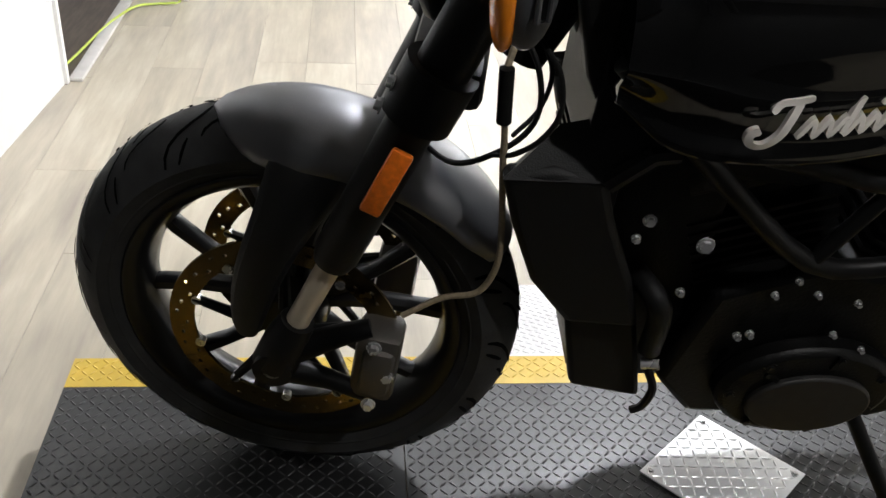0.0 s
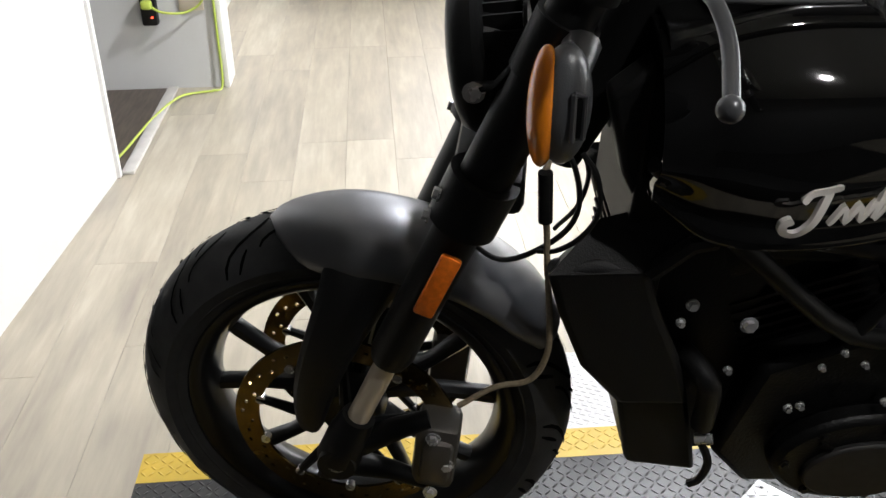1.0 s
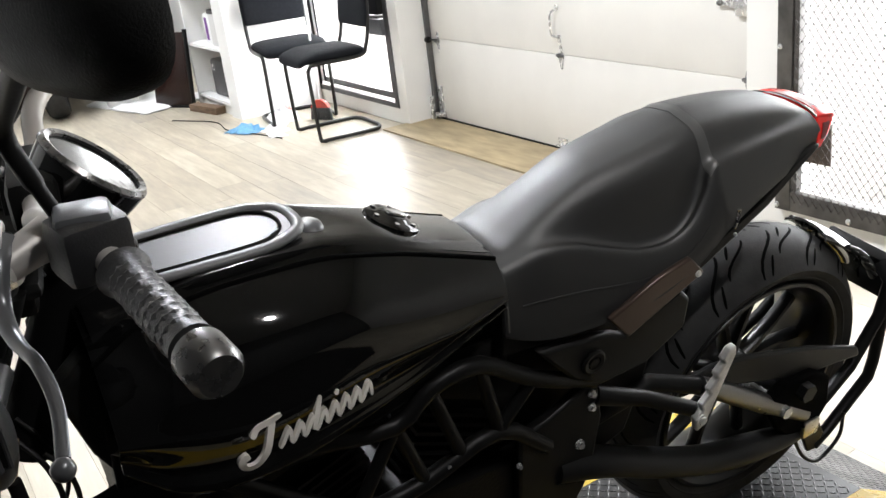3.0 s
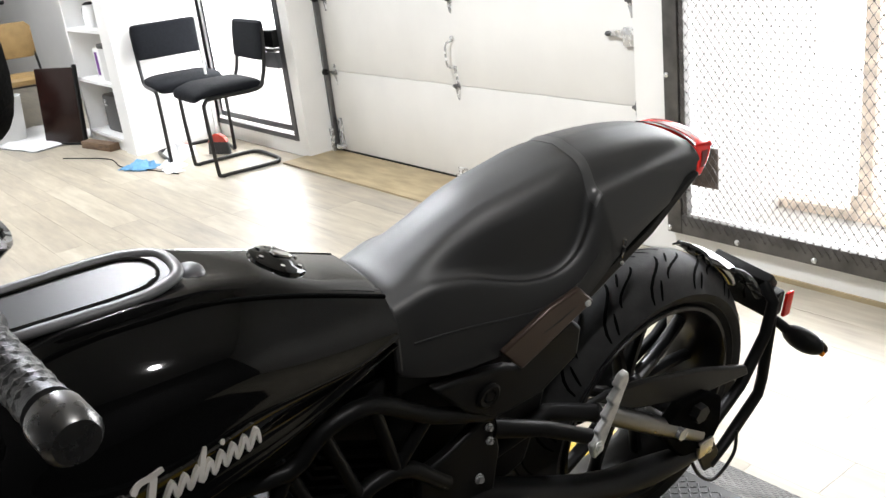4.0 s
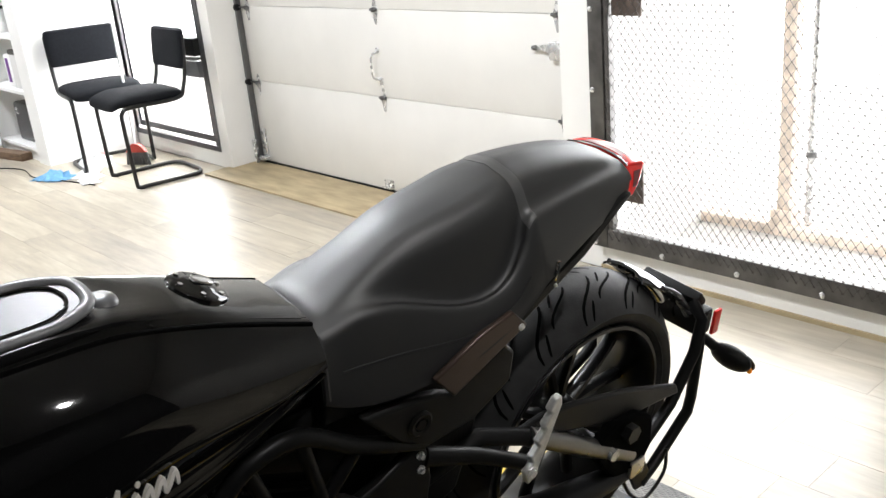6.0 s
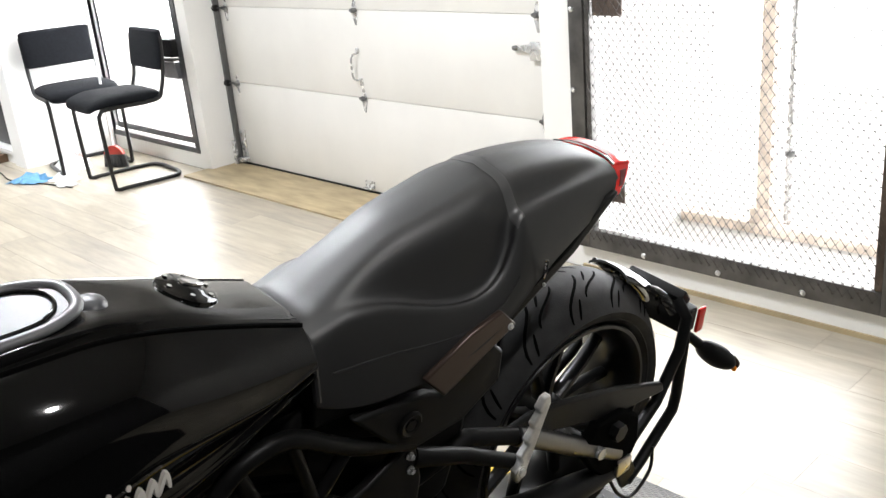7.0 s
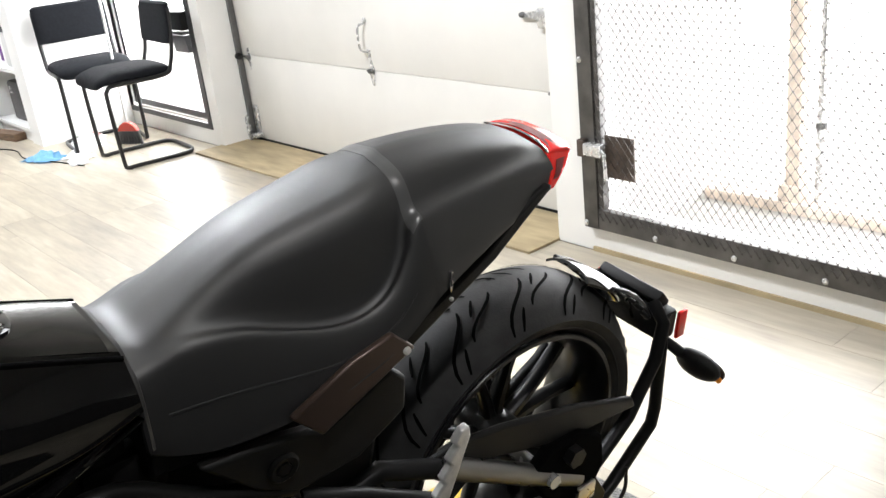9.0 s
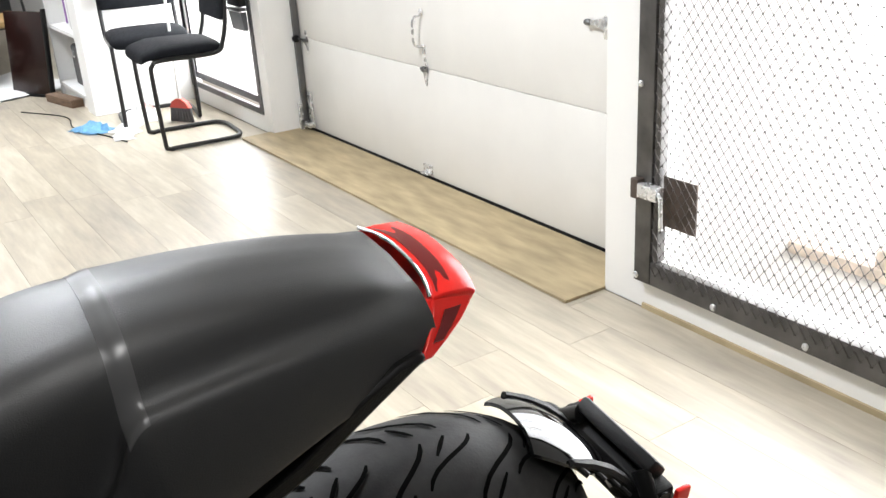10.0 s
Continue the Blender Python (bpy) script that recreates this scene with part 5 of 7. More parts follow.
# tail spars, side panels and frame plates under the seat
for s in (-1, 1):
    spar = []
    for x, z, hw, th in ((1.200, 0.730, 0.118, 0.016), (1.240, 0.752, 0.118, 0.014), (1.300, 0.784, 0.116, 0.012), (1.365, 0.817, 0.113, 0.011), (1.415, 0.851, 0.108, 0.011), (1.455, 0.876, 0.104, 0.009), (1.478, 0.886, 0.101, 0.004)):
        spar.append([(x - th * 0.75, s * hw, z + th * 1.25), (x - th * 0.75, s * (hw - 0.022), z + th * 1.25), (x + th * 0.3, s * (hw - 0.022), z - th * 0.4), (x + th * 0.3, s * hw, z - th * 0.4)])
    tf = part("tail_spar", lean(MB().loft(spar)), M_BLACK_PLASTIC, bike, bevel=0.004)
    # chrome sliver and dot added for the bright glint below the seat
    part("tail_clip", lean(MB().tube([(1.262, s * 0.142, 0.852), (1.264, s * 0.141, 0.832), (1.272, s * 0.134, 0.812)], [0.003, 0.0034, 0.0015], 8)), M_CHROME, tf)
    part("clip_screw", lean(MB().ball((1.270, s * 0.138, 0.804), 0.003, 0.003, 0.003, 8, 6)), M_ALU_BRIGHT, tf)
    # the plate under the seat and the bronze frame plate beside it
    part("side_panel", lean(MB().prism([(0.915, 0.712), (1.02, 0.700), (1.06, 0.690), (1.080, 0.678), (1.185, 0.725), (1.21, 0.70), (1.21, 0.645), (1.135, 0.600), (1.040, 0.595), (0.985, 0.632)], "y", s * 0.108, s * 0.128)), M_BLACK_PLASTIC, bike, bevel=0.006)
    part("frame_plate", lean(MB().prism([(1.024, 0.742), (1.066, 0.694), (1.205, 0.764), (1.170, 0.800), (1.110, 0.785)], "y", s * 0.138, s * 0.149)), M_BROWN_PLATE, bike, "bronze brown frame plate", bevel=0.003)
    part("plate_screw", lean(bolt_at(MB(), (1.190, s * 0.1495, 0.766), (0, s, 0.3), 0.004, 0.004)), M_ALU_BRIGHT, bike)
    part("panel_boss", lean(MB().lathe([(0.012, 0.0), (0.021, 0.0), (0.022, 0.004), (0.018, 0.007), (0.012, 0.006)], 28, "y", Matrix.Translation((1.019, s * 0.128, 0.655)) @ Matrix.Rotation(0 if s > 0 else math.pi, 4, "Z"), closed=True)), M_BLACK_SATIN, bike)
    part("panel_screw", lean(bolt_at(MB(), (1.019, s * 0.129, 0.655), (0, s, 0), 0.010, 0.006)), M_BLACK_SATIN, bike)
part("tail_pan", lean(MB().prism([(1.20, 0.735), (1.27, 0.765), (1.34, 0.825), (1.47, 0.868), (1.49, 0.880), (1.30, 0.860), (1.22, 0.83)], "y", -0.085, 0.085)), M_BLACK_PLASTIC, bike)
part("seat_pan", lean(MB().prism([(0.87, 0.70), (1.05, 0.690), (1.20, 0.735), (1.25, 0.80), (0.95, 0.80), (0.87, 0.78)], "y", -0.098, 0.098)), M_BLACK_PLASTIC, bike, bevel=0.006)


# --- engine, frame, radiator ---
part("crankcase", MB().prism([(0.50, 0.30), (0.56, 0.225), (0.84, 0.215), (0.97, 0.27), (1.00, 0.38), (0.96, 0.49), (0.80, 0.50), (0.66, 0.52), (0.54, 0.47)], "y", -0.125, 0.125), M_ENGINE, bike, "black engine cases", bevel=0.012)
for s in (-1, 1):
    cov = part("engine_cover", MB().prism([(0.70 + 0.125 * math.cos(t), 0.312 + 0.088 * math.sin(t)) for t in [2 * math.pi * k / 32 for k in range(32)]], "y", s * 0.12, s * 0.158), M_ENGINE, bike, "rounded black engine side cover", bevel=0.010)
    part("cover_plate", MB().prism([(0.705 + 0.088 * math.cos(t), 0.298 + 0.058 * math.sin(t)) for t in [2 * math.pi * k / 32 for k in range(32)]], "y", s * 0.155, s * 0.168), M_COVER, cov, "dull grey oval plate", bevel=0.004)
    for k in range(7):
        a = 2 * math.pi * (k + 0.5) / 7
        part("cover_bolt", bolt_at(MB(), (0.70 + 0.108 * math.cos(a), s * 0.158, 0.312 + 0.074 * math.sin(a)), (0, s, 0), 0.0055, 0.006), M_BLACK_SATIN, cov)
    for k in range(5):
        a = 2 * math.pi * (k + 0.2) / 5
        part("cover_rib", MB().box(-0.003, 0.003, -0.004, 0.004, 0.060, 0.083, 0.0, Matrix.Translation((0.70, s * 0.158, 0.312)) @ Matrix.Rotation(a, 4, "Y")), M_ENGINE, cov)
for x0, z0, x1, z1 in ((0.615, 0.47, 0.545, 0.665), (0.80, 0.47, 0.885, 0.645)):
    d = Vector((x1 - x0, 0, z1 - z0))
    ln = d.length
    m = Matrix.Translation((x0, 0, z0)) @ d.to_track_quat("Z", "Y").to_matrix().to_4x4()
    cy = part("cylinder", MB().box(-0.072, 0.072, -0.075, 0.075, 0, ln, 0.012, m), M_ENGINE, bike, "black finned cylinder")
    for k in range(7):
        part("fin", MB().box(-0.088, 0.088, -0.092, 0.092, 0.012 + 0.017 * k, 0.018 + 0.017 * k, 0.0, m), M_ENGINE, cy)
    part("head_cover", MB().box(-0.086, 0.086, -0.100, 0.100, ln - 0.06, ln + 0.012, 0.020, m), M_ENGINE, cy)
for s in (-1, 1):
    y = s * 0.142
    for pts in (((0.345, 0.815), (0.495, 0.662), (0.627, 0.548), (0.735, 0.546), (0.860, 0.582), (0.955, 0.505)),
                ((0.400, 0.735), (0.560, 0.700), (0.690, 0.672), (0.745, 0.712), (0.825, 0.720), (0.920, 0.655), (1.040, 0.600))):
        part("frame_tube", MB().tube(spline([(x, y, z) for x, z in pts], 3), 0.0135, 12), M_BLACK_SATIN, bike)
    for a, b in (((0.690, 0.672), (0.630, 0.552)), ((0.745, 0.710), (0.800, 0.562)), ((0.690, 0.672), (0.735, 0.548)), ((0.825, 0.720), (0.862, 0.584)), ((0.92, 0.655), (0.862, 0.584))):
        part("frame_tube", MB().rod((a[0], y, a[1]), (b[0], y, b[1]), 0.0105, n=10), M_BLACK_SATIN, bike)
    part("side_box", MB().box(0.80, 0.90, s * 0.095 - 0.02, s * 0.095 + 0.02, 0.665, 0.735, 0.014), M_BLACK_PLASTIC, bike)
    part("pivot_plate", MB().prism([(0.90, 0.545), (0.955, 0.560), (1.045, 0.605), (1.062, 0.52), (1.05, 0.40), (1.00, 0.30), (0.93, 0.30), (0.905, 0.42)], "y", s * 0.125, s * 0.145), M_BLACK_SATIN, bike, bevel=0.005)
    for x, z, r in ((0.946, 0.513, 0.0085), (1.018, 0.480, 0.0085), (1.034, 0.578, 0.007), (1.036, 0.550, 0.007), (0.898, 0.496, 0.005), (0.770, 0.563, 0.005), (0.490, 0.576, 0.011), (0.415, 0.613, 0.008), (0.479, 0.498, 0.006),
                    (0.600, 0.496, 0.005), (0.622, 0.522, 0.005), (0.655, 0.498, 0.005), (0.701, 0.425, 0.005), (0.574, 0.419, 0.006), (0.590, 0.423, 0.006), (0.750, 0.396, 0.005), (0.712, 0.484, 0.005), (0.405, 0.585, 0.006)):
        part("engine_bolt", bolt_at(MB(), (x, s * 0.146, z), (0, s, 0.1), r * 0.72, 0.008), M_ZINC, bike)
    part("bracket", MB().box(0.935, 1.03, s * 0.128 - 0.010, s * 0.128 + 0.012, 0.468, 0.535, 0.008), M_BLACK_SATIN, bike)
    # radiator shroud: folded panel with a sloping brow
    # (the far one sits further back, behind the radiator's edge)
    ox = 0.0 if s < 0 else 0.085
    sh = MB().prism([(x + ox, z) for x, z in ((0.243, 0.655), (0.300, 0.668), (0.362, 0.655), (0.384, 0.588), (0.424, 0.496), (0.449, 0.413), (0.351, 0.421), (0.297, 0.492), (0.262, 0.585))], "y", s * 0.100, s * 0.134)
    shr = part("radiator_shroud", sh, M_BLACK_PLASTIC, bike, "matt black radiator shroud", bevel=0.010)
    part("shroud_brow", MB().loft([[(0.243 + ox, s * 0.134, 0.655), (0.362 + ox, s * 0.136, 0.655), (0.372 + ox, s * 0.130, 0.640), (0.25 + ox, s * 0.10, 0.64)], [(0.308 + ox, s * 0.085, 0.698), (0.395 + ox, s * 0.075, 0.712), (0.425 + ox, s * 0.135, 0.690), (0.312 + ox, s * 0.08, 0.660)]]), M_BLACK_PLASTIC, shr)
    part("shroud_arm", MB().tube([(0.362, s * 0.128, 0.650), (0.405, s * 0.130, 0.692), (0.435, s * 0.125, 0.690)], [0.013, 0.012, 0.010], 8), M_BLACK_PLASTIC, shr)
    part("shroud_foot", MB().prism([(0.352, 0.425), (0.449, 0.418), (0.478, 0.30), (0.490, 0.246), (0.384, 0.272)], "y", s * 0.085, s * 0.115), M_BLACK_PLASTIC, shr, bevel=0.008)
    part("coolant_hose", MB().tube(spline([(0.43, s * 0.06, 0.47), (0.455, s * 0.13, 0.475), (0.470, s * 0.135, 0.44), (0.478, s * 0.12, 0.36)], 5), 0.016, 12), M_BLACK_PLASTIC, bike)
    part("head_panel", MB().prism([(0.300, 0.86), (0.345, 0.90), (0.40, 0.80), (0.43, 0.735), (0.360, 0.690), (0.325, 0.76)], "y", s * 0.050, s * 0.090), M_BLACK_PLASTIC, bike, bevel=0.008)
# two black blocks added to keep the gap behind the radiator dark
part("oil_cooler", MB().box(0.385, 0.535, -0.085, 0.085, 0.255, 0.735, 0.015), M_ENGINE, bike, "black filler block behind the radiator")
part("radiator_cowl", MB().prism([(0.338, 0.645), (0.342, 0.80), (0.42, 0.80), (0.42, 0.645)], "y", -0.095, 0.095), M_BLACK_PLASTIC, bike, bevel=0.006)
rad = part("radiator", MB().box(0.350, 0.382, -0.118, 0.118, 0.435, 0.655, 0.006), M_BLACK_SATIN, bike, "black finned radiator")
for k in range(13):
    part("radiator_fin", MB().box(0.3465, 0.351, -0.110, 0.110, 0.445 + 0.0165 * k, 0.449 + 0.0165 * k), M_BLACK_SATIN, rad)
part("steering_head", MB().rod((0.262, 0, 0.74), (0.385, 0, 0.995), 0.036, n=20), M_BLACK_SATIN, bike)
part("air_box", MB().prism([(0.44, 0.70), (0.50, 0.64), (0.60, 0.63), (0.72, 0.66), (0.86, 0.70), (0.86, 0.76), (0.44, 0.76)], "y", -0.105, 0.105), M_BLACK_PLASTIC, bike, bevel=0.01)
part("battery_box", MB().box(0.88, 1.10, -0.10, 0.10, 0.50, 0.70, 0.015), M_BLACK_PLASTIC, bike)
part("exhaust_header", MB().tube(spline([(0.50, 0.04, 0.60), (0.455, 0.06, 0.50), (0.47, 0.08, 0.32), (0.56, 0.09, 0.215), (0.80, 0.10, 0.19), (1.05, 0.13, 0.22)], 5), 0.022, 14), M_BLACK_SATIN, bike)
part("horn_hose", MB().tube(spline([(0.478, -0.13, 0.335), (0.492, -0.14, 0.30), (0.486, -0.14, 0.262), (0.475, -0.135, 0.245)], 5), 0.006, 8), M_BLACK_PLASTIC, bike)
part("hose_fitting", MB().rod((0.470, -0.128, 0.338), (0.492, -0.135, 0.345), 0.008, n=10), M_ZINC, bike)
part("side_stand", MB().tube(spline([(0.80, -0.120, 0.245), (0.84, -0.175, 0.18), (0.90, -0.270, 0.085), (0.912, -0.292, 0.066)], 4), 0.0115, 12), M_BLACK_SATIN, bike)
part("stand_foot", MB().box(0.88, 0.945, -0.325, -0.265, -0.004, 0.006, 0.004, Matrix.Translation((0, 0, 0.062))), M_BLACK_SATIN, bike)

# --- swingarm and rear end ---
for s in (-1, 1):
    y = s * 0.138
    low = spline([(0.985, y * 0.9, 0.430), (1.08, y, 0.405), (1.215, y, 0.332), (1.36, y, 0.268), (1.54, y, 0.228), (1.625, y, 0.215)], 4)
    part("swingarm_tube", MB().tube(low, [0.033] * (len(low) - 6) + [0.030, 0.027, 0.024, 0.022, 0.020, 0.018], 16, flat=0.75), M_BLACK_SATIN, bike)
    part("swingarm_brace", MB().tube([(1.285, y, 0.478), (1.33, y, 0.450), (1.475, y, 0.350), (1.610, y, 0.262)], [0.0185, 0.0195, 0.0195, 0.0185], 16), M_SWING, bike, "bare dark steel swingarm brace")
    part("swingarm_tube", MB().tube([(1.285, y, 0.478), (1.20, y * 0.78, 0.50), (1.05, y * 0.75, 0.47), (0.985, y * 0.75, 0.40)], 0.0165, 12), M_BLACK_SATIN, bike)
    blade = MB().prism([(1.255, 0.492), (1.330, 0.500), (1.420, 0.482), (1.596, 0.430), (1.752, 0.368), (1.764, 0.342), (1.690, 0.352), (1.60, 0.362), (1.48, 0.398), (1.36, 0.440)], "y", s * 0.122, s * 0.136)
    part("guard_blade", blade, M_BLACK_PLASTIC, bike, "matt black guard along the rear wheel", bevel=0.005)
    car = part("axle_carrier", MB().prism([(1.470, 0.345), (1.520, 0.385), (1.600, 0.380), (1.655, 0.345), (1.670, 0.270), (1.635, 0.205), (1.585, 0.205), (1.520, 0.270)], "y", s * 0.128, s * 0.152), M_GROOVE, bike, bevel=0.006)
    part("axle_nut", MB().tube([(1.572, s * 0.150, 0.350), (1.572, s * 0.170, 0.350)], 0.020, 6), M_BLACK_SATIN, car)
    part("adjuster_block", MB().box(1.595, 1.640, s * 0.157 - 0.006, s * 0.157 + 0.004, 0.215, 0.255, 0.004), M_ALU, car, "bare metal adjuster block")
    # folded passenger peg with a serrated edge
    pg = part("footpeg", MB().prism([(1.222, 0.452), (1.238, 0.460), (1.264, 0.530), (1.285, 0.590), (1.282, 0.608), (1.268, 0.606), (1.256, 0.588), (1.263, 0.579), (1.246, 0.562), (1.252, 0.552), (1.235, 0.534), (1.241, 0.524), (1.224, 0.507), (1.229, 0.495), (1.214, 0.480)], "y", s * 0.192, s * 0.206), M_ALU_BRIGHT, bike, "bare aluminium passenger footpeg folded up", bevel=0.003)
    part("peg_bolt", bolt_at(MB(), (1.226, s * 0.207, 0.478), (0, s, 0), 0.008, 0.006), M_ALU_BRIGHT, pg)
    part("peg_hanger", MB().tube([(1.05, s * 0.135, 0.56), (1.14, s * 0.160, 0.53), (1.235, s * 0.185, 0.48)], [0.018, 0.014, 0.014], 10), M_BLACK_SATIN, bike)
    # plate carrier: two tubes each side up to the mudguard
    part("hanger_tube", MB().tube([(1.630, s * 0.128, 0.215), (1.70, s * 0.123, 0.255), (1.768, s * 0.118, 0.300), (1.842, s * 0.108, 0.395), (1.868, s * 0.096, 0.462), (1.872, s * 0.062, 0.492)], 0.0135, 12, flat=0.8), M_BLACK_SATIN, bike)
    part("hanger_tube", MB().tube([(1.695, s * 0.126, 0.125), (1.745, s * 0.122, 0.150), (1.858, s * 0.112, 0.232), (1.868, s * 0.108, 0.268), (1.862, s * 0.104, 0.40), (1.872, s * 0.090, 0.468)], 0.0130, 12, flat=0.8), M_BLACK_SATIN, bike)
    part("hanger_plate", MB().prism([(1.615, 0.230), (1.655, 0.255), (1.715, 0.155), (1.705, 0.115), (1.675, 0.118)], "y", s * 0.122, s * 0.132), M_BLACK_SATIN, bike, bevel=0.003)
    part("sensor_cable", MB().tube(spline([(1.60, s * 0.140, 0.20), (1.64, s * 0.146, 0.135), (1.70, s * 0.145, 0.095), (1.765, s * 0.138, 0.125), (1.775, s * 0.128, 0.18)], 5), 0.004, 8), M_BLACK_PLASTIC, bike)
    # rear signal
    rg = part("rear_signal", MB().ball((1.915, s * 0.155, 0.378), 0.022, 0.050, 0.027, 18, 12, Matrix.Translation((0, 0, 0)) @ Matrix.Identity(4)), M_BLACK_PLASTIC, bike, "slim dark rear turn signal")
    part("signal_lens", MB().ball((1.929, s * 0.163, 0.372), 0.013, 0.045, 0.022, 18, 12), M_SMOKE, rg, "smoked amber lens")
    part("signal_tip", MB().ball((1.920, s * 0.201, 0.366), 0.006, 0.006, 0.007, 12, 8), M_ORANGE, rg)
    part("signal_stem", MB().tube([(1.885, s * 0.085, 0.415), (1.905, s * 0.120, 0.390)], [0.010, 0.012], 10), M_BLACK_PLASTIC, rg)
    part("rear_reflector", MB().box(1.905, 1.930, s * 0.101 - 0.004, s * 0.101 + 0.004, 0.412, 0.472, 0.003), M_RED, bike, "small red side reflector")
# rear mudguard over the tyre, in grey
hug, n = [], 13
for i in range(n):
    u = i / (n - 1)
    a = radians(59 - 37 * u)
    r = RR + 0.020 + 0.028 * u
    w = 0.052 + 0.030 * math.sin(math.pi * min(1, u * 1.15)) - 0.012 * u
    hug.append([(WB + (r - 0.016 * abs(v) ** 2.5) * math.cos(a), w * v, RR + (r - 0.016 * abs(v) ** 2.5) * math.sin(a)) for v in [-1 + 2 * k / 10 for k in range(11)]])
inn = [[(WB + (x - WB) * 0.985, y * 0.97, RR + (z - RR) * 0.985) for x, y, z in r] for r in hug]
mud = part("rear_mudguard", MB().loft([o + i[::-1] for o, i in zip(hug, inn)]), M_BLACK_GLOSS, bike, "gloss black rear mudguard close over the tyre")
for s in (-1, 1):
    part("mudguard_rib", MB().tube([(WB + (RR + 0.022 + 0.026 * u) * math.cos(radians(52 - 27 * u)), s * (0.070 - 0.006 * u), RR + (RR + 0.022 + 0.026 * u) * math.sin(radians(52 - 27 * u)) - 0.012) for u in (0, 0.25, 0.5, 0.75, 1)], [0.005, 0.008, 0.010, 0.010, 0.008], 8), M_BLACK_PLASTIC, mud)
    for k in range(4):
        u = 0.25 + 0.18 * k
        a = radians(60 - 34 * u)
        r = RR + 0.008 + 0.026 * u
        part("mudguard_slat", MB().rod((WB + r * math.cos(a), s * 0.040, RR + r * math.sin(a) - 0.004), (WB + (r + 0.012) * math.cos(a - 0.05), s * 0.085, RR + (r + 0.012) * math.sin(a - 0.05) - 0.02), 0.004, n=8), M_BLACK_PLASTIC, mud)
pl = part("plate_bracket", MB().box(-0.055, 0.055, -0.055, 0.055, -0.006, 0.006, 0.003, Matrix.Translation((1.935, 0, 0.425)) @ Matrix.Rotation(radians(55), 4, "Y")), M_BLACK_PLASTIC, bike, "empty black plate bracket")
part("plate_lamp", MB().box(-0.02, 0.02, -0.075, 0.075, -0.012, 0.012, 0.006, Matrix.Translation((1.890, 0, 0.490)) @ Matrix.Rotation(radians(50), 4, "Y")), M_BLACK_PLASTIC, pl)
part("bracket_bar", MB().rod((1.885, -0.100, 0.465), (1.885, 0.100, 0.465), 0.011, n=12), M_BLACK_SATIN, pl)
part("lamp_housing", MB().box(1.862, 1.906, -0.099, 0.099, 0.418, 0.480, 0.008), M_BLACK_PLASTIC, pl)
part("inner_fender", MB().prism([(1.04, 0.36), (1.165, 0.40), (1.195, 0.50), (1.215, 0.62), (1.20, 0.70), (1.04, 0.70)], "y", -0.100, 0.100), M_BLACK_PLASTIC, bike, bevel=0.01)


# ---- furniture and clutter by the window ----
def cantilever_chair(m):
    """Faces -y of its own frame; the seat front stands over the legs."""
    ch = thing("chair", "black cantilever chair with padded seat on bent tube legs", "chair", m, group="chairs by the window")
    w = 0.225
    fr = [(-w, 0.243, 0.87), (-w, 0.225, 0.68), (-w, 0.195, 0.56), (-w, 0.14, 0.500), (-w, -0.15, 0.498), (-w, -0.205, 0.475), (-w, -0.215, 0.41), (-w, -0.205, 0.06), (-w, -0.190, 0.016), (-w, -0.13, 0.014), (-w, 0.16, 0.014), (-w + 0.04, 0.225, 0.014), (-w + 0.11, 0.245, 0.014)]
    path = spline(fr, 4) + spline([(-x, y, z) for x, y, z in fr[::-1]], 4)
    part("frame", MB().tube(path, 0.0125, 12), M_CHAIR_TUBE, ch)
    part("cross_bar", MB().rod((-w, 0.10, 0.492), (w, 0.10, 0.492), 0.008, n=8), M_CHAIR_TUBE, ch)
    rings = []
    for y, k, z in ((-0.262, 0.80, 0.500), (-0.250, 0.93, 0.508), (-0.215, 0.98, 0.522), (-0.14, 1.0, 0.532), (0.0, 1.0, 0.530), (0.13, 0.97, 0.526), (0.185, 0.90, 0.522)):
        rings.append([(0.235 * k * math.copysign(abs(math.cos(t)) ** 0.45, math.cos(t)), y, z + 0.040 * (0.45 if y < -0.255 else 0.75 if abs(y) > 0.18 else 1) * math.copysign(abs(math.sin(t)) ** 0.7, math.sin(t))) for t in [2 * math.pi * i / 24 for i in range(24)]])
    part("seat", MB().loft(rings), M_CHAIR_FABRIC, ch)
    rings = []
    for z, k in ((0.668, 0.92), (0.676, 0.98), (0.74, 1.0), (0.84, 1.0), (0.895, 0.98), (0.905, 0.90)):
        rings.append([(0.235 * k * math.copysign(abs(math.cos(t)) ** 0.35, math.cos(t)), 0.215 + 0.03 * (z - 0.66) / 0.26 + 0.026 * (0.6 if k < 0.95 else 1) * math.copysign(abs(math.sin(t)) ** 0.7, math.sin(t)), z) for t in [2 * math.pi * i / 24 for i in range(24)]])
    part("backrest", MB().loft(rings), M_CHAIR_FABRIC, ch)
    for s in (-1, 1):
        part("foot_glide", MB().rod((s * w, -0.17, 0.0), (s * w, -0.17, 0.006), 0.009, n=10), M_BLACK_PLASTIC, ch)
    return ch


chair_a = cantilever_chair(pose(-1.68, -0.585, 0, rz=-5))
copy_thing(chair_a, pose(-2.33, -0.575, 0, rz=80))

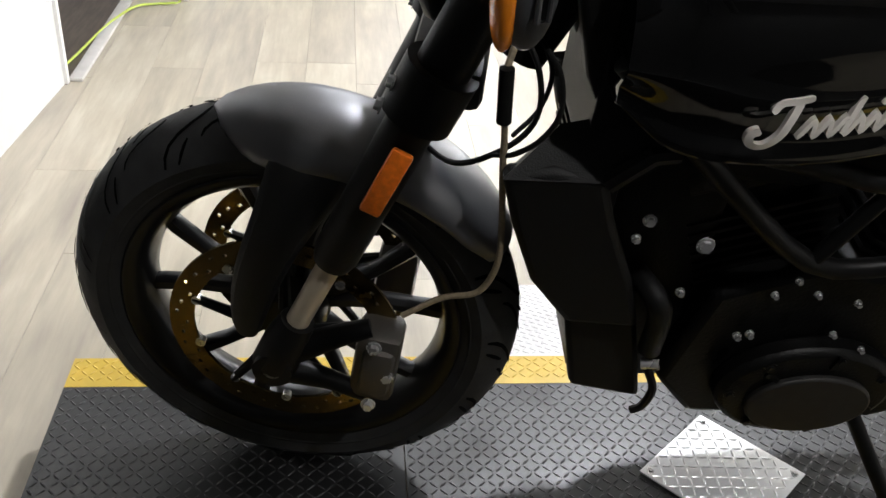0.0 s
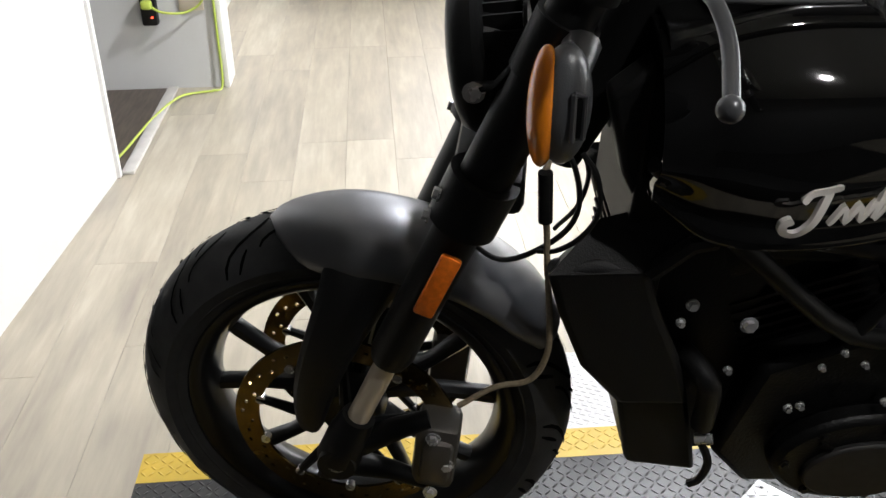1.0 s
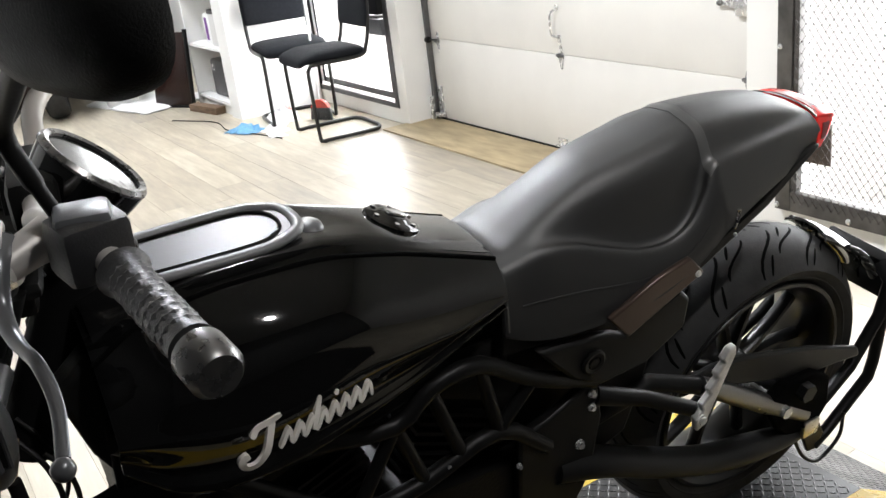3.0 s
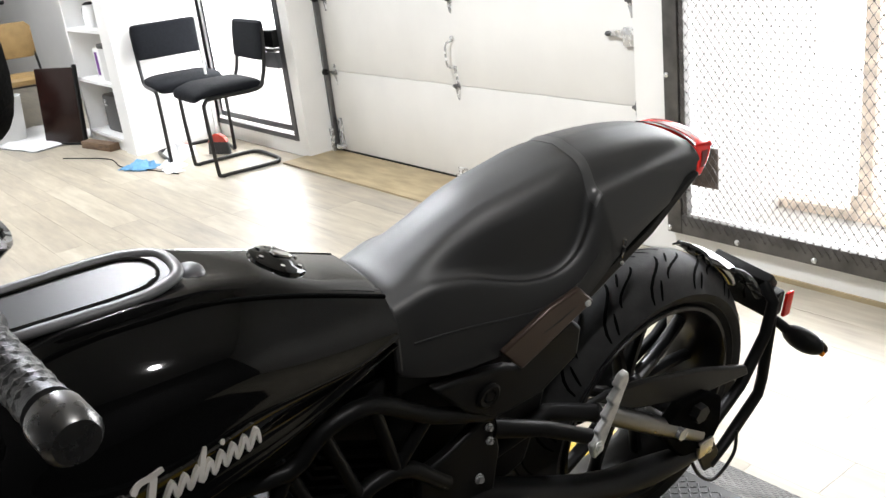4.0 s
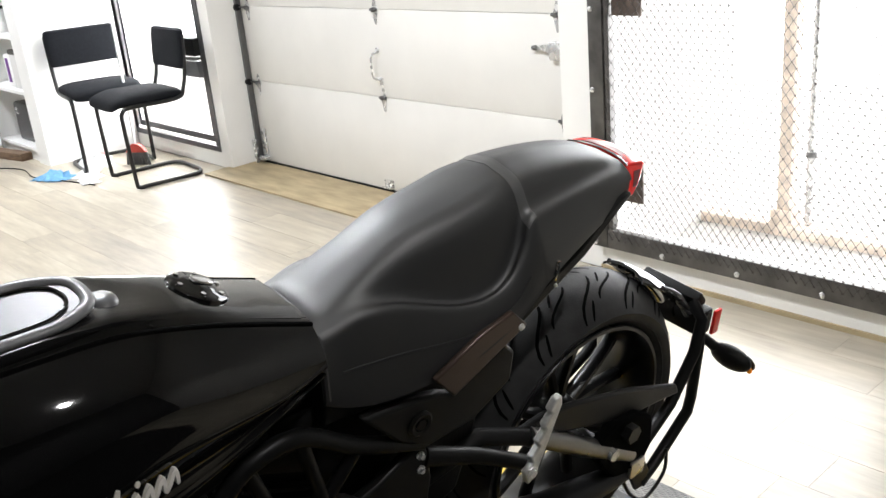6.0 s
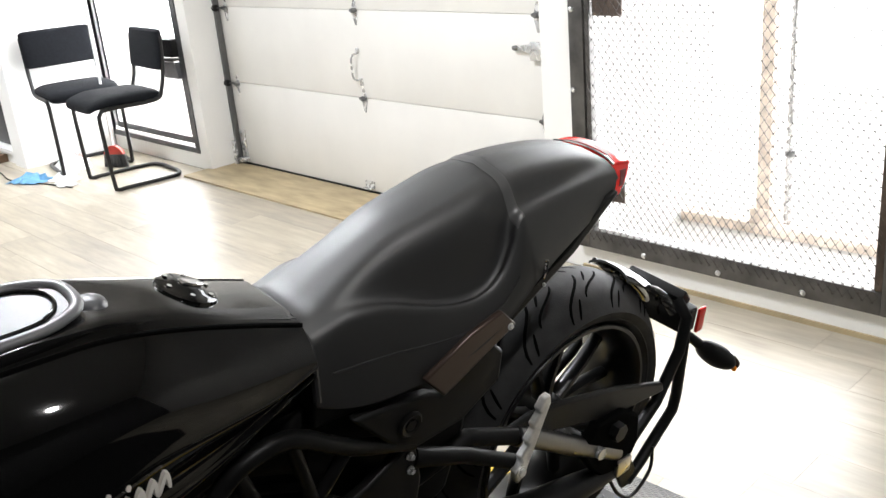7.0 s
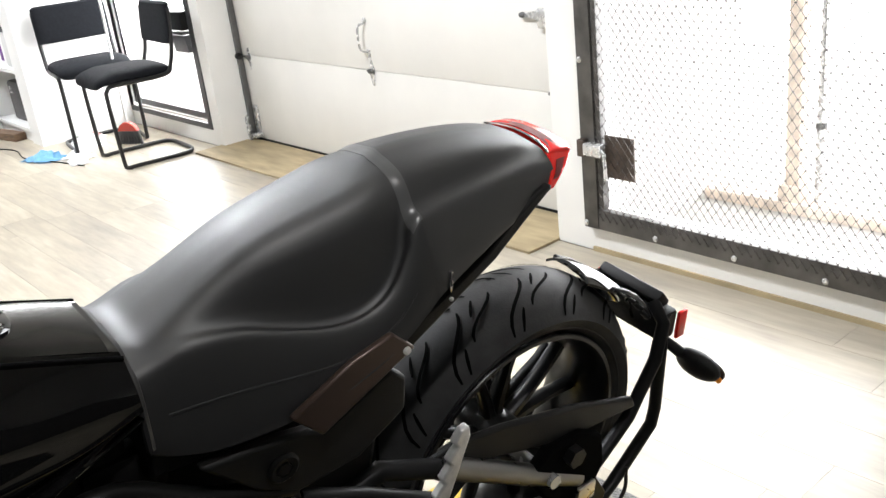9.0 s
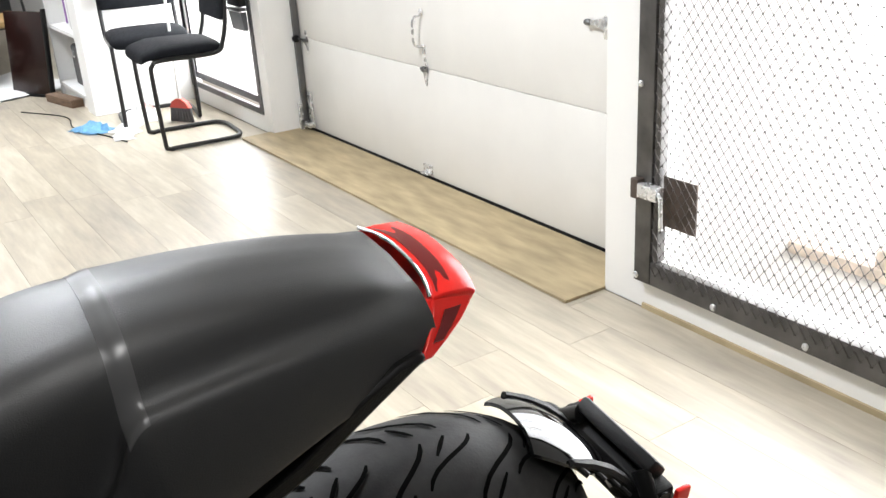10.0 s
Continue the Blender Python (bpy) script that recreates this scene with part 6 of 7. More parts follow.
# white shelving standing out from the wall
shf = thing("shelf_unit", "white open shelving unit with bottles and boxes", "shelf")
X0, X1, Y0, Y1 = -3.62, -2.665, -0.885, -0.22
part("side", MB().box(X1 - 0.20, X1, Y0, Y1, 0, 2.1), M_TRIM, shf)
part("side", MB().box(X0, X0 + 0.03, Y0, Y1, 0, 2.1), M_TRIM, shf)
part("back", MB().box(X0 + 0.03, X1 - 0.20, Y1 - 0.35, Y1 - 0.33, 0, 2.1), M_WALL, shf)
for z in (0.10, 0.505, 0.885, 1.27, 1.66, 2.08):
    part("shelf", MB().box(X0 + 0.03, X1 - 0.20, Y0, Y1 - 0.35, z - 0.022, z), M_TRIM, shf)
part("plinth", MB().box(X0 + 0.03, X1 - 0.20, Y0 + 0.02, Y0 + 0.04, 0, 0.078), M_TRIM, shf)
tb = thing("tool_case", "dark grey plastic tool case on the bottom shelf", "case")
part("case_body", MB().box(-3.36, -2.93, -0.82, -0.62, 0.101, 0.385, 0.02), M_DARK_CASE, tb)
part("case_handle", MB().tube([(-3.20, -0.72, 0.385), (-3.20, -0.72, 0.41), (-3.08, -0.72, 0.41), (-3.08, -0.72, 0.385)], 0.009, 8), M_BLACK_PLASTIC, tb)
for x in (-3.28, -3.02):
    part("case_latch", MB().box(x - 0.02, x + 0.02, -0.828, -0.82, 0.30, 0.35, 0.002), M_ZINC, tb)
jug = thing("product_jug", "white plastic jug with a purple label", "jug")
part("jug_body", MB().box(-3.30, -3.16, -0.83, -0.74, 0.506, 0.74, 0.02), M_TRIM, jug)
part("label_band", MB().box(-3.25, -3.20, -0.8325, -0.8300, 0.54, 0.71), M_PURPLE, jug, "plain purple label")
part("jug_cap", MB().rod((-3.23, -0.785, 0.738), (-3.23, -0.785, 0.765), 0.02, n=16), M_BLACK_PLASTIC, jug)
bx = thing("carton", "grey carton on the middle shelf", "box")
part("carton_body", MB().box(-3.12, -2.97, -0.84, -0.62, 0.506, 0.76, 0.004), M_WALL_GREY, bx)
part("carton_lid", MB().box(-3.125, -2.965, -0.845, -0.615, 0.745, 0.772, 0.003), M_DARK_CASE, bx)
cn = thing("coffee_pot", "white jug with a black handle and lid", "jug")
part("pot_body", MB().lathe([(0, 0), (0.055, 0), (0.058, 0.10), (0.050, 0.16), (0, 0.165)], 24, "z", Matrix.Translation((-3.27, -0.78, 0.886))), M_TRIM, cn)
part("pot_handle", MB().tube(spline([(-3.325, -0.79, 1.03), (-3.37, -0.80, 1.02), (-3.372, -0.80, 0.95), (-3.328, -0.79, 0.92)], 4), 0.008, 8), M_BLACK_PLASTIC, cn)
part("pot_lid", MB().lathe([(0, 0.185), (0.03, 0.18), (0.052, 0.165), (0, 0.16)], 24, "z", Matrix.Translation((-3.27, -0.78, 0.886))), M_BLACK_PLASTIC, cn)
for x, h in ((-3.11, 0.22), (-3.02, 0.18), (-2.94, 0.24)):
    bt = thing("bottle", "black plastic bottle on the upper shelf", "bottle", group="bottles on the shelf")
    part("bottle_body", MB().lathe([(0, 0), (0.034, 0), (0.036, h * 0.65), (0.014, h * 0.82), (0.013, h), (0, h)], 18, "z", Matrix.Translation((x, -0.76, 0.886))), M_BLACK_GLOSS, bt)

# smoked panel leaning beside the shelves
pm = thing("smoked_panel", "low dark red-brown panel leaning beside the shelves", "panel", Matrix.Translation((-3.62, -1.02, 0.0)) @ Matrix.Rotation(radians(28), 4, "Z") @ Matrix.Rotation(radians(-6), 4, "X"))
part("pane_sheet", MB().box(-0.30, 0.10, -0.012, 0.012, 0.02, 0.60, 0.004), M_SMOKE_PANEL, pm)
part("edge_strip", MB().box(0.10, 0.122, -0.016, 0.016, 0.0, 0.62, 0.003), M_BLACK_PLASTIC, pm)
part("edge_strip", MB().box(-0.315, 0.10, -0.016, 0.016, 0.0, 0.02, 0.003), M_BLACK_PLASTIC, pm)
wb = thing("wood_block", "short dark offcut of wood on the floor", "wood block", pose(-3.24, -0.95, 0, rz=12))
part("block", MB().box(-0.20, 0.20, -0.045, 0.045, 0.0, 0.055, 0.005), M_BROWN_WOOD, wb)
rug = thing("dust_sheet", "crumpled white sheet on the floor", "sheet", pose(-4.22, -1.14, 0, rz=15))
rows = []
rs_ = random.Random(7)
for i in range(15):
    rows.append([(-0.50 + 1.0 * i / 14, -0.32 + 0.64 * j / 11 + rs_.uniform(-0.02, 0.02), 0.012 + 0.035 * rs_.random() * (0 if i in (0, 14) or j in (0, 11) else 1)) for j in range(12)])
part("cloth", MB().loft(rows, caps=False, loop=False).loft([[(x, y, 0.001) for x, y, z in r] for r in rows], caps=False, loop=False), M_TRIM, rug)
bn = thing("bin", "grey metal bin by the dark panel", "bin", pose(-4.28, -1.34, 0.0))
part("bin_body", MB().lathe([(0.0, 0.0), (0.13, 0.0), (0.16, 0.38), (0.163, 0.385), (0.155, 0.385), (0.125, 0.01), (0, 0.01)], 28, "z"), M_WALL_GREY, bn)



def padded_chair(m):
    pc_ = thing("padded_chair", "stacking chair with a tan padded seat and dark metal legs", "chair", m, group="tan chairs in the showroom")
    rings = [[(0.24 * k * math.copysign(abs(math.cos(t)) ** 0.5, math.cos(t)), 0.23 * k * math.copysign(abs(math.sin(t)) ** 0.5, math.sin(t)), z) for t in [2 * math.pi * i / 24 for i in range(24)]] for z, k in ((0.405, 0.94), (0.415, 1.0), (0.450, 1.0), (0.470, 0.93), (0.478, 0.75))]
    part("seat", MB().loft(rings), M_TAN, pc_)
    back_ = MB().loft([[(-0.235 - 0.10 * (z - 0.6) + 0.022 * k * math.sin(t), 0.21 * k * math.copysign(abs(math.cos(t)) ** 0.5, math.cos(t)), z) for t in [2 * math.pi * i / 20 for i in range(20)]] for z, k in ((0.60, 0.85), (0.62, 1.0), (0.86, 1.0), (0.90, 0.80))])
    part("backrest", back_, M_TAN, pc_)
    for sy in (-1, 1):
        part("leg", MB().tube(spline([(-0.27, sy * 0.22, 0.0), (-0.21, sy * 0.22, 0.40), (-0.25, sy * 0.19, 0.70)], 4), 0.011, 8), M_CHAIR_TUBE, pc_)
        part("leg", MB().tube([(0.24, sy * 0.22, 0.0), (0.20, sy * 0.22, 0.41)], 0.011, 8), M_CHAIR_TUBE, pc_)
    part("seat_rail", MB().tube([(-0.21, -0.22, 0.398), (0.20, -0.22, 0.398), (0.20, 0.22, 0.398), (-0.21, 0.22, 0.398)], 0.009, 8), M_CHAIR_TUBE, pc_)
    return pc_


pch = padded_chair(pose(-4.75, -1.08, 0, rz=-20))
copy_thing(pch, pose(-5.30, -1.45, 0, rz=-10))

# broom and rags
br = thing("broom", "broom with a white handle and red and grey head", "broom", pose(-2.10, -0.50, 0, rz=30) @ Matrix.Diagonal((0.78, 0.78, 0.78, 1)))
part("handle", MB().rod((0.0, 0.0, 0.16), (-0.02, 0.06, 1.75), 0.011, n=12), M_TRIM, br)
part("head", MB().prism([(-0.10, 0.11), (0.10, 0.11), (0.07, 0.16), (0.025, 0.185), (-0.025, 0.185), (-0.07, 0.16)], "y", -0.022, 0.022), M_BROOM_RED, br, bevel=0.006)
for k in range(16):
    part("bristle_tuft", MB().tube([(-0.095 + 0.0127 * k, 0, 0.115), (-0.115 + 0.0153 * k, 0.008 * (-1) ** k, 0.0)], [0.010, 0.013], 6), M_GREY_PLASTIC, br)
rag = thing("rag", "crumpled light blue rag on the floor", "rag", pose(-2.30, -1.00, 0, rz=25))
rows = []
for i in range(9):
    rows.append([(-0.13 + 0.26 * i / 8 + rs_.uniform(-0.015, 0.015), -0.08 + 0.16 * j / 6 + rs_.uniform(-0.015, 0.015), 0.004 + 0.045 * rs_.random() * (0.2 if i in (0, 8) or j in (0, 6) else 1)) for j in range(7)])
part("rag_cloth", MB().loft(rows, caps=False, loop=False).loft([[(x, y, 0.001) for x, y, z in r] for r in rows], caps=False, loop=False), M_RAG, rag)
for k, (x, y, a, w) in enumerate(((-2.10, -0.86, 20, 0.20), (-1.98, -0.90, -15, 0.16), (-2.22, -0.80, 50, 0.14))):
    pp = thing("paper_towel", "crumpled white paper towel on the floor", "paper", pose(x, y, 0, rz=a), group="paper on the floor")
    rows = []
    for i in range(7):
        rows.append([(-w / 2 + w * i / 6, -0.06 + 0.12 * j / 5 + rs_.uniform(-0.01, 0.01), 0.003 + 0.022 * rs_.random() * (0.2 if i in (0, 6) or j in (0, 5) else 1)) for j in range(6)])
    part("sheet", MB().loft(rows, caps=False, loop=False).loft([[(x_, y_, 0.001) for x_, y_, z_ in r] for r in rows], caps=False, loop=False), M_TRIM, pp)
bagp = thing("plastic_bag", "crumpled white plastic bag with reddish print by the wall", "bag", pose(-2.42, -0.66, 0, rz=-20))
rows = []
for i in range(11):
    rows.append([(-0.17 + 0.34 * i / 10 + rs_.uniform(-0.012, 0.012), -0.11 + 0.22 * j / 8 + rs_.uniform(-0.012, 0.012), 0.004 + (0.02 + 0.085 * rs_.random()) * math.sin(math.pi * i / 10) * math.sin(math.pi * j / 8)) for j in range(9)])
part("bag", MB().loft(rows, caps=False, loop=False).loft([[(x_, y_, 0.001) for x_, y_, z_ in r] for r in rows], caps=False, loop=False), M_TRIM, bagp)
part("bag_print", MB().loft([[(x_, y_, z_ + 0.003) for x_, y_, z_ in r[5:8]] for r in rows[3:6]], caps=False, loop=False), M_BAG_PINK, bagp)
cd = thing("wire", "thin dark wire lying on the floor", "wire")
part("strand", MB().tube(spline([(-3.2, -1.25, 0.004), (-2.8, -1.05, 0.004), (-2.45, -1.08, 0.004), (-2.1, -0.98, 0.004), (-1.85, -0.92, 0.004)], 6), 0.004, 6), M_BLACK_PLASTIC, cd)

# ---- wall fittings by the doorway ----
th = thing("thermostat", "beige thermostat box on the wall", "thermostat", pose(-0.149, -4.29, 0.648))
part("housing", MB().box(0, 0.035, -0.070, 0.070, -0.036, 0.036, 0.006), M_BEIGE, th)
part("display", MB().box(0.035, 0.037, -0.060, -0.005, 0.008, 0.026), M_BLACK_PLASTIC, th)
part("lower_flap", MB().box(0.035, 0.037, -0.062, 0.062, -0.032, 0.000), M_BEIGE_DARK, th)
cg = thing("charger", "black plug-in charger with a red lamp", "charger", pose(-0.149, -4.225, 0.350))
part("charger_body", MB().box(0, 0.045, -0.032, 0.032, -0.065, 0.055, 0.008), M_BLACK_PLASTIC, cg)
part("plug", MB().box(0.045, 0.085, -0.022, 0.022, 0.010, 0.045, 0.010), M_GREEN_CORD, cg)
part("red_lamp", MB().ball((0.047, 0.012, -0.030), 0.003, 0.005, 0.004, 8, 6), M_RED_LED, cg)
wp = thing("cover_plate", "bare wooden cover plate on the wall", "plate", pose(-0.149, -4.055, 0.385))
part("plate", MB().box(0, 0.008, -0.050, 0.050, -0.050, 0.050, 0.002), M_BEIGE, wp)
for y in (-0.03, 0.03):
    part("plate_screw", bolt_at(MB(), (0.008, y, 0.036), (1, 0, 0), 0.004, 0.002), M_ZINC, wp)
gc = thing("extension_cord", "yellow-green extension cord hanging along the wall", "cord")
part("cord", MB().tube(spline([(-0.10, -4.225, 0.375), (-0.08, -4.16, 0.345), (-0.12, -4.06, 0.34), (-0.135, -3.99, 0.42), (-0.137, -3.975, 0.70), (-0.137, -3.98, 1.2), (-0.137, -3.98, 2.2)], 6), 0.005, 8), M_GREEN_CORD, gc)
part("cord", MB().tube(spline([(-0.134, -3.970, 2.2), (-0.134, -3.965, 1.2), (-0.134, -3.962, 0.65), (-0.130, -3.962, 0.25), (-0.120, -3.965, 0.02), (-0.08, -4.00, 0.007), (-0.06, -4.06, 0.007), (0.02, -4.13, 0.016), (0.25, -4.19, 0.014), (0.55, -4.23, 0.008), (0.75, -4.26, 0.008)], 6), 0.005, 8), M_GREEN_CORD, gc)
wc = thing("wall_cable", "thin grey cable hanging loose on the showroom wall", "cable")
part("cable_strand", MB().tube(spline([(-1.55, -4.108, 1.6), (-1.75, -4.108, 0.85), (-2.05, -4.105, 0.62), (-2.20, -4.105, 0.95), (-2.3, -4.108, 1.6)], 6), 0.005, 6), M_GREY_PLASTIC, wc)
part("cable_strand", MB().tube(spline([(-2.05, -4.105, 1.6), (-2.35, -4.105, 0.55), (-2.65, -4.10, 0.12), (-2.62, -4.02, 0.008), (-2.78, -3.95, 0.008), (-2.95, -4.05, 0.05), (-2.75, -4.10, 0.45)], 6), 0.005, 6), M_GREY_PLASTIC, wc)


# ---- the other motorcycles in the showroom ----
def plain_wheel(parent, c, R, w, rim_mat, disc=True, spokes=10):
    h = w / 2
    r = R - 0.095
    pr = [(r, -h * 0.6), (r + 0.02, -h * 0.9), (R - 0.035, -h), (R - 0.012, -h * 0.8), (R, -h * 0.35), (R, h * 0.35), (R - 0.012, h * 0.8), (R - 0.035, h), (r + 0.02, h * 0.9), (r, h * 0.6)]
    ty = part("tyre", MB().lathe(pr, 48, "y", Matrix.Translation(c)), M_RUBBER, parent)
    part("rim", MB().lathe([(r + 0.006, -h * 0.62), (r - 0.012, -h * 0.66), (r - 0.022, -h * 0.3), (r - 0.022, h * 0.3), (r - 0.012, h * 0.66), (r + 0.006, h * 0.62)], 48, "y", Matrix.Translation(c)), rim_mat, ty)
    for k in range(spokes):
        a = 2 * math.pi * k / spokes
        part("spoke", MB().rod((c[0] + 0.03 * math.cos(a), c[1], c[2] + 0.03 * math.sin(a)), (c[0] + (r - 0.015) * math.cos(a), c[1], c[2] + (r - 0.015) * math.sin(a)), 0.012, 0.008, 8), M_RIM, ty)
    part("hub", MB().lathe([(0.0, -0.07), (0.045, -0.07), (0.05, 0), (0.045, 0.07), (0.0, 0.07)], 20, "y", Matrix.Translation(c)), rim_mat, ty)
    if disc:
        for s in (-1, 1):
            part("disc", MB().lathe([(0.05, s * 0.075), (0.135, s * 0.075), (0.137, s * 0.079), (0.05, s * 0.083)], 36, "y", Matrix.Translation(c), closed=True), M_CHROME, ty)
            part("disc_hub", MB().lathe([(0.0, s * 0.088), (0.075, s * 0.088), (0.085, s * 0.080), (0.0, s * 0.080)], 28, "y", Matrix.Translation(c)), M_ALU_BRIGHT, ty)
            for k in range(5):
                a = 2 * math.pi * k / 5
                part("disc_bolt", MB().rod((c[0] + 0.055 * math.cos(a), s * 0.087, c[2] + 0.055 * math.sin(a)), (c[0] + 0.055 * math.cos(a), s * 0.094, c[2] + 0.055 * math.sin(a)), 0.008, n=8), M_ZINC_DARK, ty)
    return ty


def fender(parent, c, r, w, a0, a1, mat, name="fender", label=""):
    rows = []
    for i in range(17):
        a = radians(a0 + (a1 - a0) * i / 16)
        rows.append([(c[0] + (r - 0.045 * abs(v) ** 3) * math.cos(a), c[1] + w * v, c[2] + (r - 0.045 * abs(v) ** 3) * math.sin(a)) for v in [-1 + k / 5 for k in range(11)]])
    inn = [[(c[0] + (x - c[0]) * 0.985, y * 0.97, c[2] + (z - c[2]) * 0.985) for x, y, z in q] for q in rows]
    return part(name, MB().loft([o + n[::-1] for o, n in zip(rows, inn)]), mat, parent, label)


def touring_bike(m):
    """x runs to the tail, from the front wheel's contact; built for its right flank and front."""
    def back(mb, d, dz=0.0):
        mb.v = [(x - d, y, z + dz) for x, y, z in mb.v]
        return mb

    tb_ = thing("touring_motorcycle", "black and chrome touring motorcycle with hard saddlebags", "motorcycle", m)
    R = 0.315
    plain_wheel(tb_, (0, 0, R), R, 0.135, M_CHROME)
    plain_wheel(tb_, (1.36, 0, R), R, 0.15, M_RIM)
    f = fender(tb_, (0, 0, R), R + 0.028, 0.085, 158, 25, M_BLACK_SHOW, "front_fender")
    part("fender_tip", MB().prism([(-0.345, 0.395), (-0.330, 0.455), (-0.245, 0.520), (-0.290, 0.445), (-0.320, 0.390)], "y", 0.055, 0.088), M_CHROME, f, bevel=0.006)
    part("fender_trim", MB().tube([((R + 0.034) * math.cos(radians(a)), 0.05, R + (R + 0.034) * math.sin(radians(a)) - 0.02) for a in (160, 150, 140, 130, 120)], 0.010, 8), M_CHROME, f)
    part("fender_trim", MB().tube([((R + 0.030) * math.cos(radians(a)), 0.0, R + (R + 0.030) * math.sin(radians(a)) + 0.004) for a in (158, 140, 120, 100)], 0.008, 8), M_CHROME, f)
    for s in (-1, 1):
        part("fork_leg", MB().tube([(0.0, s * 0.115, R), (0.05, s * 0.115, 0.42), (0.165, s * 0.115, 0.66), (0.30, s * 0.115, 0.96)], [0.030, 0.034, 0.034, 0.030], 16), M_CHROME, tb_)
        part("caliper", MB().box(0.07, 0.13, s * 0.085 - 0.025, s * 0.085 + 0.025, 0.33, 0.44, 0.012), M_CHROME, tb_)
        part("fork_reflector", MB().box(0.055, 0.085, s * 0.152 - 0.006, s * 0.152 + 0.006, 0.50, 0.565, 0.004), M_ORANGE, tb_)
        part("passing_lamp", MB().ball((0.05, s * 0.17, 0.80), 0.062, 0.066, 0.066, 18, 12), M_CHROME, tb_)
        part("lamp_glass", MB().ball((0.028, s * 0.17, 0.80), 0.050, 0.059, 0.059, 18, 12), M_LENS, tb_)
        part("turn_signal", MB().ball((0.08, s * 0.205, 0.715), 0.030, 0.032, 0.038, 14, 10), M_ORANGE, tb_)
        part("lower_fairing", MB().prism([(0.16, 0.265), (0.36, 0.235), (0.49, 0.30), (0.42, 0.44), (0.52, 0.62), (0.46, 0.80), (0.24, 0.88), (0.15, 0.76), (0.13, 0.46)], "y", s * 0.20, s * 0.28), M_BLACK_SHOW, tb_, bevel=0.03)
        part("wheel_shroud", MB().prism([(0.18, 0.26), (0.30, 0.24), (0.36, 0.46), (0.26, 0.62), (0.20, 0.45)], "y", s * 0.17, s * 0.22), M_BIKE_GREY, tb_, bevel=0.02)
        part("fairing_trim", MB().tube([(0.17, s * 0.23, 0.275), (0.27, s * 0.27, 0.245), (0.34, s * 0.29, 0.25)], [0.010, 0.016, 0.006], 8), M_CHROME, tb_)
        part("saddlebag", back(MB().box(1.30, 1.86, s * 0.33 - 0.11, s * 0.33 + 0.11, 0.36, 0.70, 0.05), 0.33, -0.06), M_BIKE_GREY, tb_)
        part("bag_guard", back(MB().tube(spline([(1.28, s * 0.30, 0.62), (1.30, s * 0.42, 0.60), (1.31, s * 0.43, 0.36), (1.33, s * 0.40, 0.30), (1.50, s * 0.36, 0.29)], 4), 0.013, 10), 0.36, -0.08), M_CHROME, tb_)
        part("bag_lamp", back(MB().box(1.295, 1.315, s * 0.40 - 0.02, s * 0.40 + 0.02, 0.42, 0.50, 0.004), 0.3, -0.04), M_BURGUNDY, tb_)
        part("exhaust", MB().tube(spline([(0.55, s * 0.18, 0.34), (0.70, s * 0.24, 0.24), (0.95, s * 0.27, 0.24), (1.80, s * 0.28, 0.27), (1.95, s * 0.28, 0.28)], 4), [0.022] * 9 + [0.038] * 8, 14), M_CHROME, tb_)
        part("engine_guard", MB().tube(spline([(0.42, s * 0.20, 0.30), (0.50, s * 0.36, 0.34), (0.53, s * 0.38, 0.50), (0.52, s * 0.25, 0.60)], 4), 0.014, 10), M_CHROME, tb_)
        part("foot_board", back(MB().box(0.72, 0.98, s * 0.30 - 0.05, s * 0.30 + 0.05, 0.30, 0.325, 0.006), 0.14), M_BLACK_PLASTIC, tb_)
        part("engine_cover", back(MB().ball((0.82, s * 0.20, 0.42), 0.12, 0.05, 0.11, 20, 12), 0.12, -0.04), M_CHROME, tb_)
        for k in range(2):
            part("cylinder", MB().tube([(0.68 + 0.16 * k, s * 0.08, 0.44), (0.62 + 0.24 * k, s * 0.10, 0.66)], 0.075, 14), M_CALIPER, tb_)
        part("side_cover", back(MB().ball((1.06, s * 0.19, 0.60), 0.10, 0.035, 0.09, 18, 10), 0.2, -0.04), M_CHROME, tb_)
        part("mirror", MB().ball((0.36, s * 0.46, 1.22), 0.03, 0.08, 0.05, 16, 10), M_CHROME, tb_)
        part("mirror_stem", MB().tube([(0.42, s * 0.30, 1.10), (0.38, s * 0.40, 1.18)], 0.008, 8), M_CHROME, tb_)
        part("grip", MB().rod((0.46, s * 0.26, 1.08), (0.58, s * 0.42, 1.05), 0.018, n=12), M_BLACK_PLASTIC, tb_)
    part("headlamp", MB().ball((0.06, 0, 0.86), 0.10, 0.105, 0.105, 24, 14), M_CHROME, tb_)
    part("headlamp_glass", MB().ball((0.035, 0, 0.86), 0.085, 0.095, 0.095, 24, 14), M_LENS, tb_)
    part("light_bar", MB().rod((0.08, -0.20, 0.72), (0.08, 0.20, 0.72), 0.014, n=10), M_CHROME, tb_)
    rows = []
    for z, x, w in ((0.92, 0.12, 0.22), (1.05, 0.19, 0.25), (1.25, 0.30, 0.25), (1.42, 0.40, 0.18)):
        rows.append([(x + 0.10 * v * v, w * v, z - 0.04 * v * v) for v in [-1 + k / 6 for k in range(13)]])
    part("windscreen", MB().loft([r + [(a + 0.005, b, c) for a, b, c in r[::-1]] for r in rows]), M_WINDSCREEN, tb_)
    part("windscreen_trim", MB().tube([rows[0][k] for k in range(13)], 0.010, 8), M_CHROME, tb_)
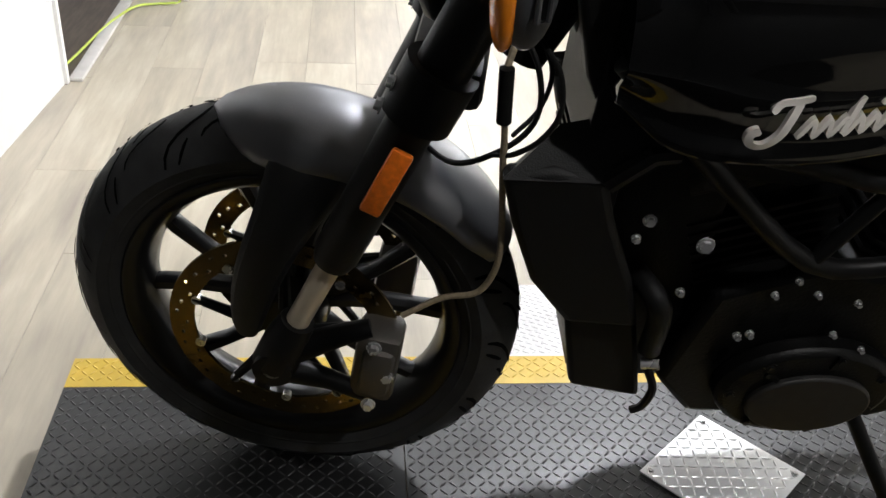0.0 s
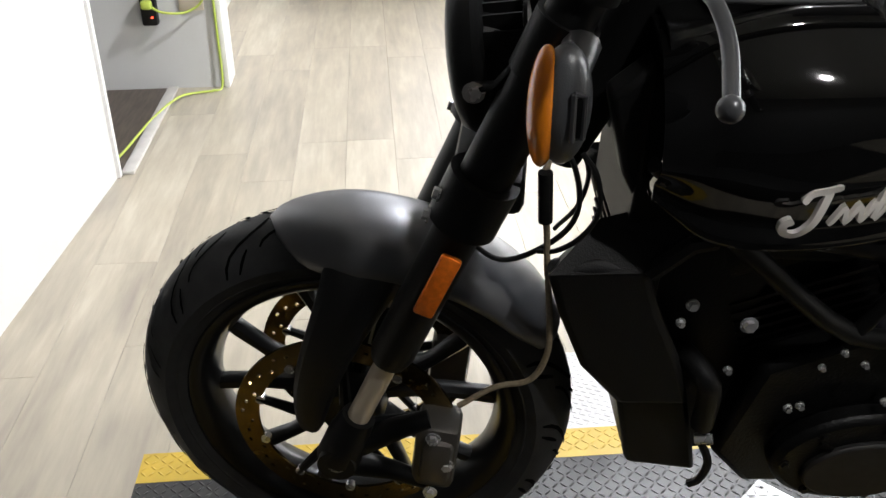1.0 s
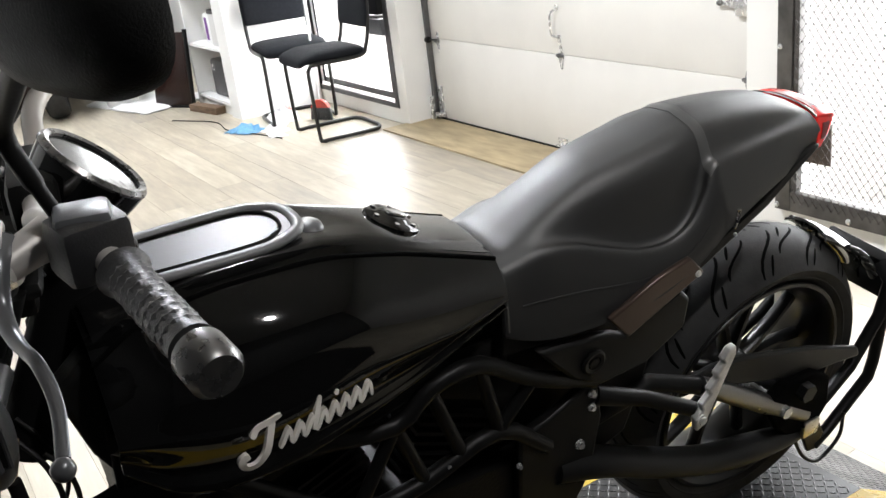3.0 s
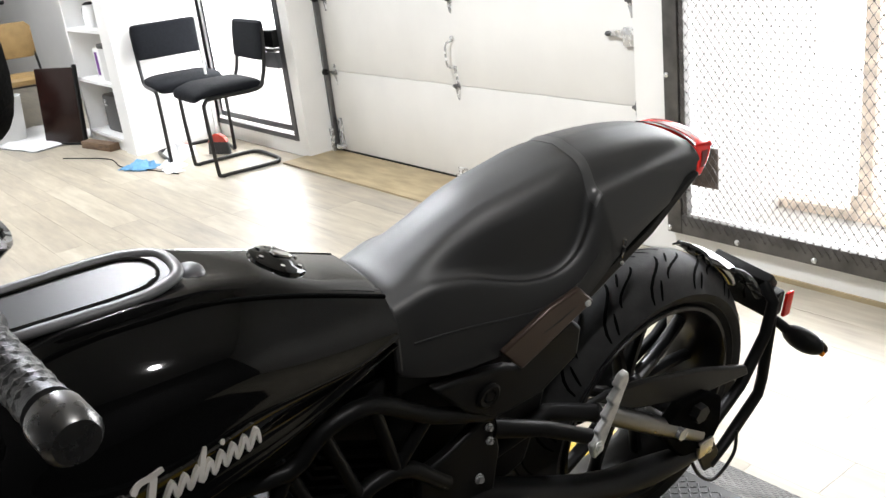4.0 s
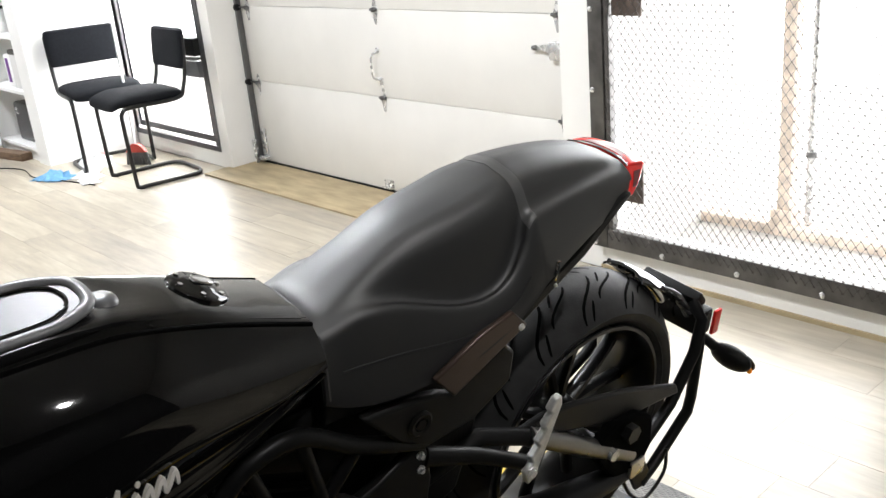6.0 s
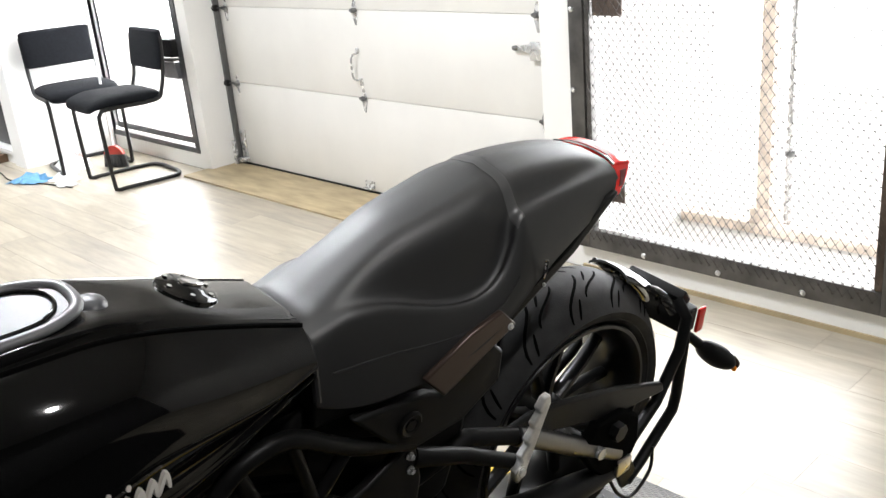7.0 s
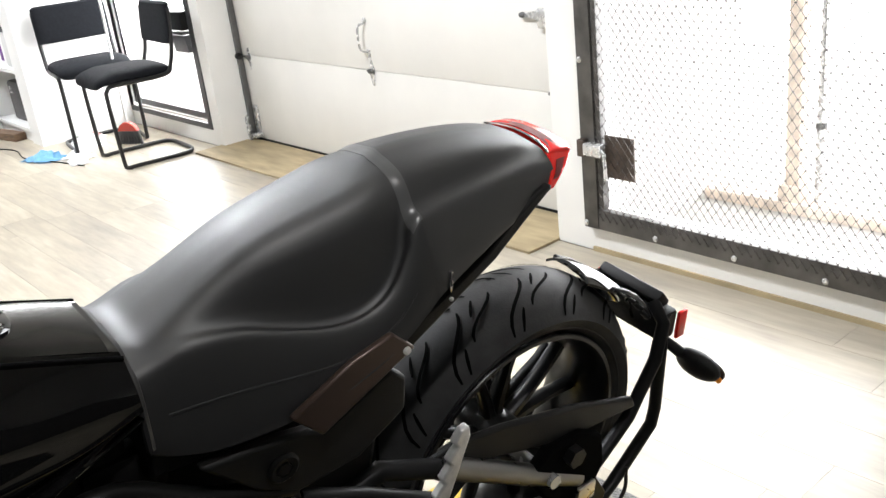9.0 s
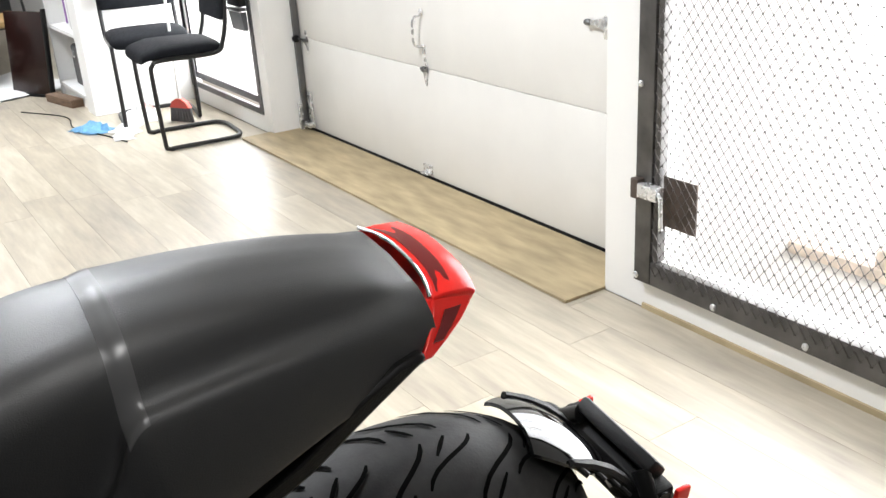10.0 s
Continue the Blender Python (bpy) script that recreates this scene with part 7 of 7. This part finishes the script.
    part("fuel_tank", back(MB().loft(smooth_loft([(0.42, [(0, 0.92), (0.08, 0.90), (0.12, 0.84), (0.10, 0.76), (0, 0.74)]), (0.58, [(0, 0.98), (0.12, 0.95), (0.19, 0.86), (0.16, 0.74), (0, 0.72)]), (0.78, [(0, 0.93), (0.11, 0.90), (0.17, 0.82), (0.14, 0.72), (0, 0.70)]), (0.94, [(0, 0.82), (0.07, 0.80), (0.11, 0.76), (0.08, 0.70), (0, 0.69)])], 4, 4)), 0.22), M_BLACK_SHOW, tb_)
    st = part("saddle", back(MB().loft(smooth_loft([(0.90, [(0, 0.78), (0.10, 0.77), (0.15, 0.72), (0.13, 0.66), (0, 0.65)]), (1.05, [(0, 0.76), (0.15, 0.76), (0.21, 0.70), (0.18, 0.60), (0, 0.62)]), (1.20, [(0, 0.78), (0.15, 0.78), (0.20, 0.72), (0.16, 0.62), (0, 0.64)]), (1.24, [(0, 0.88), (0.14, 0.87), (0.18, 0.80), (0.15, 0.68), (0, 0.66)]), (1.45, [(0, 0.86), (0.13, 0.85), (0.17, 0.79), (0.14, 0.72), (0, 0.70)])], 4, 4)), 0.26), M_SADDLE, tb_, "black studded leather saddle")
    for s in (-1, 1):
        for k in range(12):
            part("stud", back(MB().ball((0.95 + 0.026 * k, s * (0.165 + 0.03 * math.sin(math.pi * k / 11)), 0.645 - 0.03 * math.sin(math.pi * k / 11)), 0.006, 0.006, 0.006, 8, 6), 0.26, -0.01), M_CHROME, st)
    for s in (-1, 1):
        cu = part("seat_cushion", MB().ball((0.80, s * 0.150, 0.690), 0.20, 0.085, 0.105, 24, 14), M_SADDLE, tb_, "puffed dark leather cushion with chrome studs")
        for k in range(10):
            a = radians(205 + 13.5 * k)
            part("stud", MB().ball((0.80 + 0.185 * math.cos(a), s * 0.205, 0.690 + 0.092 * math.sin(a)), 0.007, 0.006, 0.007, 8, 6), M_CHROME, cu)
    part("trunk", back(MB().box(1.45, 1.85, -0.24, 0.24, 0.84, 1.12, 0.05), 0.28, -0.06), M_BLACK_SHOW, tb_)
    part("backrest", back(MB().box(1.40, 1.46, -0.19, 0.19, 0.88, 1.12, 0.03), 0.28, -0.04), M_SADDLE, tb_)
    part("rack", back(MB().tube(spline([(1.90, -0.25, 0.78), (1.93, 0, 0.80), (1.90, 0.25, 0.78)], 5), 0.012, 8), 0.25, -0.06), M_CHROME, tb_)
    part("engine_block", MB().box(0.56, 1.02, -0.13, 0.13, 0.22, 0.62, 0.04), M_CALIPER, tb_)
    part("frame", MB().tube(spline([(0.33, 0, 0.95), (0.45, 0, 0.60), (0.50, 0, 0.25), (1.0, 0, 0.20), (1.30, 0, 0.40)], 4), 0.022, 10), M_BLACK_SHOW, tb_)
    fender(tb_, (1.36, 0, R), R + 0.05, 0.10, 120, 5, M_BLACK_SHOW, "rear_fender")
    part("handlebar", MB().tube(spline([(0.56, -0.36, 1.06), (0.46, -0.26, 1.09), (0.40, -0.08, 1.03), (0.40, 0.08, 1.03), (0.46, 0.26, 1.09), (0.56, 0.36, 1.06)], 5), 0.0125, 10), M_CHROME, tb_)
    part("side_stand", MB().rod((0.70, -0.15, 0.22), (0.80, -0.30, 0.01), 0.012, n=8), M_CHROME, tb_)
    return tb_


TURNED = ("fork_leg", "caliper", "fork_reflector", "passing_lamp", "lamp_glass", "turn_signal", "headlamp", "light_bar", "front_fender", "fender_trim", "handlebar", "mirror", "grip", "windscreen")


def turn_front(ob, degrees, limit=0.62):
    """Turns the steered parts of a standing motorcycle about its steering line."""
    m = Matrix.Translation((0.06, 0, 0)) @ Matrix.Rotation(radians(degrees), 4, "Z") @ Matrix.Translation((-0.06, 0, 0))
    for p in ob.children_recursive:
        c = sum((v.co.x for v in p.data.vertices), 0.0) / len(p.data.vertices)
        base = p.name.split(".")[0]
        if c < limit and (base.startswith(TURNED) or (c < 0.12 and base in ("tyre", "rim", "spoke", "hub", "disc", "disc_hub", "disc_bolt"))):
            p.data.transform(m)


# parked nose towards the window, on its stand
tour = touring_bike(Matrix.Translation((-1.80, -2.97, 0.0)) @ Matrix.Rotation(radians(208), 4, "Z") @ Matrix.Rotation(radians(7), 4, "X"))
turn_front(tour, 27)


def roadster(m, lens_mat, seat_mat, name_label, bag):
    rb = thing("roadster_motorcycle", name_label, "motorcycle", m, group="motorcycles in the back row")
    R = 0.31
    plain_wheel(rb, (0, 0, R), R, 0.11, M_CHROME, False, 8)
    plain_wheel(rb, (1.50, 0, R), R, 0.17, M_RIM, False, 8)
    fender(rb, (0, 0, R), R + 0.03, 0.07, 140, 30, M_BLACK_SHOW, "front_fender")
    fender(rb, (1.50, 0, R), R + 0.035, 0.10, 130, 20, M_BLACK_SHOW, "rear_fender")
    for s in (-1, 1):
        part("fork_leg", MB().tube([(0, s * 0.10, R), (0.32, s * 0.10, 0.95)], 0.026, 12), M_CHROME, rb)
        part("shock", MB().tube([(1.45, s * 0.14, 0.36), (1.28, s * 0.14, 0.66)], 0.030, 12), M_CHROME, rb)
        part("grip", MB().rod((0.50, s * 0.24, 1.04), (0.58, s * 0.38, 1.02), 0.018, n=10), M_BLACK_PLASTIC, rb)
        part("turn_signal", MB().ball((1.72, s * 0.17, 0.68), 0.03, 0.035, 0.035, 12, 8), M_ORANGE, rb)
        part("exhaust", MB().tube([(0.55, s * 0.14, 0.35), (0.75, s * 0.17, 0.22), (1.75, s * 0.20, 0.26)], [0.02, 0.025, 0.042], 12), M_CHROME, rb)
        part("mirror", MB().ball((0.40, s * 0.36, 1.18), 0.02, 0.06, 0.045, 14, 8), M_CHROME, rb)
        if bag:
            part("saddlebag", MB().box(1.22, 1.62, s * 0.26 - 0.08, s * 0.26 + 0.08, 0.40, 0.70, 0.04), M_SADDLE, rb)
    part("engine_block", MB().box(0.50, 0.98, -0.15, 0.15, 0.20, 0.60, 0.04), M_CALIPER, rb)
    for k in range(2):
        part("cylinder", MB().tube([(0.66 + 0.16 * k, 0, 0.46), (0.58 + 0.30 * k, 0, 0.72)], 0.085, 14), M_ENGINE, rb)
    part("fuel_tank", MB().loft(smooth_loft([(0.38, [(0, 0.90), (0.07, 0.88), (0.10, 0.83), (0.08, 0.76), (0, 0.75)]), (0.55, [(0, 0.95), (0.11, 0.92), (0.16, 0.84), (0.13, 0.75), (0, 0.73)]), (0.75, [(0, 0.90), (0.10, 0.87), (0.14, 0.80), (0.11, 0.72), (0, 0.71)]), (0.92, [(0, 0.79), (0.05, 0.78), (0.08, 0.75), (0.06, 0.70), (0, 0.69)])], 3, 3)), M_BLACK_SHOW, rb)
    part("saddle", MB().loft(smooth_loft([(0.88, [(0, 0.76), (0.08, 0.75), (0.12, 0.70), (0.10, 0.65), (0, 0.65)]), (1.05, [(0, 0.72), (0.14, 0.72), (0.18, 0.67), (0.14, 0.60), (0, 0.60)]), (1.24, [(0, 0.76), (0.13, 0.76), (0.17, 0.70), (0.13, 0.63), (0, 0.63)]), (1.55, [(0, 0.80), (0.10, 0.79), (0.13, 0.74), (0.10, 0.69), (0, 0.68)])], 3, 3)), seat_mat, rb)
    part("tail_lamp", MB().ball((1.80, 0, 0.58), 0.035, 0.05, 0.05, 14, 10), lens_mat, rb)
    part("headlamp", MB().ball((0.16, 0, 0.88), 0.09, 0.09, 0.09, 18, 12), M_CHROME, rb)
    part("handlebar", MB().tube(spline([(0.58, -0.36, 1.02), (0.46, -0.22, 1.05), (0.38, 0, 0.98), (0.46, 0.22, 1.05), (0.58, 0.36, 1.02)], 4), 0.012, 8), M_CHROME, rb)
    part("frame", MB().tube(spline([(0.32, 0, 0.92), (0.44, 0, 0.55), (0.50, 0, 0.22), (1.0, 0, 0.20), (1.45, 0, 0.32)], 4), 0.022, 8), M_BLACK_SHOW, rb)
    part("side_stand", MB().rod((0.70, -0.14, 0.2), (0.80, -0.28, 0.01), 0.012, n=8), M_CHROME, rb)
    return rb


ra = roadster(Matrix.Translation((-5.83, -1.52, 0)) @ Matrix.Rotation(radians(-12), 4, "Z") @ Matrix.Rotation(radians(6), 4, "X"), M_BURGUNDY, M_SADDLE, "black and chrome roadster motorcycle seen tail first", True)
copy_thing(ra, Matrix.Translation((-7.30, -2.00, 0)) @ Matrix.Rotation(radians(-8), 4, "Z") @ Matrix.Rotation(radians(6), 4, "X"))
copy_thing(ra, Matrix.Translation((-6.10, -3.35, 0)) @ Matrix.Rotation(radians(-5), 4, "Z") @ Matrix.Rotation(radians(6), 4, "X"))
copy_thing(ra, Matrix.Translation((-7.9, -1.15, 0)) @ Matrix.Rotation(radians(-15), 4, "Z") @ Matrix.Rotation(radians(6), 4, "X"))
roadster(Matrix.Translation((-6.1, -0.95, 0)) @ Matrix.Rotation(radians(-14), 4, "Z") @ Matrix.Rotation(radians(6), 4, "X"), M_BURGUNDY, M_TAN, "dark motorcycle with a tan saddle in the back row", False)


# ---- floor planks, laid along the long wall ----
PL, PW = 1.218, 0.178
plank_mesh = bpy.data.meshes.new("plank")
_b = MB().box(-PL / 2 + 0.0006, PL / 2 - 0.0006, -PW / 2 + 0.0005, PW / 2 - 0.0005, -0.0038, 0.0, 0.0)
plank_mesh.from_pydata(_b.v, [], _b.f)
plank_mesh.materials.append(M_PLANK)
rng = random.Random(4)
rest = MB()
for r in range(45):
    y = -0.22 - PW * (r + 0.5)
    x = -9.2 + rng.uniform(0, PL)
    while x < 6.2:
        near = -4.6 < x < 3.4 and y > -4.12
        if near:
            p = new("plank", plank_mesh)
            p.parent = FLOOR
            p.location = (x, y, 0)
            p.rotation_euler = (0, 0, math.pi * rng.randrange(2))
        elif y > -8.1 and min(x + PL / 2, 5.59) - max(x - PL / 2, -9.19) > 0.02:
            rest.box(max(x - PL / 2, -9.19) + 0.0006, min(x + PL / 2, 5.59) - 0.0006, y - PW / 2 + 0.0005, y + PW / 2 - 0.0005, -0.0038, 0.0)
        x += PL
tagged(part("plank_rest", rest, M_PLANK, FLOOR, smooth=0), kind="stuff")
